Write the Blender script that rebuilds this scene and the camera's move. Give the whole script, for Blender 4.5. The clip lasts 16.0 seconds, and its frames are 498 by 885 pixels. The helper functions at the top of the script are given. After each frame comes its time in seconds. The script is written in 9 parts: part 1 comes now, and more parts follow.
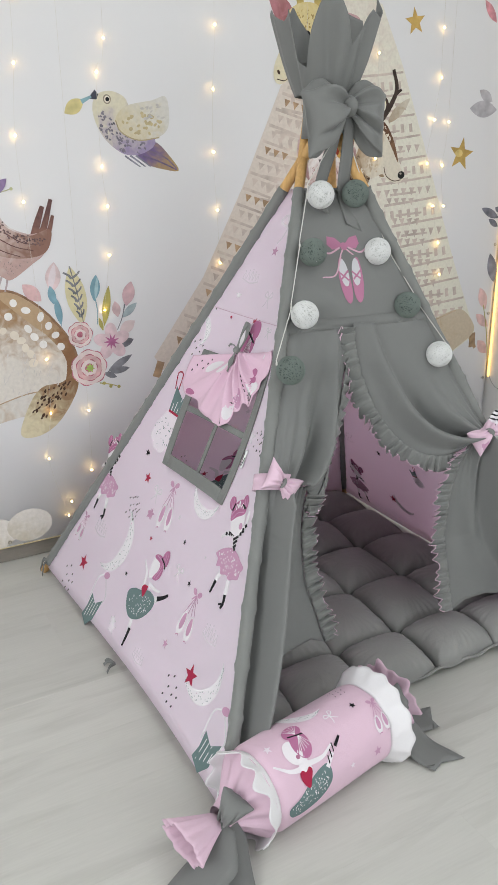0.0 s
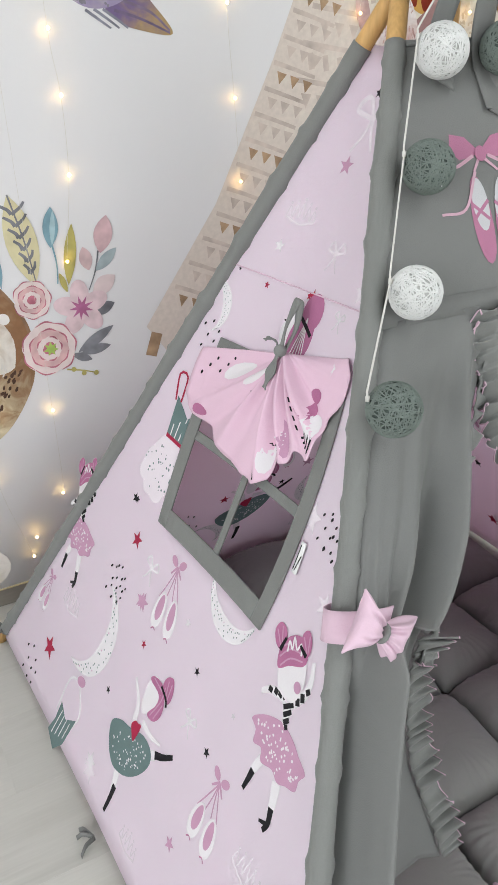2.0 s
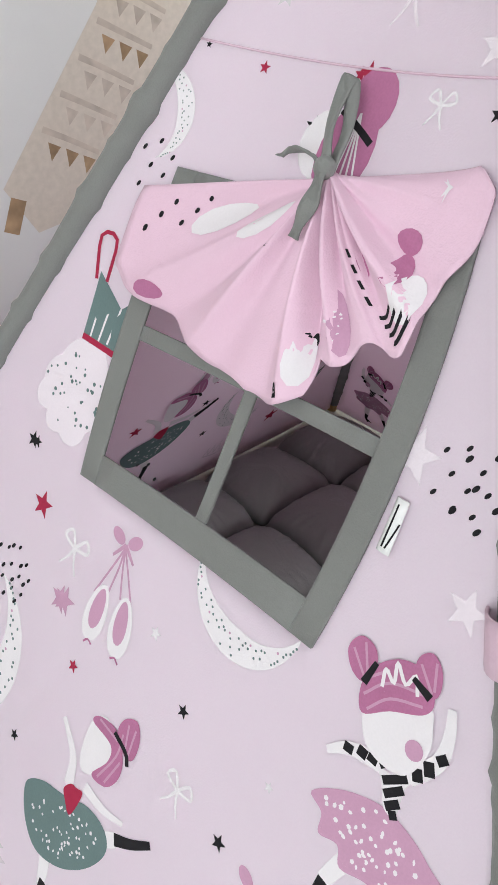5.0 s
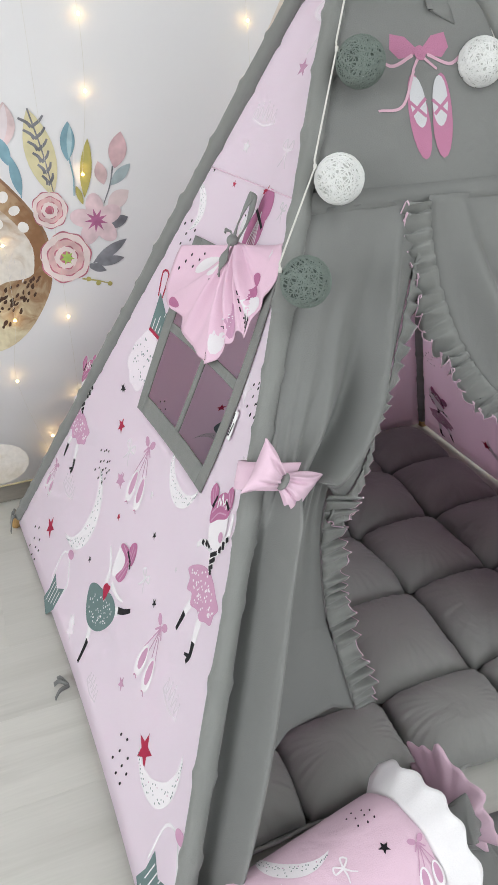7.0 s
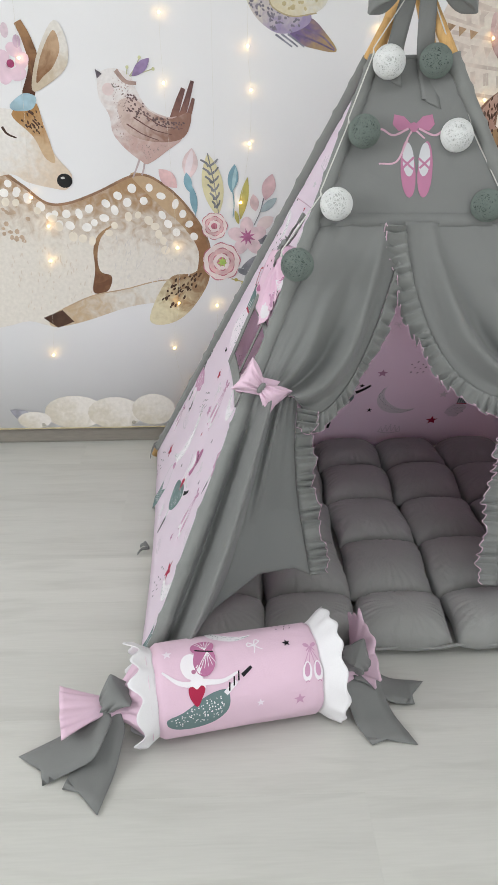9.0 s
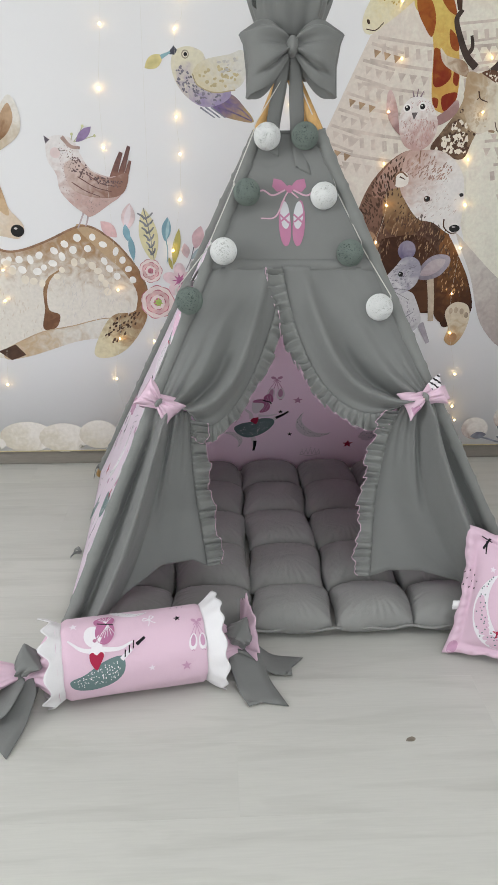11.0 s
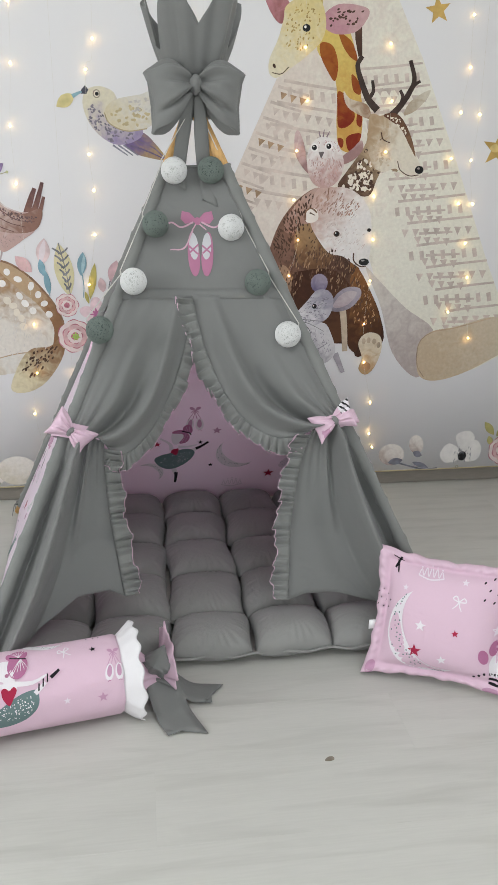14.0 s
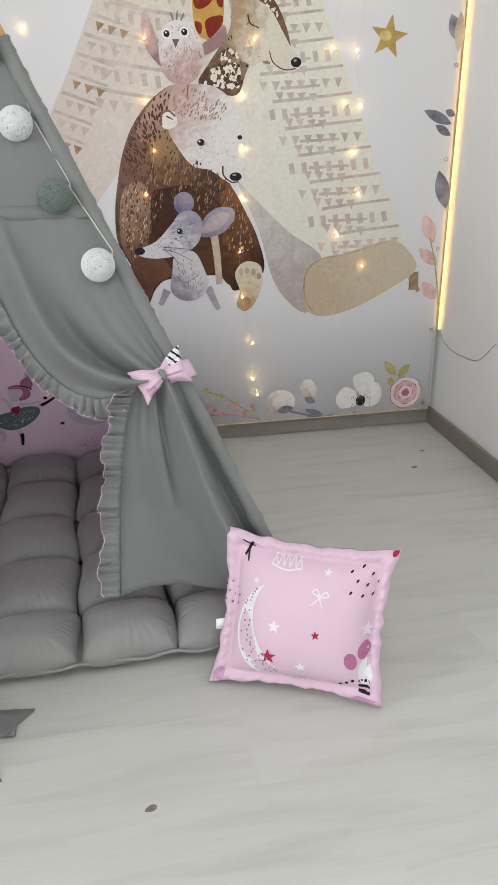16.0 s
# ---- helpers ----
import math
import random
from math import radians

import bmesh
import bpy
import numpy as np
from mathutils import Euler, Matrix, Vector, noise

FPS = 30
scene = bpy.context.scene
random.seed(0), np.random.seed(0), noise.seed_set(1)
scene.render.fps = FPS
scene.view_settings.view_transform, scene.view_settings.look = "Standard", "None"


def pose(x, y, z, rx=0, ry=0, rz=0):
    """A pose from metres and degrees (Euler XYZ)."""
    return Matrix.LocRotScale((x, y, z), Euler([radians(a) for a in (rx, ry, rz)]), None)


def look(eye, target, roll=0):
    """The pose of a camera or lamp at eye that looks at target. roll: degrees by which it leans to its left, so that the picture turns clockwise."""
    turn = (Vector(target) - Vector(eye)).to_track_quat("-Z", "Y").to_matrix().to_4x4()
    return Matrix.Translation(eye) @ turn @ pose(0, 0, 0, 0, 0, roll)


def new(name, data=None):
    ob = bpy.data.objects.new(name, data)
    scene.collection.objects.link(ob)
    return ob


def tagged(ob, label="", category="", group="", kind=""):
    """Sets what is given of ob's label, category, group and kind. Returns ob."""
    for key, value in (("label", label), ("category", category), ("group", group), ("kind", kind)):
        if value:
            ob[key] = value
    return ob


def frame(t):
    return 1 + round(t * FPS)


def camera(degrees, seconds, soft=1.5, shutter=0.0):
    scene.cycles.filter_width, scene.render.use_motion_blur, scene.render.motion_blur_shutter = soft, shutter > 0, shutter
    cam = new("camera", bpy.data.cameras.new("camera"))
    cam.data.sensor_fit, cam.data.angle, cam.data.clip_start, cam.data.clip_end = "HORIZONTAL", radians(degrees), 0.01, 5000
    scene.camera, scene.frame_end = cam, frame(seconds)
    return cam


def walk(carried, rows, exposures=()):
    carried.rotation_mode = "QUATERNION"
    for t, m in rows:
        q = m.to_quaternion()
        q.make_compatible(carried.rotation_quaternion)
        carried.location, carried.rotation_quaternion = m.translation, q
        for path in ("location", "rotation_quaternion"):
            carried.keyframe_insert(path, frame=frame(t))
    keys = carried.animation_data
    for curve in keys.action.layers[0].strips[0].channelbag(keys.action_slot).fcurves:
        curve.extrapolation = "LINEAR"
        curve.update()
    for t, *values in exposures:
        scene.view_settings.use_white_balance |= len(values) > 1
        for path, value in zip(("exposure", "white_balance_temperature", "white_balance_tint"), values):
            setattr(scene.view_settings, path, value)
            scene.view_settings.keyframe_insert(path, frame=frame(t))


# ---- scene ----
from mathutils.geometry import tessellate_polygon

cam = camera(35.7, 16.0)
PATH = [
    (0, (-0.961, -1.382, 1.241), (-0.063, 0.273, 0.567), -0.6),
    (0.5, (-0.822, -1.188, 1.219), (0.035, 0.465, 0.489), -1.2),
    (1, (-0.721, -1.004, 1.19), (0.117, 0.638, 0.415), -1.6),
    (1.5, (-0.651, -0.803, 1.19), (0.185, 0.83, 0.394), -1.6),
    (2, (-0.6, -0.613, 1.171), (0.216, 0.987, 0.29), -2.3),
    (2.5, (-0.56, -0.409, 1.135), (0.323, 1.1, 0.163), -3.0),
    (3, (-0.53, -0.246, 1.036), (0.483, 1.136, 0.005), -2.3),
    (5.3, (-0.562, -0.171, 0.953), (0.582, 1.084, -0.104), 1.8),
    (5.5, (-0.561, -0.223, 0.964), (0.53, 1.079, -0.091), 1.5),
    (6, (-0.55, -0.393, 1.012), (0.41, 1.034, -0.009), -0.4),
    (6.5, (-0.545, -0.622, 1.066), (0.265, 0.927, 0.093), -2.4),
    (7, (-0.497, -0.827, 1.104), (0.12, 0.817, 0.146), -2.1),
    (7.5, (-0.44, -1.023, 1.112), (-0.015, 0.705, 0.199), -1.4),
    (8, (-0.377, -1.21, 1.108), (-0.111, 0.571, 0.237), -1.4),
    (8.2, (-0.351, -1.271, 1.113), (-0.155, 0.523, 0.252), -1.5),
    (10.3, (-0.089, -1.713, 1.137), (-0.073, 0.133, 0.367), 0.2),
    (10.5, (-0.07, -1.738, 1.144), (-0.039, 0.112, 0.385), 0.1),
    (11, (-0.043, -1.775, 1.156), (0.04, 0.089, 0.439), 0.1),
    (11.5, (-0.041, -1.799, 1.168), (0.074, 0.082, 0.496), 0.3),
    (12, (-0.043, -1.818, 1.177), (0.09, 0.072, 0.538), 0.5),
    (12.5, (-0.05, -1.828, 1.177), (0.09, 0.068, 0.557), 0.6),
    (13, (-0.048, -1.825, 1.167), (0.1, 0.073, 0.555), 0.6),
    (13.5, (-0.032, -1.822, 1.148), (0.195, 0.072, 0.545), 0.7),
    (14, (0.002, -1.806, 1.132), (0.258, 0.078, 0.511), 0.3),
    (14.5, (0.069, -1.761, 1.116), (0.349, 0.109, 0.464), -0.1),
    (15, (0.166, -1.679, 1.094), (0.457, 0.179, 0.413), -0.4),
    (15.5, (0.257, -1.592, 1.085), (0.589, 0.232, 0.334), -0.4),
    (16, (0.316, -1.465, 1.057), (0.701, 0.337, 0.278), -0.2),
]
walk(cam, [(t, look(eye, target, roll)) for t, eye, target, roll in PATH], [(0, -0.2), (1.5, -0.07), (3, 0.0), (6.5, 0.03), (8, -0.07), (10.5, -0.18), (12.5, -0.24), (14, -0.2), (16, -0.06)])

# ---- world and light ----
world = bpy.data.worlds.new("world")
scene.world = world
world.use_nodes = True
sky = world.node_tree.nodes.new("ShaderNodeTexSky")
sky.sky_type, sky.sun_disc = "NISHITA", False
sky.sun_elevation, sky.sun_rotation = radians(38), radians(250)
world.node_tree.links.new(sky.outputs[0], world.node_tree.nodes["Background"].inputs[0])
world.node_tree.nodes["Background"].inputs[1].default_value = 0.1


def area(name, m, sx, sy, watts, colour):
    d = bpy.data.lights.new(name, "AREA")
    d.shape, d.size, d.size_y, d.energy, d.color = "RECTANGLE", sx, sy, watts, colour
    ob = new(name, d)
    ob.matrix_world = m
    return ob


# Area lamps added out of view to light the room, with one tuned tint.
LAMP_TINT = (0.945, 0.985, 1.0)
# Two fills placed at made-up window openings.
area("unseen_window_fill", look((-3.2, -1.5, 1.65), (0.1, -0.1, 0.7)), 1.7, 1.4, 64, LAMP_TINT)
area("unseen_window_fill", look((0.1, -4.3, 1.6), (0.15, 0.3, 0.7)), 2.2, 1.4, 43, LAMP_TINT)
# Overhead fill, added without any lamp fitting on the ceiling.
area("unseen_overhead_fill", pose(0.4, -2.0, 2.72), 1.4, 1.0, 27, LAMP_TINT)


# ---- materials ----
def material(name, colour, rough=0.9, grain=300.0, bump=0.15, spread=0.06, patch=6.0, metal=0.0, sheen=0.0, through_light=0.0, wrinkle=0.0, stretch=(1, 1, 1), spec=0.3, island=0.0, backlit=None):
    m = bpy.data.materials.new(name)
    m.use_nodes = True
    t = m.node_tree
    n, l = t.nodes, t.links
    bs = n["Principled BSDF"]
    bs.inputs["Roughness"].default_value, bs.inputs["Metallic"].default_value = rough, metal
    bs.inputs["Specular IOR Level"].default_value = spec
    bs.inputs["Sheen Weight"].default_value = sheen
    co = n.new("ShaderNodeTexCoord")
    mp = n.new("ShaderNodeMapping")
    mp.inputs["Scale"].default_value = stretch
    l.new(co.outputs["Object"], mp.inputs[0])
    big, fine = n.new("ShaderNodeTexNoise"), n.new("ShaderNodeTexNoise")
    big.inputs["Scale"].default_value, fine.inputs["Scale"].default_value = patch, grain
    big.inputs["Detail"].default_value, fine.inputs["Detail"].default_value = 4, 2
    for x in (big, fine):
        l.new(mp.outputs[0], x.inputs["Vector"])
    add = n.new("ShaderNodeMath")
    add.operation = "ADD"
    l.new(big.outputs[0], add.inputs[0]), l.new(fine.outputs[0], add.inputs[1])
    val = n.new("ShaderNodeMapRange")
    val.inputs["From Min"].default_value, val.inputs["From Max"].default_value = 0.6, 1.4
    val.inputs["To Min"].default_value, val.inputs["To Max"].default_value = 1 - spread, 1 + spread
    l.new(add.outputs[0], val.inputs[0])
    hsv = n.new("ShaderNodeHueSaturation")
    hsv.inputs["Color"].default_value = (*colour, 1)
    last = val.outputs[0]
    if island:
        geo, isl, mul = n.new("ShaderNodeObjectInfo"), n.new("ShaderNodeMapRange"), n.new("ShaderNodeMath")
        isl.inputs["To Min"].default_value, isl.inputs["To Max"].default_value = 1 - island, 1 + island
        mul.operation = "MULTIPLY"
        l.new(geo.outputs["Random"], isl.inputs[0])
        l.new(isl.outputs[0], mul.inputs[0]), l.new(last, mul.inputs[1])
        last = mul.outputs[0]
    l.new(last, hsv.inputs["Value"])
    l.new(hsv.outputs[0], bs.inputs["Base Color"])
    bp = n.new("ShaderNodeBump")
    bp.inputs["Strength"].default_value, bp.inputs["Distance"].default_value = bump, 0.002
    l.new(fine.outputs[0], bp.inputs["Height"])
    if wrinkle:
        wr, bp2 = n.new("ShaderNodeTexNoise"), n.new("ShaderNodeBump")
        wr.inputs["Scale"].default_value, wr.inputs["Detail"].default_value, wr.inputs["Distortion"].default_value = 11, 3, 0.8
        bp2.inputs["Strength"].default_value, bp2.inputs["Distance"].default_value = wrinkle, 0.02
        l.new(co.outputs["Object"], wr.inputs["Vector"])
        l.new(wr.outputs[0], bp2.inputs["Height"]), l.new(bp.outputs[0], bp2.inputs["Normal"])
        l.new(bp2.outputs[0], bs.inputs["Normal"])
    else:
        l.new(bp.outputs[0], bs.inputs["Normal"])
    if through_light:
        tr, mix = n.new("ShaderNodeBsdfTranslucent"), n.new("ShaderNodeMixShader")
        mix.inputs[0].default_value = through_light
        tr.inputs["Color"].default_value = (*(backlit or colour), 1)
        l.new(bs.outputs[0], mix.inputs[1]), l.new(tr.outputs[0], mix.inputs[2])
        l.new(mix.outputs[0], n["Material Output"].inputs["Surface"])
    return m


def glowing(name, colour, strength):
    m = bpy.data.materials.new(name)
    m.use_nodes = True
    bs = m.node_tree.nodes["Principled BSDF"]
    bs.inputs["Base Color"].default_value = (*colour, 1)
    bs.inputs["Emission Color"].default_value = (*colour, 1)
    bs.inputs["Emission Strength"].default_value = strength
    return m


GREY = material("grey_cotton", (0.168, 0.17, 0.165), 0.72, 700, 0.25, 0.06, 5, sheen=0.15, wrinkle=0.18)
GREY_TRIM = material("grey_trim_cotton", (0.195, 0.198, 0.19), 0.8, 700, 0.25, 0.06, 8, sheen=0.15, wrinkle=0.3)
QUILT = material("grey_quilt_cotton", (0.242, 0.24, 0.232), 0.72, 700, 0.25, 0.05, 5, sheen=0.15, wrinkle=0.36)
PINK = material("pink_cotton", (0.93, 0.872, 0.94), 0.9, 600, 0.2, 0.03, 4, sheen=0.1, through_light=0.46, backlit=(0.97, 0.77, 0.89), wrinkle=0.06)
PINK_SOLID = material("pink_solid_cotton", (0.665, 0.472, 0.572), 0.9, 600, 0.2, 0.03, 5, sheen=0.1, wrinkle=0.25)
PINK_BLIND = material("pink_blind_cotton", (0.74, 0.51, 0.63), 0.9, 600, 0.2, 0.03, 5, sheen=0.1, wrinkle=0.3)
WHITE_COTTON = material("white_cotton", (0.73, 0.71, 0.725), 0.9, 500, 0.25, 0.03, 9, sheen=0.1, wrinkle=0.12)
P_WHITE = material("print_white", (0.75, 0.71, 0.74), 0.9, 500, 0.1, 0.03, 20)
P_MAUVE = material("print_mauve", (0.42, 0.15, 0.28), 0.9, 500, 0.1, 0.1, 30)
P_LILAC = material("print_lilac", (0.52, 0.29, 0.42), 0.9, 500, 0.1, 0.06, 30)
P_RED = material("print_red", (0.36, 0.02, 0.06), 0.9, 500, 0.1, 0.06, 30)
P_BLACK = material("print_black", (0.012, 0.011, 0.014), 0.9, 500, 0.1, 0.06, 30)
P_SLATE = material("print_slate", (0.13, 0.19, 0.19), 0.9, 500, 0.1, 0.08, 30)
P_FAINT = material("print_faint_white", (0.76, 0.68, 0.74), 0.9, 500, 0.1, 0.03, 20)
P_ROSE = material("thread_rose", (0.4, 0.16, 0.26), 0.6, 900, 0.4, 0.08, 40)
P_THREAD = material("thread_pale", (0.5, 0.5, 0.52), 0.6, 900, 0.4, 0.05, 40)
P_ROSELINE = material("thread_pale_rose", (0.55, 0.34, 0.42), 0.6, 900, 0.4, 0.05, 40)
WOOD = material("pine_wood", (0.6, 0.36, 0.14), 0.55, 60, 0.15, 0.2, 10, stretch=(3, 3, 0.4))
YARN_WHITE = material("yarn_white", (0.8, 0.8, 0.79), 0.95, 900, 0.4, 0.06, 60)
YARN_GREEN = material("yarn_grey_green", (0.19, 0.225, 0.205), 0.95, 900, 0.4, 0.12, 60)
# Darker yarn copies that paint in the shade between the wound strands.
YARN_WHITE_GAP_SHADE = material("yarn_white_gap_shade", (0.52, 0.52, 0.5), 0.95, 900, 0.4, 0.06, 60)
YARN_GREEN_GAP_SHADE = material("yarn_grey_green_gap_shade", (0.08, 0.1, 0.09), 0.95, 900, 0.4, 0.12, 60)
CORD = material("cord_pale", (0.6, 0.58, 0.55), 0.7, 900, 0.3, 0.06, 60)
PAINT = material("white_wall_paint", (0.84, 0.84, 0.835), 0.8, 180, 0.12, 0.02, 1.5)
CEIL = material("white_ceiling_paint", (0.8, 0.8, 0.79), 0.9, 180, 0.1, 0.02, 1.5)
BASE = material("taupe_skirting", (0.24, 0.215, 0.185), 0.55, 90, 0.1, 0.12, 5, stretch=(0.3, 0.3, 2))
BANNER = material("white_polyester_print", (0.72, 0.709, 0.717), 0.7, 600, 0.12, 0.02, 2)
METAL = material("eyelet_metal", (0.5, 0.47, 0.4), 0.35, 300, 0.05, 0.1, 30, metal=1.0)
GLOW = glowing("warm_led", (1.0, 0.66, 0.26), 30.0)
LABEL = material("white_label_tape", (0.8, 0.8, 0.8), 0.6, 600, 0.1, 0.02, 30)


def planks_material():
    m = material("pale_oak_laminate", (0.53, 0.52, 0.485), 0.42, 40, 0.05, 0.05, 3, stretch=(0.35, 6, 6), spec=0.4, island=0.035)
    n, l = m.node_tree.nodes, m.node_tree.links
    bs = n["Principled BSDF"]
    co, inf, mp, off = n.new("ShaderNodeTexCoord"), n.new("ShaderNodeObjectInfo"), n.new("ShaderNodeMapping"), n.new("ShaderNodeVectorMath")
    off.operation = "MULTIPLY_ADD"
    off.inputs[1].default_value, off.inputs[0].default_value = (7, 13, 0), (0, 0, 0)
    l.new(inf.outputs["Random"], off.inputs[0]), l.new(co.outputs["Object"], off.inputs[2])
    mp.inputs["Scale"].default_value = (1.3, 9, 1)
    l.new(off.outputs[0], mp.inputs[0])
    g, r = n.new("ShaderNodeTexNoise"), n.new("ShaderNodeMapRange")
    g.inputs["Scale"].default_value, g.inputs["Detail"].default_value, g.inputs["Distortion"].default_value = 2.2, 6, 0.6
    l.new(mp.outputs[0], g.inputs["Vector"])
    r.inputs["From Min"].default_value, r.inputs["From Max"].default_value = 0.5, 0.8
    r.inputs["To Min"].default_value, r.inputs["To Max"].default_value = 0.0, 0.5
    l.new(g.outputs[0], r.inputs[0])
    mix = n.new("ShaderNodeMix")
    mix.data_type = "RGBA"
    old = bs.inputs["Base Color"].links[0].from_socket
    l.new(r.outputs[0], mix.inputs["Factor"]), l.new(old, mix.inputs["A"])
    mix.inputs["B"].default_value = (0.35, 0.342, 0.31, 1)
    l.new(mix.outputs["Result"], bs.inputs["Base Color"])
    return m


OAK = planks_material()
_paints = {}


def paint(r, g, b, patch=9.0):
    """A printed watercolour tone, made once."""
    key = (r, g, b)
    if key not in _paints:
        spread = 0.14 if g > 0.5 else 0.55 if g < 0.32 else 0.32
        _paints[key] = material("watercolour_print", (r, g, b), 0.75, 34, 0.02, spread, patch)
    return _paints[key]


INK = material("print_ink", (0.012, 0.011, 0.012), 0.7, 300, 0.02, 0.1, 30)


def wash(c1, c2, a, b):
    """A printed watercolour wash that runs from c1 at a to c2 at b on the banner, with blooms and paper grain."""
    m = bpy.data.materials.new("watercolour_wash")
    m.use_nodes = True
    n, l = m.node_tree.nodes, m.node_tree.links
    bs = n["Principled BSDF"]
    bs.inputs["Roughness"].default_value, bs.inputs["Specular IOR Level"].default_value = 0.75, 0.3
    co, off, dot = n.new("ShaderNodeTexCoord"), n.new("ShaderNodeVectorMath"), n.new("ShaderNodeVectorMath")
    d = Vector((b[0] - a[0], 0, b[1] - a[1]))
    off.operation, dot.operation = "SUBTRACT", "DOT_PRODUCT"
    off.inputs[1].default_value = (a[0] - 0.2, 0, a[1] - 0.06)
    dot.inputs[1].default_value = d / d.length_squared
    l.new(co.outputs["Object"], off.inputs[0]), l.new(off.outputs[0], dot.inputs[0])
    bloom, grain = n.new("ShaderNodeTexNoise"), n.new("ShaderNodeTexNoise")
    bloom.inputs["Scale"].default_value, bloom.inputs["Detail"].default_value, bloom.inputs["Distortion"].default_value = 26, 6, 1.2
    grain.inputs["Scale"].default_value, grain.inputs["Detail"].default_value = 90, 4
    for x in (bloom, grain):
        l.new(co.outputs["Object"], x.inputs["Vector"])
    sway = n.new("ShaderNodeMath")
    sway.operation = "MULTIPLY_ADD"
    sway.inputs[1].default_value = 1.7
    l.new(bloom.outputs[0], sway.inputs[0]), l.new(dot.outputs["Value"], sway.inputs[2])
    ease = n.new("ShaderNodeMapRange")
    ease.interpolation_type = "SMOOTHSTEP"
    ease.inputs["From Min"].default_value, ease.inputs["From Max"].default_value = 0.75, 1.95
    l.new(sway.outputs[0], ease.inputs[0])
    mix = n.new("ShaderNodeMix")
    mix.data_type = "RGBA"
    mix.inputs["A"].default_value, mix.inputs["B"].default_value = (*(x**1.35 for x in c1), 1), (*(x**1.35 for x in c2), 1)
    l.new(ease.outputs[0], mix.inputs["Factor"])
    val, hsv = n.new("ShaderNodeMapRange"), n.new("ShaderNodeHueSaturation")
    val.inputs["From Min"].default_value, val.inputs["From Max"].default_value = 0.3, 0.7
    val.inputs["To Min"].default_value, val.inputs["To Max"].default_value = 0.94, 1.06
    l.new(grain.outputs[0], val.inputs[0]), l.new(val.outputs[0], hsv.inputs["Value"])
    l.new(mix.outputs["Result"], hsv.inputs["Color"]), l.new(hsv.outputs[0], bs.inputs["Base Color"])
    return m


# ---- helpers ----
ORIGIN = {}


def thing(name, at, label, category, group="", kind=""):
    ob = new(name)
    ob.empty_display_size = 0.05
    ob.location = at
    ORIGIN[ob.name] = Vector(at)
    return tagged(ob, label, category, group, kind)


def link(name, me, mats, parent=None, label="", smooth=True):
    for x in mats if isinstance(mats, (list, tuple)) else [mats]:
        me.materials.append(x)
    ob = new(name, me)
    base = ORIGIN[parent.name] if parent else Vector()
    if parent:
        ob.parent = parent
        me.transform(Matrix.Translation(-base))
    ORIGIN[ob.name] = base
    if smooth:
        me.shade_smooth()
    return tagged(ob, label) if label else ob


def part(name, bm, mats, parent=None, label="", smooth=True, thick=0.0):
    me = bpy.data.meshes.new(name)
    bmesh.ops.recalc_face_normals(bm, faces=bm.faces)
    bm.to_mesh(me)
    bm.free()
    ob = link(name, me, mats, parent, label, smooth)
    if thick:
        s = ob.modifiers.new("thickness", "SOLIDIFY")
        s.thickness, s.offset = thick, 0
    return ob


def sheet(fn, nu, nv, closed=False, bm=None):
    """A grid of fn(u, v), u and v from 0 to 1."""
    bm = bm or bmesh.new()
    rows = [[bm.verts.new(fn(i / nu, j / nv)) for i in range(nu if closed else nu + 1)] for j in range(nv + 1)]
    w = len(rows[0])
    for j in range(nv):
        for i in range(nu):
            bm.faces.new((rows[j][i], rows[j][(i + 1) % w], rows[j + 1][(i + 1) % w], rows[j + 1][i]))
    return bm


def tube(pts, r, segs=10, bm=None, caps=True):
    """A tube through pts; r is a number or a function of 0 to 1."""
    bm = bm or bmesh.new()
    pts = [Vector(p) for p in pts]
    rows, side = [], None
    for k, p in enumerate(pts):
        d = (pts[min(k + 1, len(pts) - 1)] - pts[max(k - 1, 0)]).normalized()
        side = d.orthogonal().normalized() if side is None else (side - d * side.dot(d)).normalized()
        up = d.cross(side)
        rad = r(k / (len(pts) - 1)) if callable(r) else r
        rows.append([bm.verts.new(p + rad * (math.cos(a) * side + math.sin(a) * up)) for a in (math.tau * i / segs for i in range(segs))])
    for a, b in zip(rows, rows[1:]):
        for i in range(segs):
            bm.faces.new((a[i], a[(i + 1) % segs], b[(i + 1) % segs], b[i]))
    if caps:
        bm.faces.new(rows[0]), bm.faces.new(rows[-1])
    return bm


def box(x0, x1, y0, y1, z0, z1, bm=None, bevel=0.0):
    bm = bm or bmesh.new()
    made = bmesh.ops.create_cube(bm, size=1, matrix=Matrix.Translation(((x0 + x1) / 2, (y0 + y1) / 2, (z0 + z1) / 2)) @ Matrix.Diagonal((x1 - x0, y1 - y0, z1 - z0, 1)))
    if bevel:
        bmesh.ops.bevel(bm, geom=list({e for v in made["verts"] for e in v.link_edges}), offset=bevel, segments=2, affect="EDGES", profile=0.5)
    return bm


def bezier(p, v):
    a, b, c, d = (Vector(q) for q in p)
    w = 1 - v
    return a * w**3 + b * 3 * w * w * v + c * 3 * w * v * v + d * v**3


def along(table, u):
    """Linear reading of a table of (u, x, y, ...)."""
    for p, q in zip(table, table[1:]):
        if u <= q[0]:
            f = (u - p[0]) / (q[0] - p[0])
            return [a + (b - a) * f for a, b in zip(p[1:], q[1:])]
    return list(table[-1][1:])


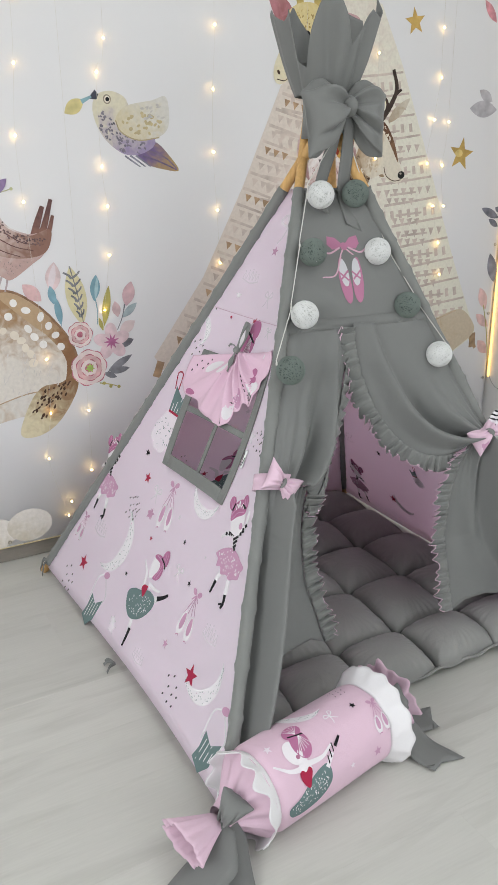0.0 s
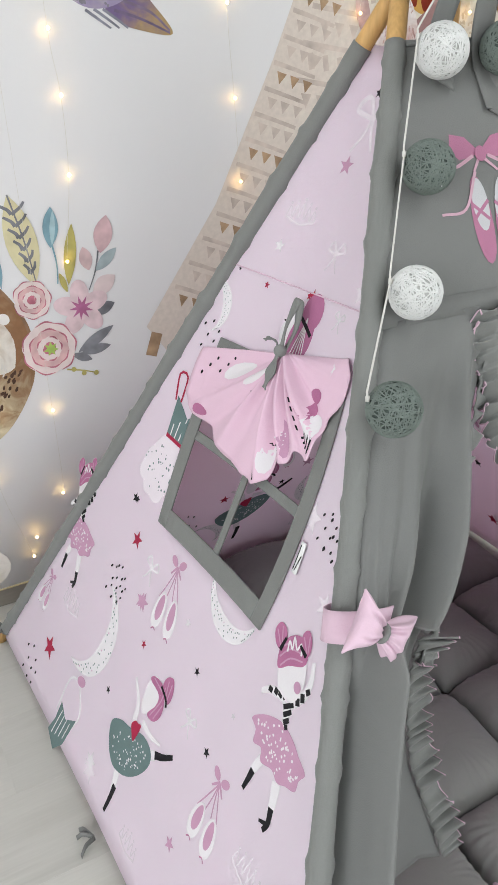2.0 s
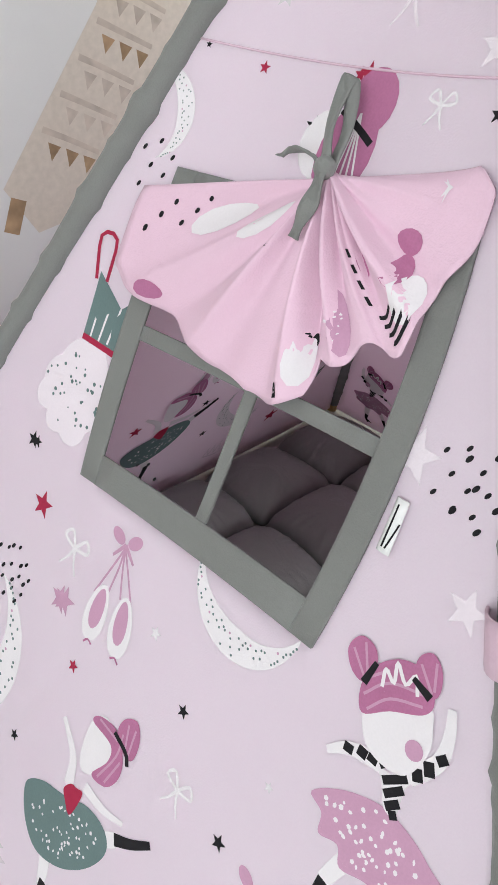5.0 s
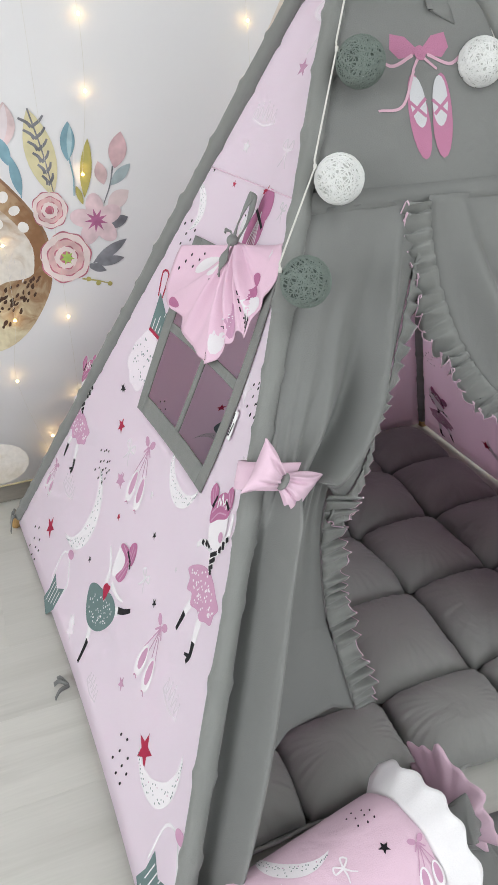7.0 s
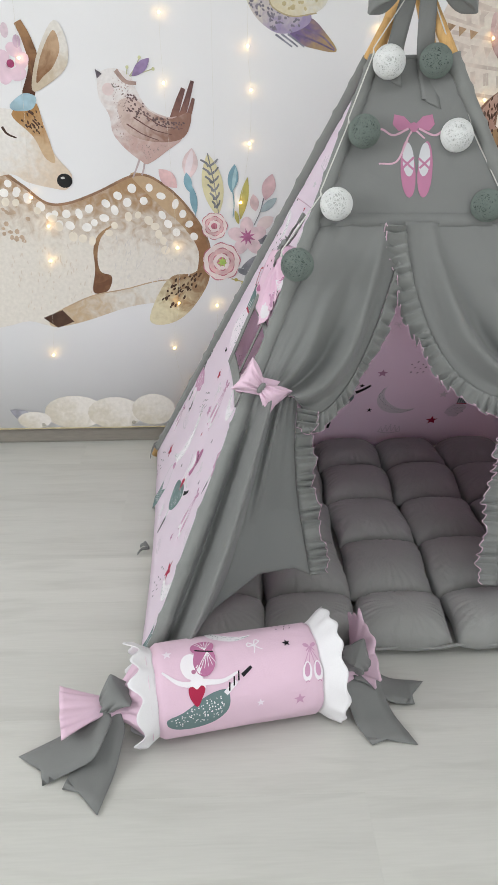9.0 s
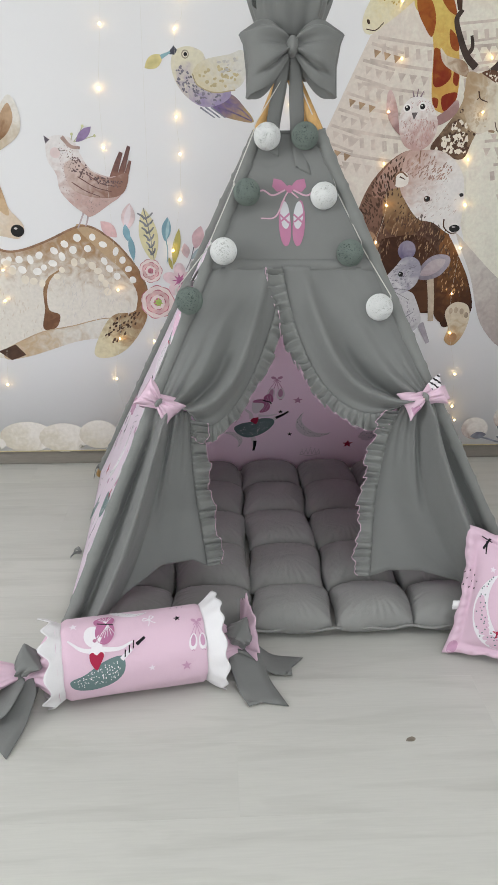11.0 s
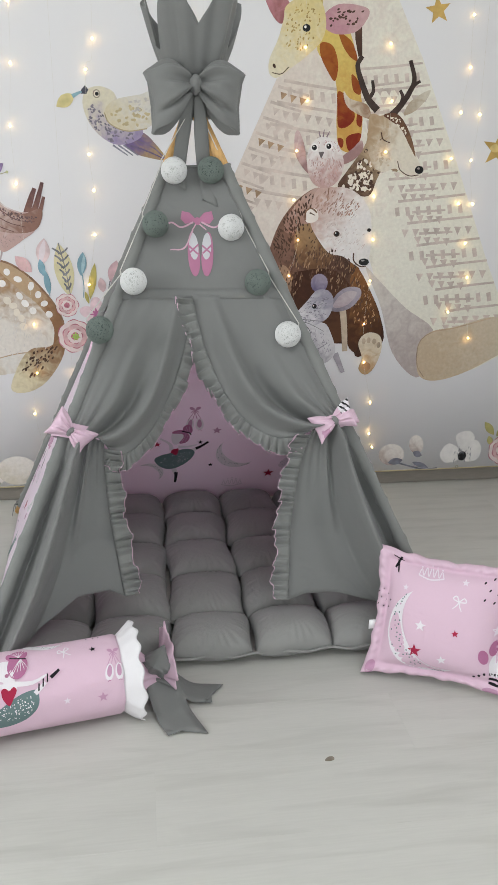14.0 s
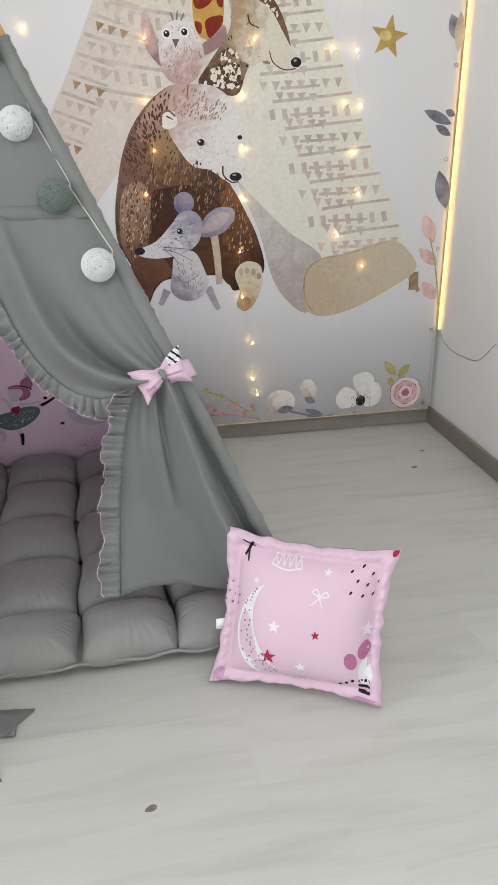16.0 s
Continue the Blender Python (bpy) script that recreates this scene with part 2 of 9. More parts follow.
def spline(pts, n):
    """n + 1 points along a smooth line through pts."""
    p = [Vector(q) for q in pts]
    p = [p[0] * 2 - p[1], *p, p[-1] * 2 - p[-2]]
    out = []
    for k in range(n + 1):
        x = k / n * (len(p) - 3)
        i = min(int(x), len(p) - 4)
        f = x - i
        a, b, c, d = p[i : i + 4]
        out.append(0.5 * (2 * b + (c - a) * f + (2 * a - 5 * b + 4 * c - d) * f * f + (3 * b - a - 3 * c + d) * f**3))
    return out


class Print:
    """Flat printed shapes on a surface fn(x, y) -> place, normal, gathered into one mesh."""

    def __init__(self, fn, lift=0.0012, step=0.0001):
        self.fn, self.lift, self.step, self.k = fn, lift, step, 0
        self.v, self.f, self.fm, self.mats = [], [], [], []
        self.o, self.s, self.c, self.sn = (0, 0), 1.0, 1.0, 0.0
        self.name, self.pieces = "", []

    def place(self, x, y, size=1.0, turn=0.0, k=0):
        self._cut()
        self.o, self.s, self.c, self.sn, self.k = (x, y), size, math.cos(radians(turn)), math.sin(radians(turn)), k
        return self

    def _cut(self):
        if self.f:
            self.pieces.append((self.name, self.v, self.f, self.fm, self.mats))
        self.v, self.f, self.fm, self.mats, self.name = [], [], [], [], ""

    def _v(self, x, y):
        x, y = x * self.s, y * self.s
        p, n = self.fn(self.o[0] + x * self.c - y * self.sn, self.o[1] + x * self.sn + y * self.c)
        self.v.append(p + n * (self.lift + self.k * self.step))
        return len(self.v) - 1

    def _m(self, m):
        if m not in self.mats:
            self.mats.append(m)
        return self.mats.index(m)

    def _face(self, ids, m):
        self.f.append(ids), self.fm.append(self._m(m))

    def egg(self, x, y, rx, ry, turn, m, taper=0.0, up=True, n=18, rings=2):
        c, s = math.cos(radians(turn)), math.sin(radians(turn))
        mid = self._v(x, y)
        last = None
        for r in range(1, rings + 1):
            ring = []
            for i in range(n):
                a = math.tau * i / n
                ex, ey = rx * math.cos(a) * r / rings, ry * math.sin(a) * r / rings
                ey *= 1 + taper * ex / rx
                ring.append(self._v(x + ex * c - ey * s, y + ex * s + ey * c))
            for i in range(n):
                j = (i + 1) % n
                self._face((mid, ring[i], ring[j]) if last is None else (last[i], ring[i], ring[j], last[j]), m)
            last = ring
        self.k += 1 if up else 0.06
        return self

    def stroke(self, pts, w0, w1, m, n=0, up=True, mid=None):
        n = n or 6 * (len(pts) - 1)
        p = spline([(a, b, 0) for a, b in pts], n)
        ends = []
        for k, q in enumerate(p):
            d = (p[min(k + 1, n)] - p[max(k - 1, 0)]).normalized()
            f = k / n
            w = (w0 + (w1 - w0) * f if mid is None else (w0 * (1 - f) + w1 * f) * (1 - 4 * f * (1 - f)) + mid * 4 * f * (1 - f)) / 2
            ends.append((self._v(q.x - d.y * w, q.y + d.x * w), self._v(q.x + d.y * w, q.y - d.x * w)))
        for a, b in zip(ends, ends[1:]):
            self._face((a[0], a[1], b[1], b[0]), m)
        self.k += 1 if up else 0.06
        return self

    def leaf(self, x0, y0, x1, y1, w, m, up=True):
        return self.stroke([(x0, y0), ((x0 + x1) / 2, (y0 + y1) / 2), (x1, y1)], 0.001 / max(self.s, 0.01), 0.001 / max(self.s, 0.01), m, 10, up, w)

    def star(self, x, y, r, turn, m, up=True, points=5, inner=0.42):
        mid = self._v(x, y)
        ring = []
        for i in range(points * 2):
            a, q = radians(turn + 90) + math.pi * i / points, r * (inner if i % 2 else 1)
            ring.append(self._v(x + q * math.cos(a), y + q * math.sin(a)))
        for i in range(points * 2):
            self._face((mid, ring[i], ring[(i + 1) % (points * 2)]), m)
        self.k += 1 if up else 0.06
        return self

    def moon(self, x, y, r, turn, m, sweep=185):
        """A crescent whose back points along turn."""
        n, out, inn = 20, [], []
        for i in range(n + 1):
            a = radians(turn - sweep / 2 + sweep * i / n)
            q = r * (1 - 0.46 * math.sin(math.pi * i / n))
            out.append(self._v(x + r * math.cos(a), y + r * math.sin(a)))
            inn.append(self._v(x + q * math.cos(a), y + q * math.sin(a)))
        for i in range(n):
            self._face((out[i], out[i + 1], inn[i + 1], inn[i]), m)
        self.k += 1
        return self

    def poly(self, pts, m, up=True):
        """A star-shaped polygon, fanned from its middle."""
        mid = self._v(sum(p[0] for p in pts) / len(pts), sum(p[1] for p in pts) / len(pts))
        ids = []
        for p, q in zip(pts, [*pts[1:], pts[0]]):
            for f in (0, 0.34, 0.67):
                ids.append(self._v(p[0] + (q[0] - p[0]) * f, p[1] + (q[1] - p[1]) * f))
        for i in range(len(ids)):
            self._face((mid, ids[i], ids[(i + 1) % len(ids)]), m)
        self.k += 1 if up else 0.06
        return self

    def blob(self, pts, m, n=5):
        """A smooth closed outline, of any shape."""
        p = [Vector((a, b, 0)) for a, b in pts]
        q = []
        for i in range(len(p)):
            a, b, c, d = p[i - 1], p[i], p[(i + 1) % len(p)], p[(i + 2) % len(p)]
            for k in range(n):
                f = k / n
                q.append(0.5 * (2 * b + (c - a) * f + (2 * a - 5 * b + 4 * c - d) * f * f + (3 * b - a - 3 * c + d) * f**3))
        ids = [self._v(v.x, v.y) for v in q]
        flat = self.step < 0.00002
        for tri in tessellate_polygon([q]):
            if flat:
                self._face(tuple(ids[k] for k in tri), m)
            else:  # on curved cloth the inside follows the surface too
                self._split([(q[k].x, q[k].y) for k in tri], m, 3)
        self.k += 1
        return self

    def _split(self, tri, m, depth):
        size = max(math.dist(tri[i], tri[i - 1]) for i in range(3)) * self.s
        if depth == 0 or size < 0.012:
            self._face(tuple(self._v(*c) for c in tri), m)
            return
        a, b, c = tri
        ab, bc, ca = (((p[0] + r[0]) / 2, (p[1] + r[1]) / 2) for p, r in ((a, b), (b, c), (c, a)))
        for t in ((a, ab, ca), (ab, b, bc), (ca, bc, c), (ab, bc, ca)):
            self._split(t, m, depth - 1)

    def fur(self, pts, count, length, turn, m, seed=1, width=0.002, fan=0.0):
        """Short brush marks scattered within an outline."""
        rnd = random.Random(seed)
        xs, ys = [q[0] for q in pts], [q[1] for q in pts]
        made = 0
        for _ in range(count * 12):
            x, y = rnd.uniform(min(xs), max(xs)), rnd.uniform(min(ys), max(ys))
            inside = False
            for (ax, ay), (bx, by) in zip(pts, [*pts[1:], pts[0]]):
                if (ay > y) != (by > y) and x < ax + (bx - ax) * (y - ay) / (by - ay):
                    inside = not inside
            if not inside:
                continue
            a = radians(turn + fan * ((x - min(xs)) / (max(xs) - min(xs)) - 0.5) + rnd.uniform(-22, 22))
            l, w = length * rnd.uniform(0.5, 1.1), width * rnd.uniform(0.6, 1.1) / 2
            c, s = math.cos(a), math.sin(a)
            ids = tuple(self._v(x + u * l * c - v * w * s, y + u * l * s + v * w * c) for u, v in ((-0.5, 0), (-0.2, -1), (0.25, -0.8), (0.5, 0), (0.25, 0.8), (-0.2, 1)))
            self._face(ids, m)
            self.k += 0.02
            made += 1
            if made == count:
                break
        self.k += 1
        return self

    def rose(self, x, y, r, pale, mid, deep, seed=1):
        """A watercolour rose: petals overlap inwards round a deep heart."""
        rnd = random.Random(seed)
        for ring, (count, reach, size, m) in enumerate(((7, 0.62, 0.5, pale), (6, 0.42, 0.42, mid), (5, 0.24, 0.3, pale), (3, 0.1, 0.18, deep))):
            for k in range(count):
                a = math.tau * (k + 0.5 * (ring % 2)) / count + rnd.uniform(-0.2, 0.2)
                self.egg(x + r * reach * math.cos(a), y + r * reach * math.sin(a), r * size * rnd.uniform(0.9, 1.1), r * size * 0.72, math.degrees(a) + 90, m, 0.1, True, 16, 1)
                b = a + 0.4
                c = r * (reach + size * 0.62)
                self.stroke([(x + c * math.cos(a - 0.4), y + c * math.sin(a - 0.4)), (x + c * 1.06 * math.cos(a), y + c * 1.06 * math.sin(a)), (x + c * math.cos(b), y + c * math.sin(b))], r * 0.015, r * 0.015, deep, 8, False, r * 0.06)
        return self

    def spots(self, x, y, rx, ry, turn, count, r, m, seed=1, shape=1.0):
        rnd = random.Random(seed)
        c, s = math.cos(radians(turn)), math.sin(radians(turn))
        for i in range(count):
            a, q = rnd.random() * math.tau, math.sqrt(rnd.random())
            ex, ey = rx * q * math.cos(a), ry * q * math.sin(a)
            z = r * rnd.uniform(0.6, 1.25)
            self.egg(x + ex * c - ey * s, y + ex * s + ey * c, z * shape, z, turn + rnd.uniform(-30, 30), m, 0, False, 7, 1)
        self.k += 1
        return self

    def done(self, name, parent, label=""):
        """Each motif placed becomes a mesh of its own."""
        self._cut()
        for own, v, f, fm, mats in self.pieces:
            me = bpy.data.meshes.new(own or name)
            me.from_pydata([tuple(q) for q in v], [], f)
            me.polygons.foreach_set("material_index", fm)
            me.update()
            link(own or name, me, mats, parent, label)


# ---- room ----
# X0 and Y0, the unseen sides, are set back to lessen bounced light.
X0, X1, Y0, Y1, H = -3.3, 1.54, -4.4, 1.045, 2.8


def room():
    def wall(name, boxes, label):
        bm = bmesh.new()
        for b in boxes:
            box(*b, bm)
        tagged(part(name, bm, PAINT, None, "", False), label, "wall", "", "structure")

    wall("wall_north", [(X0 - 0.12, X1 + 0.12, Y1, Y1 + 0.12, -0.1, H)], "plain white painted wall behind the printed banner")
    wall("wall_east", [(X1, X1 + 0.12, Y0, Y1, -0.1, H)], "plain white painted wall with a thin hanging cable")
    # South and west walls are unseen; their openings are made up to admit light.
    wall("wall_south", [(X0 - 0.12, -1.05, Y0 - 0.12, Y0, -0.1, H), (1.25, X1 + 0.12, Y0 - 0.12, Y0, -0.1, H), (-1.05, 1.25, Y0 - 0.12, Y0, -0.1, 0.8), (-1.05, 1.25, Y0 - 0.12, Y0, 2.3, H)], "unseen white painted wall with a wide opening added for light")
    wall("wall_west", [(X0 - 0.12, X0, Y0, -2.4, -0.1, H), (X0 - 0.12, X0, -0.6, Y1, -0.1, H), (X0 - 0.12, X0, -2.4, -0.6, -0.1, 0.85), (X0 - 0.12, X0, -2.4, -0.6, 2.35, H)], "unseen white painted wall with a wide opening added for light")
    tagged(part("ceiling", box(X0 - 0.12, X1 + 0.12, Y0 - 0.12, Y1 + 0.12, H, H + 0.1), CEIL, None, "", False), "plain white ceiling", "ceiling", "", "structure")
    for nm, b in (("baseboard", (X0, X1, Y1 - 0.014, Y1 - 0.001, 0.001, 0.058)), ("baseboard", (X1 - 0.014, X1 - 0.001, Y0, Y1 - 0.016, 0.001, 0.062))):
        tagged(part(nm, box(*b, None, 0.003), BASE, None, "", False), "taupe laminate skirting board along the wall", "baseboard", "", "structure")


room()


# ---- tent ----
POLE = {"FL": ((-0.447, -0.308), (0.121, 0.312)), "FR": ((0.758, -0.19), (0.155, 0.22)), "BL": ((-0.486, 0.91), (0.124, 0.27)), "BR": ((0.74, 0.95), (0.15, 0.25))}
MID = Vector((0.135, 0.33, 0.0))
TOP = 1.19


def on_pole(k, z):
    (ax, ay), (bx, by) = POLE[k]
    f = z / 1.3
    return Vector((ax + (bx - ax) * f, ay + (by - ay) * f, z))


def outward(a, b):
    n = (on_pole(b, 0.3) - on_pole(a, 0.3)).cross(on_pole(a, 1.0) - on_pole(a, 0)).normalized()
    return n if n.dot((on_pole(a, 0.3) + on_pole(b, 0.3)) / 2 - MID) > 0 else -n


OUT = {k: outward(*k) for k in (("FL", "BL"), ("FL", "FR"), ("FR", "BR"), ("BL", "BR"))}


def face(a, b, s, z, lift=0.0, sag=0.025):
    """A place on the cloth between two poles, which sags inwards."""
    return on_pole(a, z).lerp(on_pole(b, z), s) + OUT[(a, b)] * (lift - sag * min(1, 0.35 + z * 1.5) * 4 * max(0, s * (1 - s)))


def canvas(a, b, side=1, sag=0.025, flip=False):
    """Cloth coordinates of a face: x to the right from its middle line, y up the slope, in metres."""
    slope = 1.11

    def fn(x, y):
        z = y / slope
        w = (on_pole(b, z) - on_pole(a, z)).length
        s = 0.5 + (x if flip else -x) / max(w, 0.02)
        return face(a, b, s, z, 0, sag), OUT[(a, b)] * side

    return fn


# motifs of the printed cotton, each about one unit high
def m_star(p, x, y, r, m, turn=0):
    p.place(x, y, r, turn).name = "printed_star"
    p.star(0, 0, 1, 0, m)


def m_dots(p, x, y, s, m=None, turn=0):
    p.place(x, y, s, turn).name = "printed_dot_group"
    for i, (u, v) in enumerate(((-0.4, 0.3), (-0.1, 0.45), (0.2, 0.25), (-0.2, 0.05), (0.1, -0.05), (0.38, 0.02), (-0.35, -0.28), (0, -0.35), (0.3, -0.32))):
        p.egg(u, v, 0.058, 0.032, 55, m or P_BLACK, 0, False, 8, 1)


def m_bow(p, x, y, s, m, turn=0):
    p.place(x, y, s, turn).name = "printed_bow"
    for d in (-1, 1):
        p.stroke([(0, 0.1), (d * 0.25, 0.42), (d * 0.42, 0.2), (d * 0.02, 0.08)], 0.08, 0.08, m, 12, False)
        p.stroke([(0, 0.1), (d * 0.12, -0.2), (d * 0.3, -0.45)], 0.09, 0.05, m, 8, False)


def m_crown(p, x, y, s, m, turn=0):
    p.place(x, y, s, turn).name = "printed_crown"
    p.stroke([(-0.5, -0.1), (0, -0.22), (0.5, -0.1)], 0.06, 0.06, m, 8, False)
    for k in range(5):
        u = -0.4 + 0.2 * k
        h = 0.22 + 0.18 * (1 - abs(u) * 2)
        p.stroke([(u - 0.09, -0.1), (u, h - 0.1), (u + 0.09, -0.1)], 0.04, 0.04, m, 8, False)
        p.egg(u, h - 0.03, 0.04, 0.04, 0, m, 0, False, 6, 1)


def m_moon(p, x, y, r, turn, seed=3):
    p.place(x, y, r, 0).name = "printed_moon"
    p.moon(0, 0, 1, turn, P_WHITE)
    rnd = random.Random(seed)
    for k in range(46):
        f = (k + 0.5) / 46
        a = radians(turn - 84 + 168 * f)
        q = 1 - 0.45 * math.sin(math.pi * f) * rnd.uniform(0.12, 0.88)
        p.egg(q * math.cos(a), q * math.sin(a), 0.02, 0.02, 0, P_LILAC if k % 9 == 4 else P_SLATE, 0, False, 6, 1)


def m_slippers(p, x, y, s, turn=0):
    p.place(x, y, s, turn).name = "printed_slipper_motif"
    for d in (-1, 1):
        p.stroke([(d * 0.19, -0.08), (d * 0.06, 0.18), (0, 0.3)], 0.016, 0.016, P_LILAC, 8, False)
        p.stroke([(d * 0.06, -0.03), (d * 0.02, 0.15), (0, 0.3)], 0.016, 0.016, P_LILAC, 8, False)
        p.egg(d * 0.08, 0.36, 0.07, 0.045, d * 30, P_LILAC, 0, False)
        p.stroke([(0, 0.32), (d * 0.1, 0.22)], 0.03, 0.02, P_LILAC, 3, False)
    p.k += 1
    for d in (-1, 1):
        p.egg(d * 0.125, -0.2, 0.21, 0.105, 86 + 5 * d, P_WHITE, -0.15)
        p.egg(d * 0.12, -0.17, 0.15, 0.06, 86 + 5 * d, P_LILAC, -0.15)
        p.stroke([(d * 0.1, -0.42), (d * 0.14, -0.4), (d * 0.18, -0.43)], 0.014, 0.014, P_MAUVE, 6, False)


def m_dress(p, x, y, s, turn=0):
    p.place(x, y, s, turn).name = "printed_dress"
    for u, v, r in ((-0.08, -0.13, 0.17), (-0.2, -0.22, 0.14), (0.05, -0.2, 0.13), (-0.12, -0.3, 0.17), (-0.27, -0.32, 0.1), (0.0, -0.33, 0.12), (-0.18, -0.42, 0.09), (-0.06, -0.44, 0.1)):
        p.egg(u, v, r, r * 0.85, 20, P_FAINT, 0, False)
    p.k += 1
    p.spots(-0.1, -0.27, 0.24, 0.2, 15, 40, 0.009, P_SLATE, 4)
    p.poly([(-0.13, 0.02), (0.14, -0.02), (0.22, 0.3), (0.08, 0.2), (-0.1, 0.34)], P_SLATE)
    for k in range(4):
        p.stroke([(-0.08 + 0.06 * k, 0.02), (-0.06 + 0.07 * k, 0.2)], 0.012, 0.012, P_WHITE, 3, False)
    p.stroke([(-0.13, 0.02), (0.14, -0.02)], 0.03, 0.03, P_RED, 3)
    p.stroke([(-0.12, 0.3), (-0.14, 0.5), (-0.04, 0.5), (-0.05, 0.3)], 0.02, 0.02, P_RED, 9, False)


def m_corset(p, x, y, s, turn=0):
    p.place(x, y, s, turn).name = "printed_corset"
    p.stroke([(-0.25, -0.1), (-0.2, 0.35), (0.02, 0.5)], 0.03, 0.03, P_WHITE, 8, False)
    p.stroke([(0.2, 0), (0.25, 0.2), (0.05, 0.45)], 0.03, 0.03, P_WHITE, 8, False)
    p.poly([(-0.2, 0.05), (0, -0.05), (0.22, 0.1), (0.12, -0.3), (-0.05, -0.5), (-0.3, -0.4), (-0.22, -0.2)], P_SLATE)
    for k in range(4):
        p.stroke([(-0.2 + 0.09 * k, -0.38 + 0.04 * k), (-0.12 + 0.08 * k, -0.02)], 0.015, 0.015, P_WHITE, 3, False)
    p.egg(0.05, 0.5, 0.1, 0.06, 20, P_LILAC)


def m_figure(p, x, y, s, turn=0, style=0):
    """Plain shapes in the place of the printed dancers."""
    p.place(x, y, s, turn).name = "printed_figure"
    if style == 0:
        p.stroke([(-0.061, -0.209), (-0.106, -0.338), (-0.116, -0.403)], 0.07, 0.05, P_WHITE, 8)
        p.stroke([(-0.113, -0.366), (-0.121, -0.434), (-0.135, -0.515)], 0.05, 0.03, P_BLACK, 8)
        p.stroke([(0.104, -0.264), (0.136, -0.385), (0.148, -0.449)], 0.08, 0.05, P_WHITE, 8)
        p.stroke([(0.139, -0.408), (0.160, -0.495), (0.139, -0.558)], 0.05, 0.03, P_BLACK, 8)
        p.stroke([(0.163, -0.500), (0.085, -0.537)], 0.03, 0.02, P_BLACK, 4)
        p.blob([(-0.289, -0.132), (-0.180, -0.034), (-0.031, 0.028), (0.096, 0.017), (0.189, -0.019), (0.280, -0.053), (0.255, -0.118), (0.256, -0.188), (0.175, -0.225), (0.104, -0.264), (0.026, -0.242), (-0.079, -0.279), (-0.121, -0.217), (-0.201, -0.239), (-0.222, -0.168)], P_LILAC)
        p.fur([(-0.234, -0.112), (-0.034, 0.004), (0.254, -0.073), (0.233, -0.171), (0.068, -0.238), (-0.095, -0.235)], 60, 0.02, 0, P_WHITE, 5, 0.02)
        p.blob([(-0.149, 0.155), (-0.062, 0.141), (0.010, 0.219), (0.041, 0.209), (0.007, 0.140), (0.016, 0.032), (-0.032, 0.026), (-0.078, 0.101)], P_WHITE)
        p.stroke([(-0.105, 0.141), (-0.061, 0.198)], 0.03, 0.03, P_BLACK, 4)
        p.stroke([(-0.074, 0.104), (0.000, 0.172)], 0.03, 0.03, P_BLACK, 4)
        p.stroke([(-0.051, 0.068), (0.004, 0.129)], 0.03, 0.03, P_BLACK, 4)
        p.stroke([(-0.030, 0.035), (0.010, 0.079)], 0.03, 0.03, P_BLACK, 4)
        p.stroke([(-0.006, 0.019), (0.018, 0.039)], 0.03, 0.03, P_BLACK, 4)
        p.stroke([(-0.108, 0.147), (-0.223, 0.109), (-0.300, 0.042)], 0.065, 0.03, P_WHITE, 8)
        p.stroke([(-0.000, 0.184), (0.066, 0.294), (0.061, 0.399), (0.035, 0.472)], 0.065, 0.03, P_WHITE, 12)
        p.stroke([(-0.134, 0.123), (-0.134, 0.160)], 0.04, 0.04, P_BLACK, 4)
        p.stroke([(-0.176, 0.112), (-0.176, 0.150)], 0.04, 0.04, P_BLACK, 4)
        p.stroke([(-0.226, 0.090), (-0.230, 0.124)], 0.04, 0.04, P_BLACK, 4)
        p.stroke([(0.034, 0.190), (0.012, 0.227)], 0.04, 0.04, P_BLACK, 4)
        p.stroke([(0.061, 0.233), (0.037, 0.275)], 0.04, 0.04, P_BLACK, 4)
        p.stroke([(0.087, 0.300), (0.061, 0.321)], 0.04, 0.04, P_BLACK, 4)
        p.blob([(-0.231, 0.255), (-0.156, 0.341), (-0.034, 0.428), (0.006, 0.376), (0.027, 0.296), (-0.003, 0.189), (-0.067, 0.150), (-0.170, 0.162)], P_WHITE)
        p.blob([(-0.237, 0.249), (-0.279, 0.333), (-0.254, 0.429), (-0.176, 0.505), (-0.075, 0.517), (-0.023, 0.449), (-0.042, 0.390), (-0.147, 0.323)], P_MAUVE)
        p.blob([(-0.269, 0.348), (-0.331, 0.352), (-0.378, 0.413), (-0.351, 0.479), (-0.288, 0.479), (-0.254, 0.429)], P_MAUVE)
        p.blob([(-0.045, 0.451), (-0.117, 0.472), (-0.131, 0.546), (-0.092, 0.587), (-0.041, 0.555), (-0.020, 0.488)], P_MAUVE)
        p.stroke([(-0.225, 0.273), (-0.164, 0.360), (-0.053, 0.413)], 0.01, 0.01, P_LILAC, 8)
        p.stroke([(-0.257, 0.311), (-0.186, 0.406), (-0.046, 0.455)], 0.01, 0.01, P_LILAC, 8)
        p.stroke([(-0.269, 0.367), (-0.203, 0.443)], 0.01, 0.01, P_LILAC, 4)
        p.stroke([(-0.272, 0.356), (-0.357, 0.428)], 0.01, 0.01, P_LILAC, 4)
        p.stroke([(-0.269, 0.374), (-0.323, 0.471)], 0.01, 0.01, P_LILAC, 4)
        p.stroke([(-0.043, 0.470), (-0.114, 0.533)], 0.01, 0.01, P_LILAC, 4)
        p.stroke([(-0.038, 0.481), (-0.068, 0.568)], 0.01, 0.01, P_LILAC, 4)
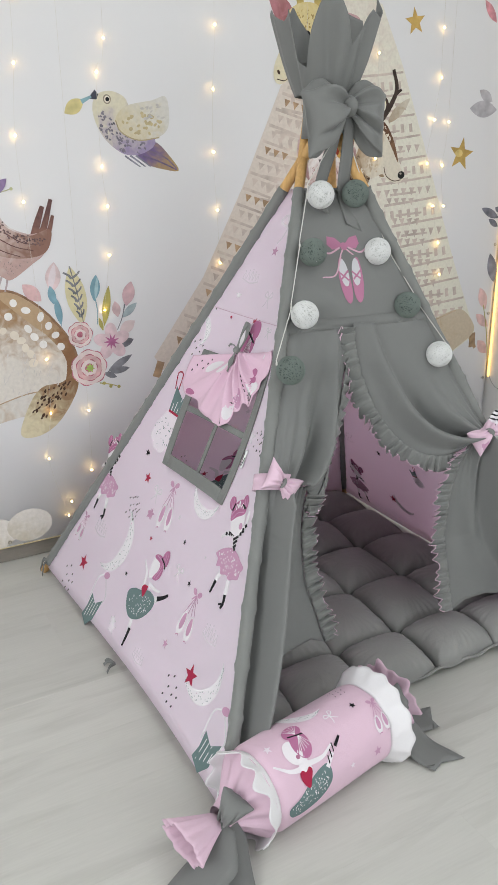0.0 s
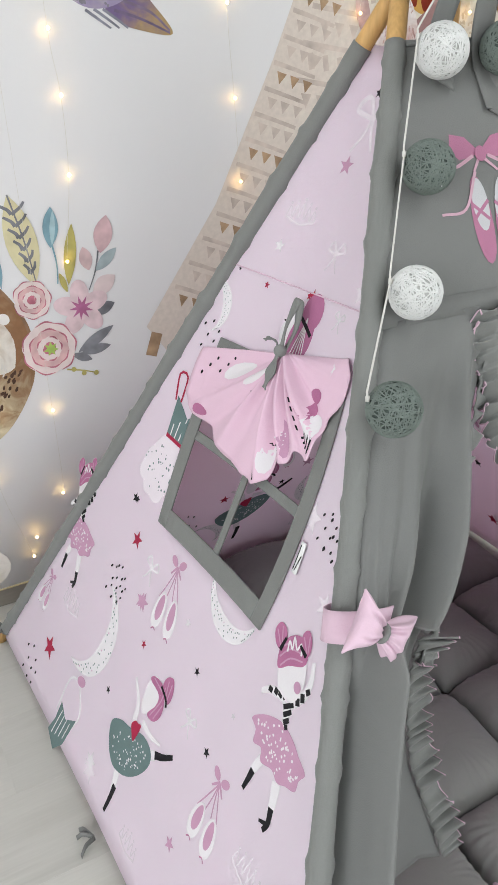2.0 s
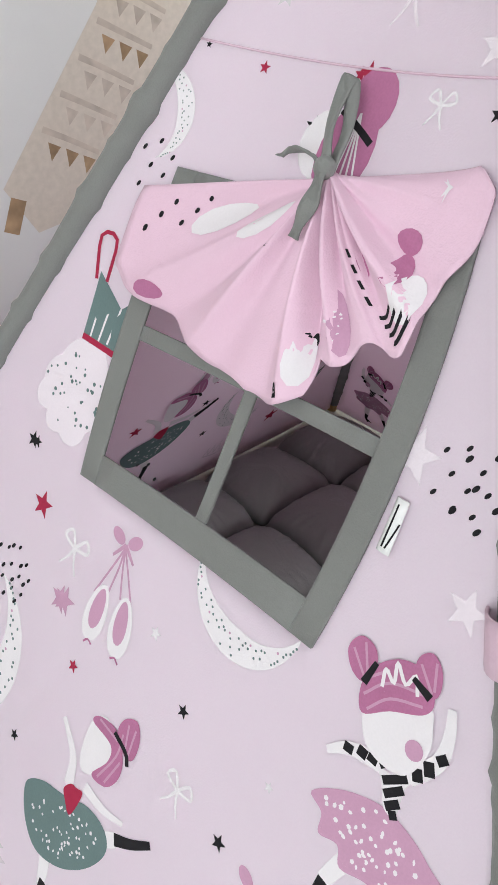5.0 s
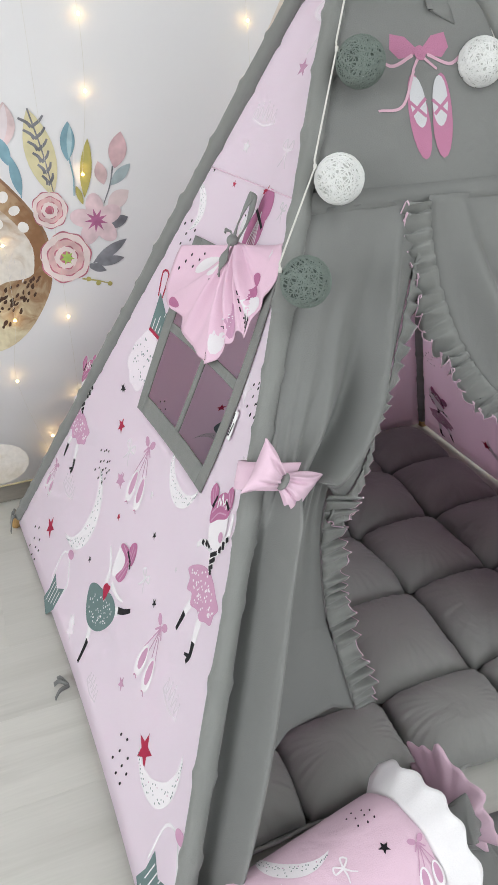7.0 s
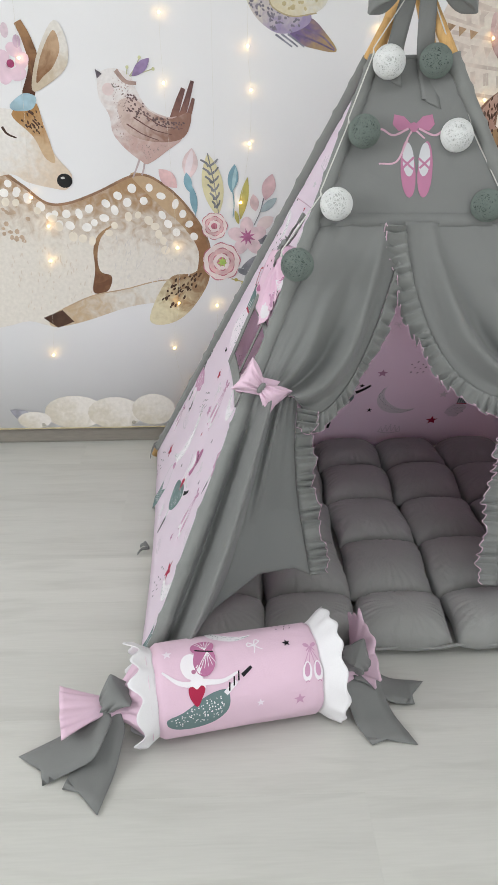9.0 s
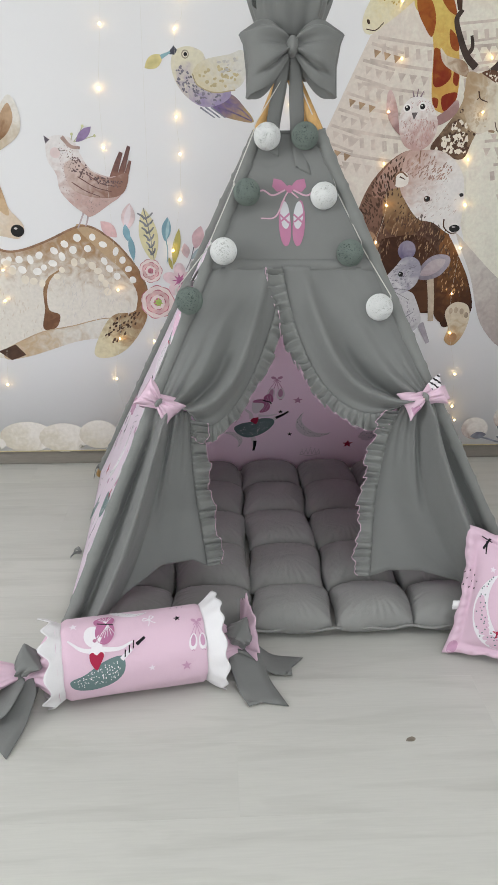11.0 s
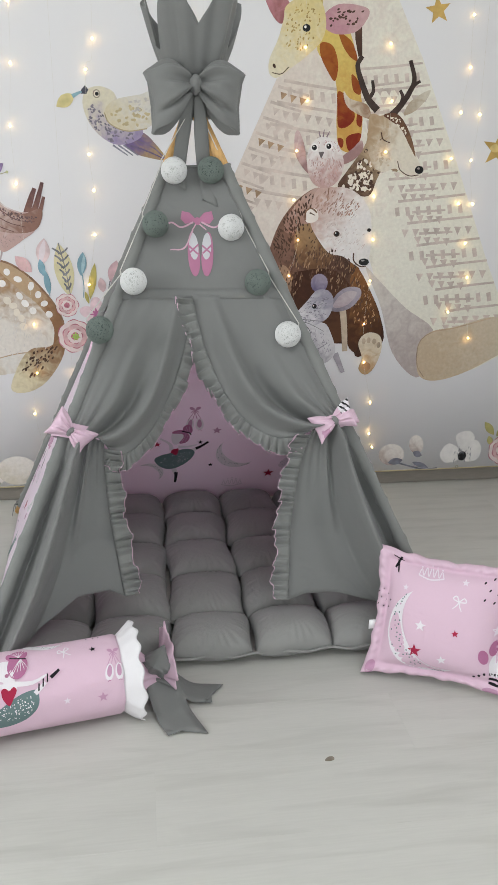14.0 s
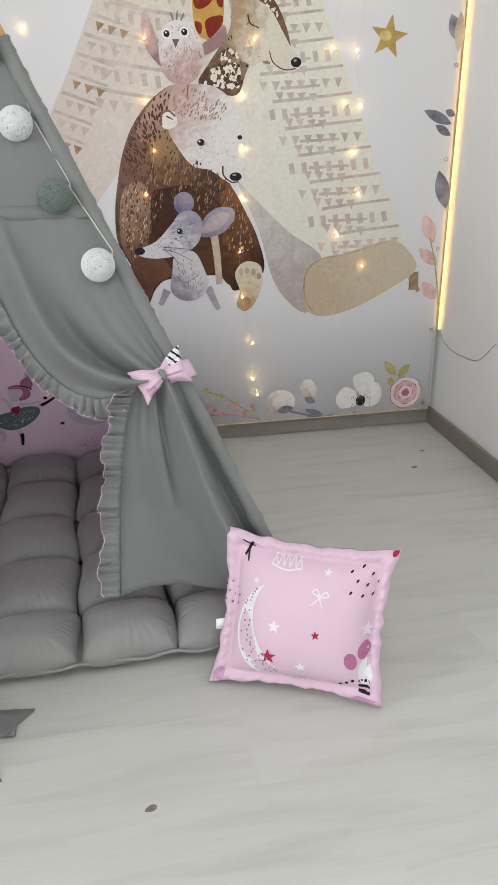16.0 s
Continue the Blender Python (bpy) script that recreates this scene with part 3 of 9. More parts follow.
        p.stroke([(-0.206, 0.377), (-0.218, 0.439), (-0.173, 0.415), (-0.189, 0.485), (-0.135, 0.438), (-0.114, 0.487), (-0.082, 0.431)], 0.014, 0.014, P_WHITE, 24)
        p.stroke([(-0.273, 0.345), (-0.256, 0.435)], 0.03, 0.02, P_BLACK, 4)
        p.stroke([(-0.041, 0.454), (-0.119, 0.475)], 0.03, 0.02, P_BLACK, 4)
        p.egg(-0.019, 0.271, 0.034, 0.034, 0, P_LILAC)
    else:
        p.stroke([(-0.098, -0.289), (-0.072, -0.399), (-0.070, -0.428)], 0.07, 0.05, P_WHITE, 8)
        p.stroke([(-0.059, -0.388), (-0.062, -0.492), (-0.073, -0.600)], 0.05, 0.03, P_BLACK, 8)
        p.stroke([(0.125, 0.006), (0.208, 0.072)], 0.07, 0.06, P_WHITE, 4)
        p.stroke([(0.200, 0.071), (0.282, 0.121), (0.366, 0.192)], 0.05, 0.03, P_BLACK, 8)
        p.blob([(-0.352, -0.114), (-0.264, -0.032), (-0.128, 0.009), (0.022, 0.071), (0.146, 0.059), (0.187, -0.018), (0.120, -0.151), (-0.010, -0.266), (-0.166, -0.313), (-0.290, -0.243)], P_SLATE)
        p.fur([(-0.316, -0.130), (-0.143, -0.011), (0.115, 0.026), (0.159, -0.054), (-0.010, -0.240), (-0.194, -0.278)], 60, 0.016, 0, P_WHITE, 6, 0.016)
        p.stroke([(-0.119, 0.067), (-0.148, 0.186), (-0.269, 0.292)], 0.06, 0.025, P_WHITE, 8)
        p.stroke([(-0.033, 0.128), (0.099, 0.124), (0.213, 0.154)], 0.05, 0.02, P_WHITE, 8)
        p.blob([(-0.135, 0.036), (-0.106, 0.082), (-0.069, 0.089), (-0.032, 0.097), (-0.033, 0.038), (-0.057, -0.036), (-0.105, -0.002)], P_RED)
        p.blob([(-0.118, 0.227), (-0.117, 0.394), (-0.035, 0.451), (0.036, 0.344), (0.003, 0.223), (-0.071, 0.173)], P_WHITE)
        p.blob([(-0.113, 0.387), (-0.087, 0.431), (0.025, 0.441), (0.103, 0.357), (0.109, 0.272), (0.059, 0.205), (-0.024, 0.199), (0.030, 0.302), (0.014, 0.371)], P_MAUVE)
        p.blob([(0.025, 0.441), (0.037, 0.510), (0.101, 0.542), (0.144, 0.481), (0.144, 0.401), (0.099, 0.384)], P_MAUVE)
        p.stroke([(0.008, 0.212), (0.061, 0.351), (0.056, 0.452)], 0.01, 0.01, P_LILAC, 8)
        p.stroke([(0.052, 0.220), (0.091, 0.346)], 0.01, 0.01, P_LILAC, 4)
        p.stroke([(0.094, 0.394), (0.066, 0.504)], 0.01, 0.01, P_LILAC, 4)
        p.stroke([(0.114, 0.399), (0.108, 0.509)], 0.01, 0.01, P_LILAC, 4)
        p.stroke([(-0.082, 0.422), (0.041, 0.409)], 0.01, 0.01, P_LILAC, 4)
        p.stroke([(0.012, 0.430), (0.100, 0.399), (0.129, 0.359)], 0.02, 0.02, P_BLACK, 8)


def pattern(p, x, y, k=1.0):
    """One repeat of the printed cotton, about 0.36 m wide and 0.34 m high."""
    m_figure(p, x + 0.1 * k, y + 0.03 * k, 0.15 * k, 0, 0)
    m_figure(p, x - 0.1 * k, y - 0.02 * k, 0.13 * k, 0, 1)
    m_moon(p, x - 0.06 * k, y + 0.15 * k, 0.05 * k, 220)
    m_slippers(p, x - 0.01 * k, y + 0.03 * k, 0.07 * k, -15)
    m_dress(p, x + 0.02 * k, y - 0.12 * k, 0.08 * k, 0)
    m_dots(p, x + 0.14 * k, y + 0.14 * k, 0.05 * k)
    m_crown(p, x - 0.15 * k, y + 0.08 * k, 0.045 * k, P_FAINT)
    m_bow(p, x + 0.03 * k, y + 0.12 * k, 0.03 * k, P_WHITE)
    for dx, dy, r, m in ((-0.03, -0.05, 0.009, P_BLACK), (0.06, -0.06, 0.012, P_RED), (-0.16, 0.0, 0.011, P_LILAC), (0.16, -0.04, 0.014, P_FAINT), (0.0, 0.09, 0.007, P_WHITE), (-0.12, 0.12, 0.008, P_BLACK), (-0.04, -0.13, 0.012, P_WHITE)):
        m_star(p, x + dx * k, y + dy * k, r * k, m, 8)


tent = thing("play_tent", (0.135, 0.33, 0.0), "grey and pink cotton play tent with tied-back front curtains", "play tent")

# poles with their sleeves
for key in POLE:
    low, high = on_pole(key, 0.004), on_pole(key, 1.4)
    pole = part("pole", tube([low.lerp(high, k / 12) for k in range(13)], 0.0126, 12), WOOD, tent, "round pine pole")
    rnd = random.Random(key)
    ph = rnd.random() * 6
    a, b = on_pole(key, 0.035), on_pole(key, TOP - 0.004)

    def radius(f, ph=ph):
        return 0.014 + 0.0008 * math.sin(f * 31 + ph) + 0.003 * max(0, math.sin(f * 97 + ph * 3 + 2 * math.sin(f * 13))) ** 8 + 0.002 * max(0, math.sin(f * 173 + ph)) ** 8 * max(0, math.sin(f * 19 + ph))

    part("pole_sleeve", tube([a.lerp(b, k / 160) for k in range(161)], radius, 14), GREY_TRIM, tent, "grey cotton pole sleeve")


# left side with a window
WIN = [(0.256, 0.493), (0.708, 0.49), (0.825, 0.79), (0.088, 0.80)]  # outer corners: front low, back low, back high, front high


def win(u, v, lift=0.0):
    """A place in the window: u from its front edge to its back edge, v upwards."""
    s = (WIN[0][0] * (1 - u) + WIN[1][0] * u) * (1 - v) + (WIN[3][0] * (1 - u) + WIN[2][0] * u) * v
    z = (WIN[0][1] * (1 - u) + WIN[1][1] * u) * (1 - v) + (WIN[3][1] * (1 - u) + WIN[2][1] * u) * v
    return face("FL", "BL", s, z, lift)


def hem(s):
    return 0.022 + 0.02 * math.sin(math.pi * s) * (1 - s)


def side_cloth():
    zl, zh = 0.498, 0.77
    rows = [(0, k / 16) for k in range(16)] + [(1, k / 12) for k in range(12)] + [(2, k / 16) for k in range(17)]
    bm = bmesh.new()
    grid = []
    for zone, f in rows:
        v = (0.0, f, 1.0)[zone]
        a = WIN[0][0] + (WIN[3][0] - WIN[0][0]) * (0.03 + 0.9 * v) + 0.03
        b = WIN[1][0] + (WIN[2][0] - WIN[1][0]) * (0.03 + 0.9 * v) - 0.03
        line = []
        for k in range(49):
            s = a * k / 12 if k <= 12 else a + (b - a) * (k - 12) / 24 if k <= 36 else b + (1 - b) * (k - 36) / 12
            z = (hem(s) + (zl - hem(s)) * f, zl + (zh - zl) * f, zh + (TOP - zh) * f)[zone]
            line.append(bm.verts.new(face("FL", "BL", s, z)))
        grid.append(line)
    for j in range(len(rows) - 1):
        for k in range(48):
            if not (rows[j][0] == 1 and 12 <= k < 36):
                bm.faces.new((grid[j][k], grid[j][k + 1], grid[j + 1][k + 1], grid[j + 1][k]))
    return part("side_panel", bm, PINK, tent, "pink cotton side panel printed with dancers, moons and stars", True, 0.0015)


side_panel = side_cloth()
# window surround and glazing bars
TW = 0.078
for nm, r in (("window_border", (0, TW, 0, 1)), ("window_border", (1 - TW, 1, 0, 1)), ("window_border", (TW, 1 - TW, 0, 0.1)), ("window_border", (TW, 1 - TW, 0.88, 1)), ("window_bar", (0.462, 0.502, 0.1, 0.88)), ("window_bar", (TW, 1 - TW, 0.485, 0.532))):
    u0, u1, v0, v1 = r
    part(nm, sheet(lambda u, v: win(u0 + (u1 - u0) * u, v0 + (v1 - v0) * v, 0.0035 if nm == "window_border" else 0.002 + 0.0006 * (u1 - u0 < 0.1)), 10, 12), GREY_TRIM, tent, "grey cotton window border" if nm == "window_border" else "grey cotton window bar", True, 0.003)

# the seam across the side
part("seam", tube([face("FL", "BL", 0.04 + 0.92 * k / 24, 0.893, 0.0012) for k in range(25)], 0.0011, 6), PINK_SOLID, tent)


# gathered window blind
def blind():
    rim = [(0, 0.879, 0.766), (0.07, 0.856, 0.691), (0.18, 0.674, 0.666), (0.3, 0.525, 0.650), (0.36, 0.458, 0.636), (0.48, 0.353, 0.657), (0.53, 0.337, 0.685), (0.64, 0.269, 0.704), (0.76, 0.192, 0.719), (0.86, 0.128, 0.770), (0.95, 0.059, 0.825), (1, 0.103, 0.836)]
    ks, kz = 0.397, 0.815

    def fn(u, v):
        s, z = along(rim, u)
        ph = u * 46 + 1.6 * math.sin(u * 9)
        fold = (1 - 2 * abs(math.sin(ph / 2)) ** 0.7 + 0.45 * math.sin(ph * 1.7 + 1) * (1 - v * 0.6)) * (0.25 + 0.75 * math.sin(math.pi * u))
        side = min(1, 5 * u, 5 * (1 - u))
        puff = (0.008 * math.sin(math.pi * min(1, v * 1.05)) + 0.01) * side
        e = v**0.9
        lift = 0.004 + puff + 0.014 * (1 - v) ** 2 * (0.4 + 0.6 * side) + fold * 0.0115 * math.sin(math.pi * (0.08 + 0.84 * v)) * (1 + 0.5 * math.sin(u * 23 + 2)) + 0.003 * math.sin(u * 60) * v * v
        jag = 0.006 * math.sin(u * 40) * v**4
        top = 0.02 * math.sin(math.pi * v) * (max(0, 1 - u * 7) + max(0, u * 7 - 6))
        return face("FL", "BL", ks + (s - ks) * e, kz + (z - kz) * e + top * 0.12 + jag, lift)

    blind_part = part("window_blind", sheet(fn, 190, 26), PINK_BLIND, tent, "gathered pink cotton window blind", True, 0.0016)

    def cv(x, y):
        return fn(min(max(x, 0), 1), min(max(y, 0), 1)), OUT[("FL", "BL")]

    p = Print(cv, 0.0014, 0.00006)
    # the patches of print that show between the folds
    p.place(0, 0).egg(0.8, 0.86, 0.03, 0.1, 0, P_WHITE, 0, True, 14, 3)
    p.place(0, 0, 1, 0, 1).egg(0.815, 0.72, 0.03, 0.07, 0, P_MAUVE, 0, True, 14, 3)
    p.place(0, 0).egg(0.86, 0.66, 0.022, 0.09, 0, P_MAUVE, 0, True, 14, 3)
    p.place(0, 0).egg(0.74, 0.5, 0.014, 0.08, 0, P_MAUVE, 0, True, 14, 3)
    p.place(0, 0)
    for k in range(4):
        p.stroke([(0.735 + 0.006 * k, 0.8 + 0.045 * k), (0.775 + 0.006 * k, 0.8 + 0.05 * k)], 0.022, 0.022, P_BLACK, 6, False)
    p.place(0, 0)
    for k in range(4):
        p.stroke([(0.7 + 0.005 * k, 0.42 + 0.09 * k), (0.706 + 0.005 * k, 0.47 + 0.09 * k)], 0.014, 0.014, P_BLACK, 4, False)
    p.place(0, 0).egg(0.6, 0.78, 0.03, 0.18, 0, P_LILAC, 0, True, 14, 3)
    p.spots(0.6, 0.78, 0.022, 0.14, 0, 22, 0.005, P_WHITE, 2, 0.6)
    p.place(0, 0).egg(0.47, 0.82, 0.03, 0.12, 0, P_WHITE, 0, True, 12, 3)
    p.place(0, 0).stroke([(0.46, 0.66), (0.49, 0.72), (0.5, 0.8)], 0.01, 0.01, P_BLACK, 8)
    p.place(0, 0).stroke([(0.43, 0.9), (0.435, 0.97)], 0.008, 0.008, P_BLACK, 4)
    p.place(0, 0).star(0.95, 0.7, 0.025, 0, P_WHITE)
    p.place(0, 0).egg(0.05, 0.5, 0.02, 0.16, 0, P_WHITE, 0, True, 12, 3)
    p.place(0, 0).egg(0.12, 0.3, 0.03, 0.14, 0, P_WHITE, 0, True, 12, 3)
    p.place(0, 0).egg(0.13, 0.93, 0.022, 0.05, 0, P_MAUVE, 0, True, 12, 2)
    p.place(0, 0).star(0.24, 0.36, 0.014, 0, P_BLACK)
    p.place(0, 0)
    for k in range(6):
        p.egg(0.02 + 0.012 * (k % 3), 0.6 + 0.06 * k, 0.0035, 0.012, 0, P_BLACK, 0, False, 7, 1)
    p.done("blind_print", blind_part)
    knot = face("FL", "BL", ks, kz, 0.036)
    bm = bmesh.new()
    bmesh.ops.create_uvsphere(bm, u_segments=14, v_segments=10, radius=0.009, matrix=Matrix.Translation(knot))
    part("tie_knot", bm, GREY_TRIM, tent, "grey cotton tie")

    def tie(pts, w):
        c = spline([face("FL", "BL", *q) for q in pts], 20)
        bm = sheet(lambda u, v: c[round(u * 20)] + Vector((0.0, 1, 0.12)).normalized() * w * (v - 0.5) + OUT[("FL", "BL")] * 0.003 * math.sin(u * 9 + v * 3), 20, 3)
        part("tie_ribbon", bm, GREY_TRIM, tent, "grey cotton tie ribbon", True, 0.002)

    tie([(0.397, 0.815, 0.034), (0.428, 0.848, 0.03), (0.429, 0.881, 0.022), (0.401, 0.848, 0.02), (0.397, 0.815, 0.03)], 0.012)
    tie([(0.397, 0.815, 0.036), (0.468, 0.824, 0.034), (0.538, 0.817, 0.026)], 0.011)
    tie([(0.397, 0.815, 0.038), (0.400, 0.789, 0.04), (0.422, 0.763, 0.036)], 0.013)


blind()


# ---- front of the tent ----
def front(s, z, lift=0.0):
    return face("FL", "FR", s, z, lift, 0.0)


FN = OUT[("FL", "FR")]
SEAM = 0.888
front_part = part("front_panel", sheet(lambda u, v: front(u, SEAM + (TOP - 0.008 - SEAM) * v, 0.004 * math.sin(math.pi * u)), 24, 24), GREY, tent, "grey cotton front panel embroidered with ballet shoes", True, 0.0018)
part("seam_band", sheet(lambda u, v: front(u, SEAM - 0.012 + 0.024 * v, 0.006), 30, 2), GREY, tent, "", True, 0.003)
part("top_hem", tube([front(k / 12, TOP - 0.006, 0.004) for k in range(13)], 0.004, 8), GREY, tent)


def front_canvas(x, y):
    z = y
    w = (on_pole("FR", z) - on_pole("FL", z)).length
    s = 0.5 + x / w
    return front(s, z, 0.004 * math.sin(math.pi * min(max(s, 0), 1))), FN


p = Print(front_canvas, 0.0016, 0.00008)
p.place(-0.003, 1.006, 1.0, 0)
for d in (-1, 1):
    # bow loop, long ribbon, shoe and lacing
    p.poly([(0, 0.052), (d * 0.018, 0.07), (d * 0.037, 0.074), (d * 0.041, 0.056), (d * 0.03, 0.044), (d * 0.012, 0.047)], P_ROSE)
    p.stroke([(d * 0.01, 0.048), (d * 0.04, 0.036), (d * 0.062, 0.047), (d * 0.08, 0.042)], 0.004, 0.004, P_ROSELINE, 16)
    x = 0.0168 * d + 0.004
    p.egg(x, -0.026, 0.052, 0.0145, 88 - 4 * d, P_ROSE, -0.1)
    p.egg(x - 0.001 * d, -0.008, 0.031, 0.0112, 88 - 4 * d, P_THREAD, -0.05)
    p.stroke([(x - 0.0125, -0.006), (x + 0.0105, -0.026)], 0.0042, 0.0042, P_ROSE, 4)
    p.stroke([(x + 0.0125, -0.004), (x - 0.011, -0.024)], 0.0042, 0.0042, P_ROSE, 4)
    p.stroke([(0.002 * d, 0.046), (x, 0.03)], 0.004, 0.003, P_ROSELINE, 4)
p.stroke([(-0.012, 0.03), (-0.035, -0.012), (-0.07, -0.016)], 0.004, 0.003, P_ROSELINE, 14)
p.egg(0, 0.05, 0.008, 0.009, 0, P_ROSE)
p.done("embroidery", front_part, "rose embroidered ballet shoes with a ribbon bow")

CURTAINS = [
    # seam s0, s1; tie outer, inner; upper edge controls; hem table; lower sway
    dict(top=(0.0, 0.455), tie=((0.012, 0.585), (0.14, 0.562)), c1=(0.4, 0.725), c2=(0.265, 0.445), hem=[(0, 0.0, 0.045), (0.45, 0.05, 0.09), (0.6, 0.1, 0.17), (0.75, 0.17, 0.23), (0.9, 0.245, 0.238), (1, 0.284, 0.222)], deep=0.09, low=((0.17, 0.48), (0.25, 0.33))),
    dict(over=0.012, deep=0.085, top=(1.0, 0.435), tie=((0.988, 0.585), (0.86, 0.568)), c1=(0.545, 0.735), c2=(0.64, 0.485), hem=[(0, 1.0, 0.045), (0.45, 0.945, 0.1), (0.6, 0.89, 0.15), (0.75, 0.81, 0.18), (0.9, 0.73, 0.186), (1, 0.68, 0.175)], low=((0.78, 0.5), (0.72, 0.34))),
]


def bump(w, mid, wide):
    return math.exp(-(((w - mid) / wide) ** 2))


def upper(c, u, v):
    t0, t1 = c["top"]
    (ax, az), (bx, bz) = c["tie"]
    p0 = Vector((t0 + (t1 - t0) * u, SEAM - 0.006, 0))
    p3 = Vector((ax + (bx - ax) * u, az + (bz - az) * u, 0))
    # the threads run straight from the seam to the tie, but for the free edge, which hangs in a curve
    q = u**2.4
    p1 = p0.lerp(p3, 0.34).lerp(Vector((*c["c1"], 0)), q)
    p2 = p0.lerp(p3, 0.67).lerp(Vector((*c["c2"], 0)), q)
    b = bezier((p0, p1, p2, p3), v)
    w = u + 0.035 * math.sin(v * 4 + 1.1) * (1 - v) + 0.01 * math.sin(v * 11 + u * 6)
    grow = min(1, v * 1.7 + 0.05) * (1 - 0.3 * v)
    late = min(1, v * 1.25) ** 1.7
    folds = 0.058 * bump(w, 0.8, 0.08) + late * (0.024 * bump(w, 0.46, 0.06) - 0.046 * bump(w, 0.63, 0.07)) + 0.006 * bump(w, 0.3, 0.08)
    fine = 0.5 + 0.5 * math.cos(u * math.tau * 9 + 2.0)
    crease = 0.001 * math.sin(w * 31 + v * 9) * math.sin(v * 7 + u * 4)
    lift = 0.006 * min(1, u * 6) + folds * grow + 0.02 * v**3 * min(1, u * 4) + 0.007 * fine * v**4 + crease * min(1, u * 5)
    lift -= 0.06 * math.sin(math.pi * v**0.85) * u**2.2  # the free edge hangs back, more upright than the pole
    lift += c.get("over", 0.0) * min(1, max(0, u - 0.7) * 4) * (1 - v) ** 2
    return front(b.x, b.y, lift)


def lower(c, u, v):
    (ax, az), (bx, bz) = c["tie"]
    h = along(c["hem"], u)
    p0 = (ax + (bx - ax) * u, az + (bz - az) * u, 0)
    p1 = (ax * (1 - u) + c["low"][0][0] * u, 0.45 * (1 - u) + c["low"][0][1] * u, 0)
    p2 = (c["top"][0] * (1 - u) * 1.0 + c["low"][1][0] * u, 0.25 * (1 - u) + c["low"][1][1] * u, 0)
    b = bezier((p0, p1, p2, (h[0], h[1], 0)), v)
    # by the pole the cloth lies back; a rolled fold sweeps from the tie to the foot; the flap beyond it falls inwards
    w = u + 0.02 * math.sin(v * 4 + 0.6)
    k = min(1, max(0, (w - 0.42) / 0.12))
    flap = k * k * (3 - 2 * k)
    grow = min(1, v * 5 + 0.4)
    folds = 0.06 * bump(w, 0.36, 0.085) * (1 - 0.3 * v) - 0.034 * bump(w, 0.13, 0.08) * min(1, v * 3) + 0.028 * bump(w, 0.62, 0.035) * max(0, 1 - v * 1.5)
    fine = 0.5 + 0.5 * math.cos(u * math.tau * 8)
    crease = 0.0016 * math.sin(w * 23 + v * 3) * math.sin(v * 6 + u * 5) * min(1, u * 5)
    lift = 0.004 + crease + folds * grow * min(1, u * 9) + 0.02 * (1 - v) ** 4 * min(1, u * 6) - flap * c["deep"] * min(1, v * 1.6) + 0.006 * fine * (1 - v) ** 4
    return front(b.x, b.y, lift)


def ruffle(edge, inside, name="ruffle", width=0.039, wave=0.019, deep=0.012, mats=None, n=None, parent=None, normal=None, label="gathered grey cotton ruffle", piping=True, curl=0.26):
    """A gathered frill along edge(v), away from inside(v)."""
    normal = normal or FN
    length = sum((edge((k + 1) / 40) - edge(k / 40)).length for k in range(40))
    waves = max(3, length / wave)
    n = n or int(waves * 10)

    def fn(u, v):
        e = edge(u)
        d = (edge(min(1, u + 0.004)) - edge(max(0, u - 0.004))).normalized()
        away = (e - inside(u))
        away = (away - d * away.dot(d)).normalized()
        ph = math.tau * waves * u + 2.0 * math.sin(u * 13) + 1.1 * math.sin(u * 37 + 1) + 0.5 * math.sin(u * 71)
        amp = deep * (0.18 + 0.82 * v**1.3) * (0.8 + 0.3 * math.sin(u * 29 + 1) + 0.2 * math.sin(u * 83))
        w = width * (1 + 0.13 * math.sin(u * 23) + 0.06 * math.sin(ph * 0.5))
        return e + away * w * v + normal * (0.006 + amp * (math.sin(ph) + 0.3 * math.sin(2 * ph + 1))) + d * amp * curl * math.cos(ph + 0.7 + 0.8 * math.sin(u * 31)) * v

    ob = part(name, sheet(fn, n, 5), mats or GREY_TRIM, parent or tent, label, True, 0.0014)
    if piping:
        part("piping", tube([fn(k / n, 1.0) for k in range(n + 1)], 0.0011, 5), PINK_SOLID, ob, "fine pink piping")
    return ob


for c in CURTAINS:
    part("curtain", sheet(lambda u, v: upper(c, u, v), 110, 40), GREY, tent, "tied-back grey cotton curtain", True, 0.0018)
    part("curtain", sheet(lambda u, v: lower(c, u, v), 110, 40), GREY, tent, "hanging grey cotton curtain", True, 0.0018)
    v0 = 0.015 if "over" in c else 0.1
    ruffle(lambda v: upper(c, 1, v0 + v * (0.9 - v0)), lambda v: upper(c, 0.9, v0 + v * (0.9 - v0)), curl=0.85 if "over" in c else 0.4)
    ruffle(lambda v: lower(c, 1, 0.06 + v * 0.94), lambda v: lower(c, 0.9, 0.06 + v * 0.94))


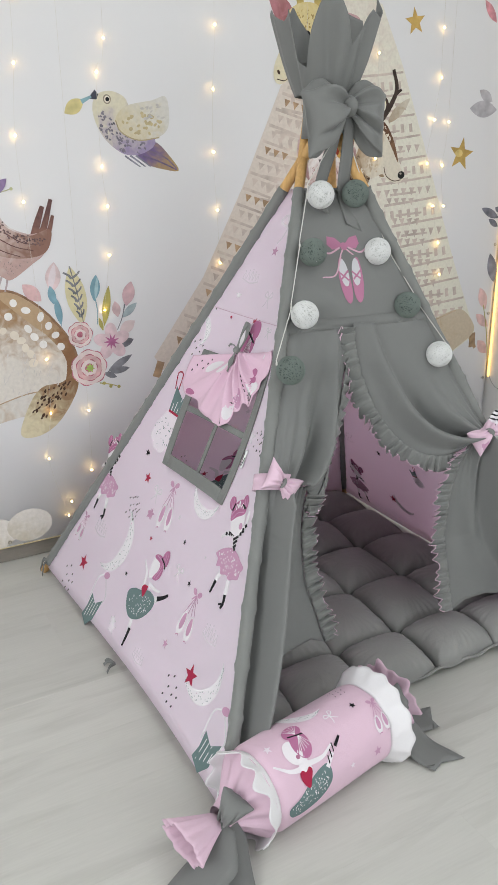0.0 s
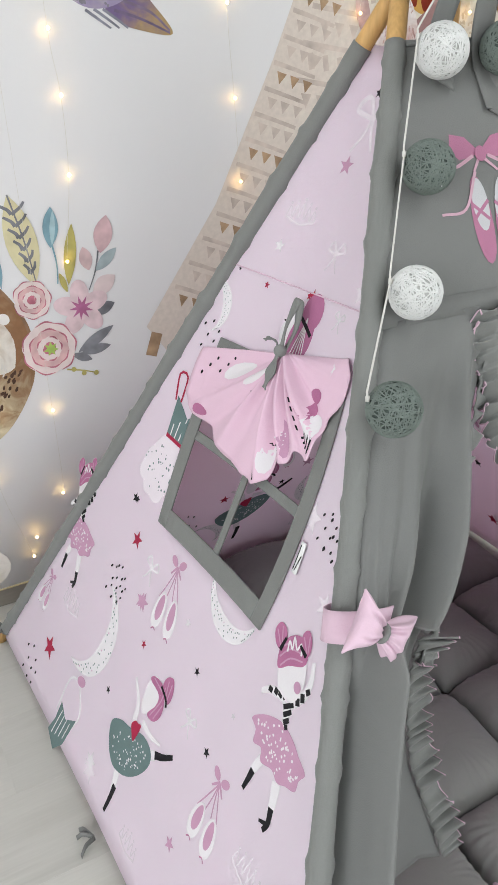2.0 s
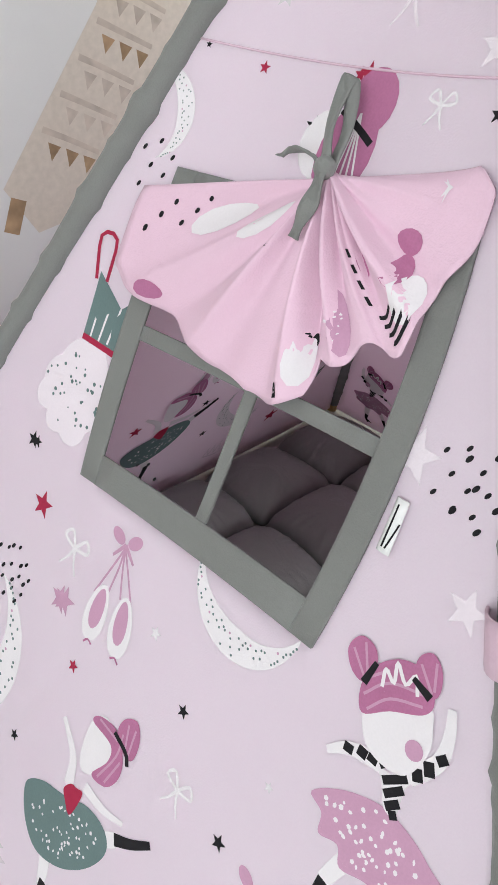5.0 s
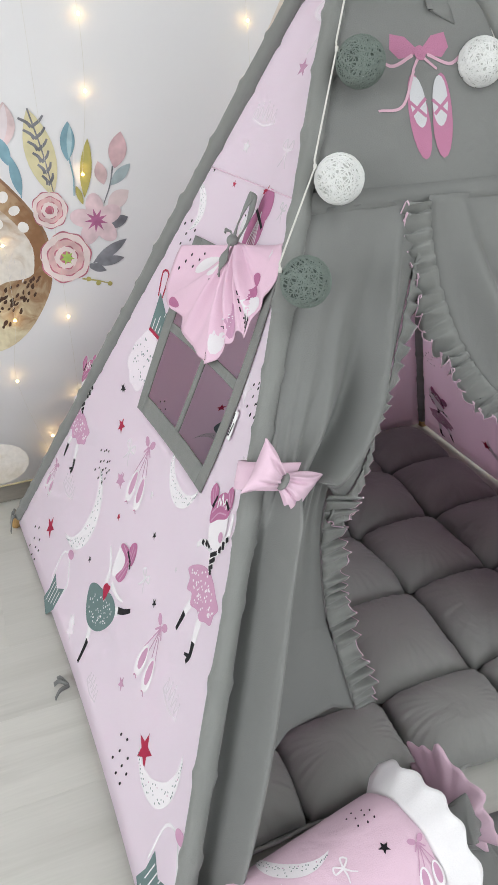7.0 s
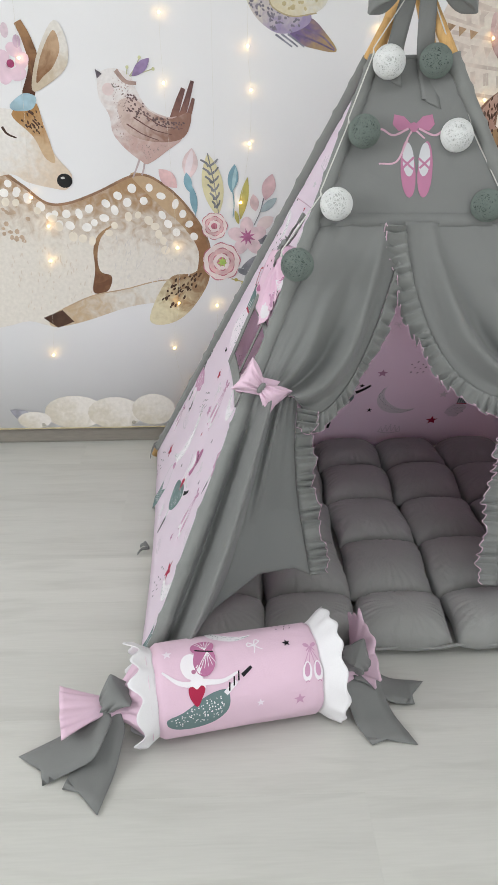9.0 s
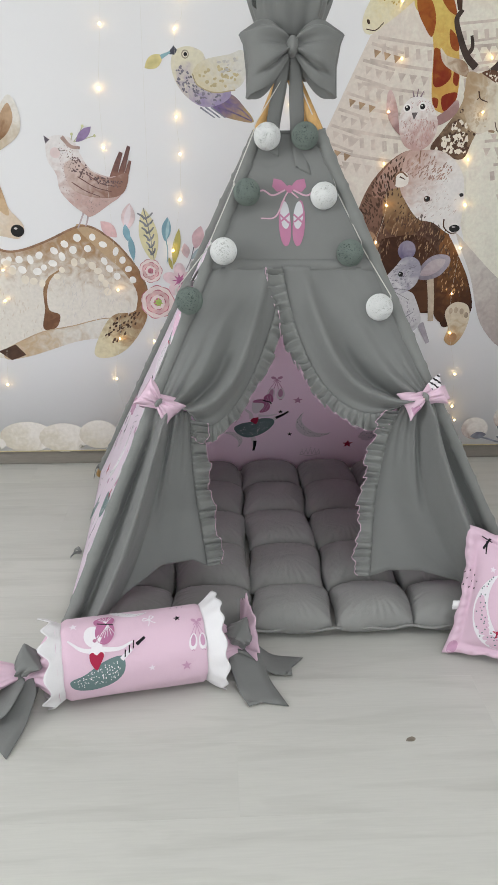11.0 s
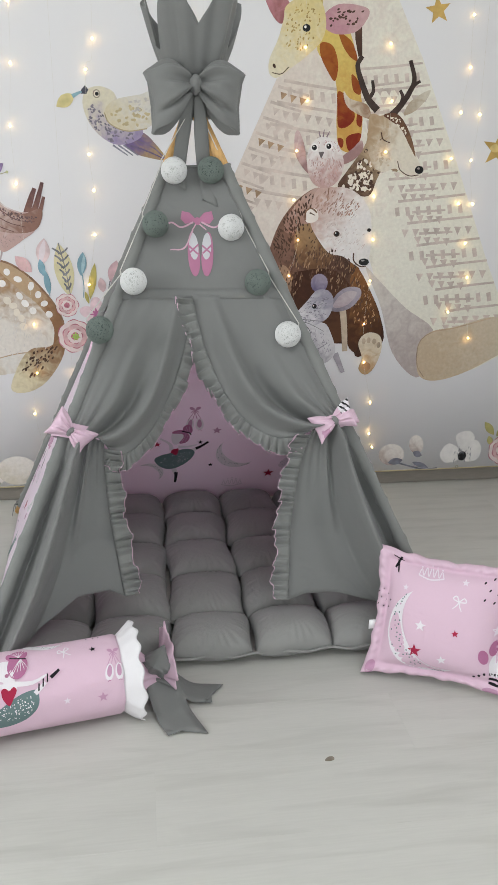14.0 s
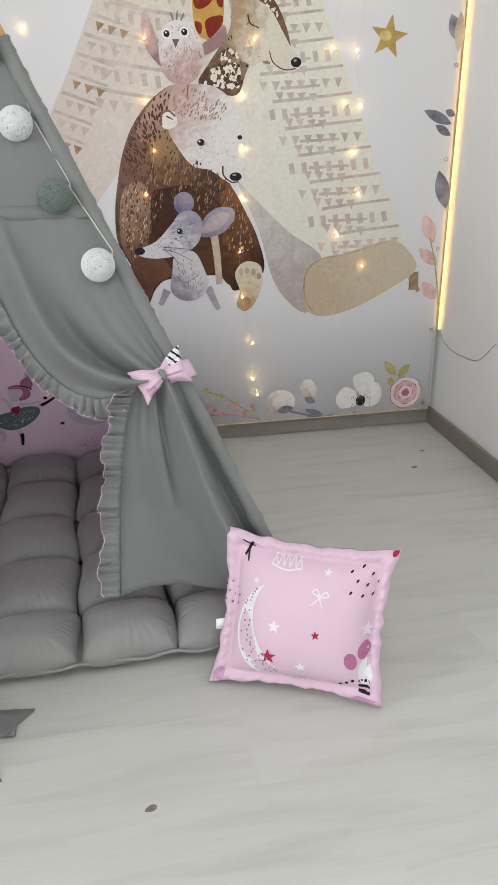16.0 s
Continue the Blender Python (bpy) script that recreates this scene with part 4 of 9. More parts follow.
# right and back sides
def right_motifs(p):
    m_figure(p, 0.414, 0.147, 0.203, 0, 0)
    m_star(p, 0.199, 0.157, 0.0201, P_RED)
    m_moon(p, 0.139, 0.164, 0.0515, 300)
    m_dots(p, 0.377, 0.371, 0.0522)
    m_star(p, 0.198, 0.376, 0.0134, P_BLACK)
    m_slippers(p, 0.175, 0.543, 0.0912)
    m_star(p, 0.444, -0.034, 0.0134, P_WHITE)
    m_bow(p, 0.105, 0.461, 0.0328, P_WHITE)
    m_dress(p, 0.017, 0.352, 0.0914)
    m_figure(p, 2.952, -1.629, 0.322, 0, 1)
    m_star(p, 5.614, -3.066, 0.0484, P_RED)
    m_dots(p, 2.962, -1.212, 0.0936)
    m_moon(p, 5.252, -3.208, 0.153, 220)


def back_motifs(p):
    m_slippers(p, 0.027, 0.455, 0.132)
    m_star(p, 0.105, 0.393, 0.0177, P_LILAC)
    m_star(p, 0.049, 0.339, 0.00998, P_BLACK)
    m_bow(p, 0.119, 0.588, 0.03, P_FAINT)
    m_moon(p, 0.184, 0.275, 0.0776, 225)
    m_figure(p, -0.019, 0.29, 0.262, 0, 1)
    m_crown(p, 0.173, 0.111, 0.0767, P_FAINT)
    m_star(p, 0.308, 0.153, 0.0212, P_RED)
    m_star(p, 0.089, 0.219, 0.0103, P_BLACK)
    m_dots(p, 0.213, 0.409, 0.0593)
    m_star(p, -0.101, 0.336, 0.0139, P_RED)
    m_moon(p, -0.129, 0.191, 0.0495, 40)
    m_star(p, -0.003, 0.595, 0.0112, P_FAINT)
    m_star(p, 0.32, 0.279, 0.0165, P_WHITE)
    m_dress(p, 0.389, 0.232, 0.126)


def plain_side(a, b, name, motifs):
    panel = part(name, sheet(lambda u, v: face(a, b, u, 0.012 * (1 - v) + TOP * v), 30, 30), PINK, tent, "pink cotton panel printed with dancers, moons and stars", True, 0.0015)
    p = Print(canvas(a, b, -1, 0.025, True), 0.0016, 0.0003)
    motifs(p)
    p.done("cotton_print", panel)


plain_side("FR", "BR", "side_panel", right_motifs)
plain_side("BL", "BR", "back_panel", back_motifs)
p = Print(canvas("FL", "BL", -1), 0.0016, 0.0003)
for x, y in ((-0.17, 0.2), (0.19, 0.22), (-0.2, 0.44)):
    pattern(p, x, y, 0.95)
p.done("cotton_print", side_panel)


# ---- bows ----
def bow_lobe(mid, along_, up, out, length, high, deep, pleats, tilt=0.0, fan=False):
    """A padded loop of a bow that runs from its knot along along_."""

    def fn(u, v):
        a = math.tau * u
        f = v
        h = high * (0.2 + 0.8 * math.sin(min(1, f * 1.35) * math.pi / 2))
        if fan:
            h = high * (0.26 + 0.74 * f)
        d = deep * (0.3 + 0.9 * math.sin(math.pi * min(1, 0.08 + f * 0.9)))
        if f > 0.9:
            k = math.sqrt(max(0, 1 - ((f - 0.9) / 0.1) ** 2))
            d *= 0.25 + 0.75 * k
            h *= 0.93 + 0.07 * k
        pl = 1 + 0.4 * math.cos(a * pleats + 1) * (1 - f) ** 1.1 * (0.5 if fan else 1) + 0.05 * math.sin(a * 3 + f * 5)
        d *= 1 + 0.22 * math.cos(a * 13 + 2) * (1 - f) ** 0.8
        ca, sa = math.cos(a), math.sin(a)
        ca = math.copysign(abs(ca) ** 0.8, ca)
        x = length * (f + 0.07 * ca * f * f - 0.12 * (1 - ca * ca) * f * f)
        return mid + along_ * x + up * (h * ca * pl - tilt * x) + out * (d * sa * pl)

    bm = sheet(fn, 72, 26, True)
    bm.verts.ensure_lookup_table()
    bmesh.ops.holes_fill(bm, edges=[e for e in bm.edges if e.is_boundary])
    return bm


def bow(name, mid, right, out, length, high, deep, mats, knot_mat, parent, label, tilt=(0.1, 0.1), printed=False):
    up = out.cross(right).normalized()
    for d, t in zip((-1, 1), tilt):
        loop_ob = part(name + "_loop", bow_lobe(mid + right * d * length * 0.05, right * d, up, out, length, high, deep, 7, t, length < 0.1), mats, parent, label)
        if printed:
            me = loop_ob.data
            me.materials.append(P_WHITE), me.materials.append(P_BLACK), me.materials.append(P_LILAC)
            for poly_ in me.polygons:
                q = poly_.center + ORIGIN[loop_ob.name] - mid
                x, y = q.dot(right) * d / length, q.dot(up) / high
                if d > 0 and y > 0.25 and x > 0.45:
                    poly_.material_index = 2 if int((x * 2.2 + y) * 5) % 3 == 0 else 1
                elif d < 0 and abs(x - 0.55) < 0.2 and y < -0.3:
                    poly_.material_index = 3
    bm = bmesh.new()
    m = Matrix((right, up, out)).transposed().to_4x4()
    bmesh.ops.create_uvsphere(bm, u_segments=16, v_segments=12, radius=1, matrix=Matrix.Translation(mid + out * deep * 0.35) @ m @ Matrix.Diagonal((length * 0.14, high * 0.32, deep * 0.75, 1)))
    part(name + "_knot", bm, knot_mat, parent)


def ribbon(name, pts, width, across, mats, parent, label="", twist=0.0, notch=True, n=26):
    c = spline(pts, n)
    across = Vector(across).normalized()

    def fn(u, v):
        k = round(u * n)
        q = c[k] + across * width * (v - 0.5) * (0.55 + 0.45 * min(1, u * 3))
        if notch and k == n:
            d = (c[n] - c[n - 1]).normalized()
            q += d * width * (v - 0.5) * 0.7
        return q + Vector((0, 0, 1)) * 0.004 * math.sin(u * 8 + v * 2) * u * (1 - u)

    return part(name, sheet(fn, n, 4), mats, parent, label, True, 0.0018)


right_ = (on_pole("FR", 0.6) - on_pole("FL", 0.6)).normalized()
big = thing("bow", (0.139, 0.16, 1.36), "large padded grey cotton bow with hanging tails on the pole crossing", "bow")
bow("bow", Vector((0.139, 0.175, 1.362)), Vector((0.995, 0.04, 0)).normalized(), Vector((0.02, -0.97, 0.1)).normalized(), 0.108, 0.073, 0.038, GREY, GREY, big, "padded grey cotton loop", (0.34, 0.32))
ribbon("bow_tail", [(0.132, 0.17, 1.36), (0.112, 0.19, 1.27), (0.1, 0.212, 1.19), (0.098, 0.196, 1.14)], 0.034, (1, 0, 0.1), GREY, big, "grey cotton tail")
ribbon("bow_tail", [(0.146, 0.165, 1.36), (0.152, 0.18, 1.27), (0.16, 0.2, 1.18), (0.172, 0.17, 1.1)], 0.034, (1, 0, 0.1), GREY, big, "grey cotton tail")


# the flared cloth crown above the crossing
crown = thing("pole_cover", (0.139, 0.27, 1.36), "pointed grey cotton cover flaring above the crossed poles", "pole cover")
neck = Vector((0.139, 0.262, 1.36))


# bearing in degrees, height of the zigzag rim
RIM = [(-180, 0.18), (-168, 0.2), (-164, 0.1), (-150, 0.085), (-141, 0.15), (-118, 0.255), (-92, 0.145), (-86, 0.13), (-72, 0.165), (-60, 0.2), (-50, 0.185), (-28, 0.245), (-20, 0.13), (-6, 0.095), (12, 0.2), (40, 0.23), (62, 0.12), (95, 0.235), (128, 0.12), (155, 0.21), (180, 0.18)]


def flare(u, v):
    a = -180 + 360 * u
    h = along(RIM, a)[0]
    z = 0.03 + (h - 0.03) * v
    r = 0.05 + 0.07 * min(1, z / 0.2) ** 0.8 + (0.006 * math.sin(radians(a) * 7 + 1) + 0.004 * math.sin(radians(a) * 13)) * min(1, z / 0.1)
    return neck + Vector((r * math.cos(radians(a)), r * math.sin(radians(a)), z))


part("flared_cloth", sheet(flare, 180, 24, True), GREY, crown, "pointed flaring grey cotton cloth", True, 0.002)
part("collar", tube([neck + Vector((0, 0, z)) for z in (-0.06, -0.02, 0.02, 0.06, 0.1)], lambda f: 0.047 + 0.012 * abs(f - 0.4), 20), GREY, crown, "gathered grey cotton collar")

for side in (0, 1):
    c = CURTAINS[side]
    key = ("FL", "FR")[side]
    at = on_pole(key, 0.585)
    tb = thing("tieback", tuple(at), "pink cotton curtain tieback with a padded bow on the tent pole", "tieback", "curtain tiebacks")
    inward = right_ if side == 0 else -right_
    # band round pole and gathered cloth
    loop = []
    for k in range(33):
        a = math.tau * k / 32
        loop.append(at + inward * (0.02 + 0.046 * math.cos(a)) + FN * (0.006 + 0.034 * math.sin(a)) + Vector((0, 0, -0.012 * math.cos(a))))
    axis = (on_pole(key, 1) - on_pole(key, 0)).normalized()
    part("band", sheet(lambda u, v: loop[round(u * 32)] + axis * (v - 0.5) * 0.036, 32, 3), PINK_SOLID, tb, "pink printed cotton band", True, 0.002)
    if side == 0:
        bow("bow", front(0.022, 0.582, 0.052), (right_ * 0.74 + Vector((0, 0, -0.68))).normalized(), (FN * 0.97 - right_ * 0.15).normalized(), 0.048, 0.038, 0.018, PINK_SOLID, GREY_TRIM, tb, "padded pink cotton loop", (0.0, 0.0))
    else:
        bow("bow", front(0.935, 0.582, 0.045), (right_ * 0.9 + Vector((0, 0, 0.38))).normalized(), (FN * 0.95 + right_ * 0.2).normalized(), 0.05, 0.038, 0.018, PINK_SOLID, GREY_TRIM, tb, "padded pink cotton loop", (0.05, -0.05), True)


# ---- ball lights ----
def yarn_ball():
    bm = bmesh.new()
    bmesh.ops.create_icosphere(bm, subdivisions=3, radius=0.0296)
    core = len(bm.faces)
    rnd = random.Random(5)
    for _ in range(95):
        n = Vector((rnd.gauss(0, 1), rnd.gauss(0, 1), rnd.gauss(0, 1))).normalized()
        a, off = n.orthogonal().normalized(), rnd.uniform(-0.6, 0.6)
        b = n.cross(a)
        r = 0.0308 + rnd.random() * 0.0006
        rr = r * math.sqrt(1 - off * off)
        ring = [n * off * r + rr * (math.cos(t) * a + math.sin(t) * b) for t in (math.tau * k / 22 for k in range(23))]
        tube(ring, 0.0008, 3, bm, False)
    me = bpy.data.meshes.new("ball")
    bm.to_mesh(me)
    bm.free()
    me.shade_smooth()
    # The inner sphere takes the darker colour, as painted shade behind the strands.
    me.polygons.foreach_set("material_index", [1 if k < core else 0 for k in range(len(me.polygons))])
    return me


balls = thing("ball_garland", (0.086, 0.187, 1.25), "garland of white and grey-green yarn balls draped down the tent front", "garland")
BALLS = [(0.086, 0.187, 1.176), (0.174, 0.173, 1.177), (0.036, 0.139, 1.053), (0.219, 0.137, 1.045), (-0.021, 0.081, 0.924), (0.279, 0.088, 0.918), (-0.102, 0.008, 0.822), (0.347, 0.038, 0.798)]
yarns = {}
for i, b in enumerate(BALLS):
    m = (YARN_WHITE, YARN_GREEN)[i in (1, 2, 5, 6)]
    if m not in yarns:
        yarns[m] = yarn_ball()
        yarns[m].materials.append(m)
        yarns[m].materials.append(YARN_WHITE_GAP_SHADE if m == YARN_WHITE else YARN_GREEN_GAP_SHADE)
    ob = new("yarn_ball", yarns[m])
    ob.parent = balls
    ob.location = Vector(b) - ORIGIN[balls.name]
    ob.rotation_euler = (i * 1.3, i * 2.1, i)
    tagged(ob, "white yarn ball" if m == YARN_WHITE else "grey-green yarn ball")
for ids, key, d in (((0, 2, 4, 6), "FL", 1), ((1, 3, 5, 7), "FR", -1)):
    pts = [Vector((0.139, 0.18, 1.33))]
    for i in ids:
        b = Vector(BALLS[i])
        k = b - right_ * d * 0.0285 - FN * 0.012 + Vector((0, 0, 0.021))
        part("cord_knot", tube([k + Vector((0, 0, 0.003)), k, k - Vector((0, 0, 0.003))], lambda f: 0.0025, 8), CORD, balls)
        pts += [k + Vector((0, 0, 0.008)) - right_ * d * 0.001, k]
    c = []
    for a, b in zip(pts, pts[1:]):
        c += [a.lerp(b, f / 8) for f in range(8)]
    c.append(pts[-1])
    part("cord", tube(c, 0.0013, 6), CORD, balls, "thin pale twisted cord")


# ---- quilted mat ----
mat_ = thing("floor_mat", (0.14, 0.35, 0.0), "thick quilted grey cotton floor mat lying inside the tent", "floor mat")
COLS = [-0.375, -0.165, 0.042, 0.247, 0.448, 0.655]
ROWS_ = [-0.155, 0.012, 0.245, 0.462, 0.675, 0.86]
rnd = random.Random(11)
for i in range(5):
    for j in range(5):
        x0, x1, y0, y1 = COLS[i], COLS[i + 1], ROWS_[j], ROWS_[j + 1]
        ph, hi = rnd.random() * 6, 0.058 + rnd.uniform(-0.005, 0.006)
        front_edge = j == 0

        def fn(u, v, x0=x0, x1=x1, y0=y0, y1=y1, ph=ph, hi=hi, fe=front_edge):
            # a cushion closed round its rim: the rim is low, the top is domed with puckers at the seams
            a = math.tau * u
            ca, sa = math.cos(a), math.sin(a)
            k = max(abs(ca), abs(sa))
            cx, cy = ca / k, sa / k
            top = v < 0.5
            rr = v * 2 if top else (1 - v) * 2
            rad = rr
            corner = (abs(cx * cy)) ** 6
            ex, ey = cx * rad * (1 - 0.03 * corner), cy * rad * (1 - 0.03 * corner)
            dome = (max(0.0, 1 - abs(ex) ** 3.0) * max(0.0, 1 - abs(ey) ** 3.0)) ** 0.52
            puck = (0.0034 * math.sin(a * 24 + ph + 1.5 * math.sin(a * 5)) * rad**5 * (1 - rad**10) + 0.0012 * math.sin(a * 31 + 2 * ph) * rad**3) * (1 if top else 0.4)
            x = (x0 + x1) / 2 + (x1 - x0) / 2 * ex * 1.0
            y = (y0 + y1) / 2 + (y1 - y0) / 2 * ey
            base = 0.034
            z = base + dome * hi + puck if top else base - dome * 0.031 + puck
            x += 0.006 * math.sin(y * 23 + ph) * rad**2
            if fe and ey < 0:
                y -= 0.006 * math.sin(ex * 3 + ph) * (-ey)
            return Vector((x, y, z))

        part("quilt_cushion", sheet(fn, 128, 26, True), QUILT, mat_)
part("mat_piping", tube([Vector((COLS[0] + (COLS[-1] - COLS[0]) * k / 60, ROWS_[0] - 0.002 + 0.004 * math.sin(k * 0.7), 0.034 + 0.003 * math.sin(k * 1.1))) for k in range(61)], 0.0035, 8), QUILT, mat_, "corded front edge")

# ---- bolster ----
bol = thing("bolster_pillow", (-0.235, -0.304, 0.0), "pink printed bolster pillow with white frills and grey ribbon knots", "bolster pillow")
B0, B1, BR_ = Vector((-0.4, -0.335, 0.089)), Vector((-0.07, -0.272, 0.089)), 0.088
BD = (B1 - B0).normalized()
BL_ = (B1 - B0).length
BS = Vector((0, 0, 1)).cross(BD).normalized()  # away from the viewer


def bolster_at(f, a, r=None):
    """A place on the bolster: f along it, a round it in radians from its top towards the viewer."""
    q = BR_ if r is None else r
    k = max(0.0, 1 - f / 0.07, 1 - (1 - f) / 0.07)
    q = q * (math.sqrt(max(0.0, 1 - k * k * 0.55))) + 0.001 * math.sin(a * 9 + f * 5)
    flat = 1 - 0.03 * max(0, -math.cos(a))
    return B0 + BD * BL_ * f + Vector((0, 0, 1)) * q * math.cos(a) * flat - BS * q * math.sin(a)


body = part("body", sheet(lambda u, v: bolster_at(v, math.tau * u), 48, 30, True), PINK_SOLID, bol, "pink printed cotton body")
for f in (0, 1):
    bm = bmesh.new()
    c = [bm.verts.new(bolster_at(f, math.tau * k / 32)) for k in range(32)]
    bm.faces.new(c)
    part("end", bm, PINK_SOLID, bol)


def bolster_canvas(x, y):
    a = 0.78 - y / BR_
    f = 0.5 + x / BL_
    return bolster_at(f, a), (Vector((0, 0, 1)) * math.cos(a) - BS * math.sin(a)).normalized()


p = Print(bolster_canvas, 0.001, 0.0001)
m_star(p, 0.095, 0.048, 0.0085, P_BLACK, 5)
m_bow(p, 0.035, 0.052, 0.03, P_WHITE, 20)
m_slippers(p, 0.135, 0.005, 0.085, -3)
m_star(p, 0.105, -0.062, 0.012, P_LILAC)
m_star(p, 0.03, -0.055, 0.008, P_FAINT)
m_star(p, -0.13, 0.06, 0.01, P_FAINT)
m_dots(p, 0.1, 0.1, 0.04)
m_moon(p, 0.0, 0.12, 0.05, 220)
p.place(-0.075, -0.005, 0.19, 0)
p.blob([(-0.36, -0.3), (-0.2, -0.24), (0.0, -0.13), (0.16, -0.08), (0.25, -0.1), (0.24, -0.26), (0.1, -0.4), (-0.12, -0.46), (-0.3, -0.42)], P_SLATE)
p.fur([(-0.32, -0.3), (0.02, -0.15), (0.22, -0.12), (0.22, -0.25), (0.08, -0.37), (-0.28, -0.4)], 90, 0.016, 0, P_WHITE, 8, 0.016)
p.stroke([(0.22, -0.12), (0.34, -0.02)], 0.05, 0.04, P_WHITE, 4)
for k in range(3):
    p.stroke([(0.26 + 0.05 * k, -0.1 + 0.04 * k), (0.27 + 0.05 * k, -0.02 + 0.045 * k)], 0.015, 0.015, P_BLACK, 3, False)
p.stroke([(0.4, 0.02), (0.5, 0.09)], 0.04, 0.03, P_BLACK, 4)
p.stroke([(-0.06, 0.0), (-0.22, 0.04), (-0.36, 0.16)], 0.06, 0.02, P_WHITE, 8)
p.stroke([(-0.02, 0.02), (0.2, 0.0), (0.36, 0.06)], 0.06, 0.02, P_WHITE, 8)
p.stroke([(-0.04, 0.1), (-0.04, -0.04)], 0.1, 0.16, P_WHITE, 4)
p.blob([(-0.13, -0.03), (-0.09, -0.01), (-0.05, -0.04), (0.0, -0.01), (0.03, -0.05), (-0.01, -0.13), (-0.06, -0.2), (-0.12, -0.12)], P_RED)
p.egg(-0.08, 0.18, 0.1, 0.13, 0, P_WHITE)
p.egg(0.06, 0.22, 0.11, 0.16, -10, P_MAUVE).egg(0.06, 0.37, 0.12, 0.085, 8, P_MAUVE)
for k in range(6):
    p.stroke([(0.1, 0.31), (-0.03 + 0.04 * k, 0.12 + 0.01 * k)], 0.006, 0.006, P_WHITE, 4, False)
    p.stroke([(0.08, 0.33), (-0.03 + 0.04 * k, 0.44)], 0.005, 0.005, P_WHITE, 4, False)
p.stroke([(-0.02, 0.34), (0.06, 0.32), (0.16, 0.3)], 0.016, 0.016, P_BLACK, 6)
p.egg(-0.06, 0.12, 0.022, 0.022, 0, P_ROSE)
p.done("cotton_print", body)


def end_frill(at, out, mats, r0, r1, reach, waves, name, label, seed, sway=0.012):
    """A ring frill that stands out round an end of the bolster."""
    rnd = random.Random(seed)
    ph = [rnd.random() * 6 for _ in range(3)]

    def fn(u, v):
        a = math.tau * u
        n = sum(math.sin(a * k + q) for k, q in zip((waves, waves // 2 + 1, 3), ph)) / 3
        r = r0 + (r1 - r0) * v + 0.005 * n * v * (1.3 - v)
        d = Vector((0, 0, 1)) * math.cos(a) - BS * math.sin(a)
        q = at + out * (reach * v + sway * (math.sin(a * waves + ph[0] + 0.9 * math.sin(a * 3 + ph[1])) + 0.5 * math.sin(a * 5 + ph[2])) * v) + d * r
        q.z = max(q.z, 0.004 + 0.003 * v)
        return q

    part(name, sheet(fn, waves * 10, 8, True), mats, bol, label, True, 0.0016)


end_frill(B0 + BD * 0.012, -BD, WHITE_COTTON, 0.08, 0.097, 0.036, 10, "frill", "white gathered cotton frill", 1, 0.01)
end_frill(B1 - BD * 0.016, BD, WHITE_COTTON, 0.082, 0.112, 0.04, 14, "frill", "white gathered cotton frill", 2, 0.004)
for end, d, seed in ((B0, -BD, 3), (B1, BD, 4)):
    # gathered neck, knot and the tuft of printed cloth beyond
    def gather(u, v, end=end, d=d):
        a = math.tau * u
        r = (0.07 * (1 - v) ** 1.4 + 0.017 + 0.028 * max(0, v - 0.6)) * (1 + 0.12 * math.sin(a * 11) * math.sin(math.pi * v))
        q = end + d * (0.075 * v) + (Vector((0, 0, 1)) * math.cos(a) - BS * math.sin(a)) * r + Vector((0, 0, -0.018 * v))
        return q

    part("gathered_end", sheet(gather, 66, 14, True), PINK_SOLID, bol)
    kn = end + d * 0.066 + Vector((0, 0, -0.014))
    lie = (Vector((0.12, -0.45, 0.88)) if d.x > 0 else Vector((0.25, -0.3, 0.92))).normalized()
    facing = (d * 0.75 + Vector((0, -0.62, 0.2)))
    facing = (facing - lie * facing.dot(lie)).normalized()
    bow("ribbon", kn - Vector((0, 0.006, 0)), lie, facing, 0.066, 0.036, 0.026, GREY, GREY, bol, "knotted grey cotton ribbon", (0.05, 0.05))

    def tuft(u, v, kn=kn, d=d, seed=seed):
        a = math.tau * u
        wide = 0.018 + (0.068 if d.x > 0 else 0.04) * v
        q = kn + d * (0.012 + (0.028 if d.x > 0 else 0.085) * v) + (Vector((0, 0, 1)) * math.cos(a) * (0.8 if d.x > 0 else 0.5) - BS * math.sin(a)) * wide * (1 + (0.1 * math.sin(a * 7 + seed) + 0.08 * math.sin(a * 13)) * v)
        if d.x > 0:
            q += BS * 0.03 * v + Vector((0, 0, 0.012 * v))
        q.z = max(q.z, 0.006)
        return q

    part("end_tuft", sheet(tuft, 70, 10, True), PINK_SOLID, bol, "pink printed cotton tuft", True, 0.0016)
    p = Print(lambda x, y: (tuft(x, y), d), 0.001, 0.0003)
    for k in range(14):
        p.place(0, 0).egg((k * 0.37) % 1, 0.55 + 0.4 * ((k * 0.61) % 1), 0.02, 0.09, 0, (P_LILAC, P_WHITE, P_MAUVE)[k % 3], 0, False, 8, 1)
    p.done("tuft_print", bol)

k1, k0 = B1 + BD * 0.07, B0 - BD * 0.07
ribbon("ribbon_tail", [Vector((-0.001, -0.279, 0.077)), Vector((0.032, -0.260, 0.055)), Vector((0.078, -0.261, 0.014)), Vector((0.131, -0.263, 0.006))], 0.07, (0.031, 1.000, 0.0), GREY, bol, "grey cotton ribbon tail")
ribbon("ribbon_tail", [Vector((-0.001, -0.279, 0.077)), Vector((0.014, -0.292, 0.055)), Vector((0.035, -0.338, 0.014)), Vector((0.059, -0.390, 0.006))], 0.08, (0.910, 0.415, 0.0), GREY, bol, "grey cotton ribbon tail")
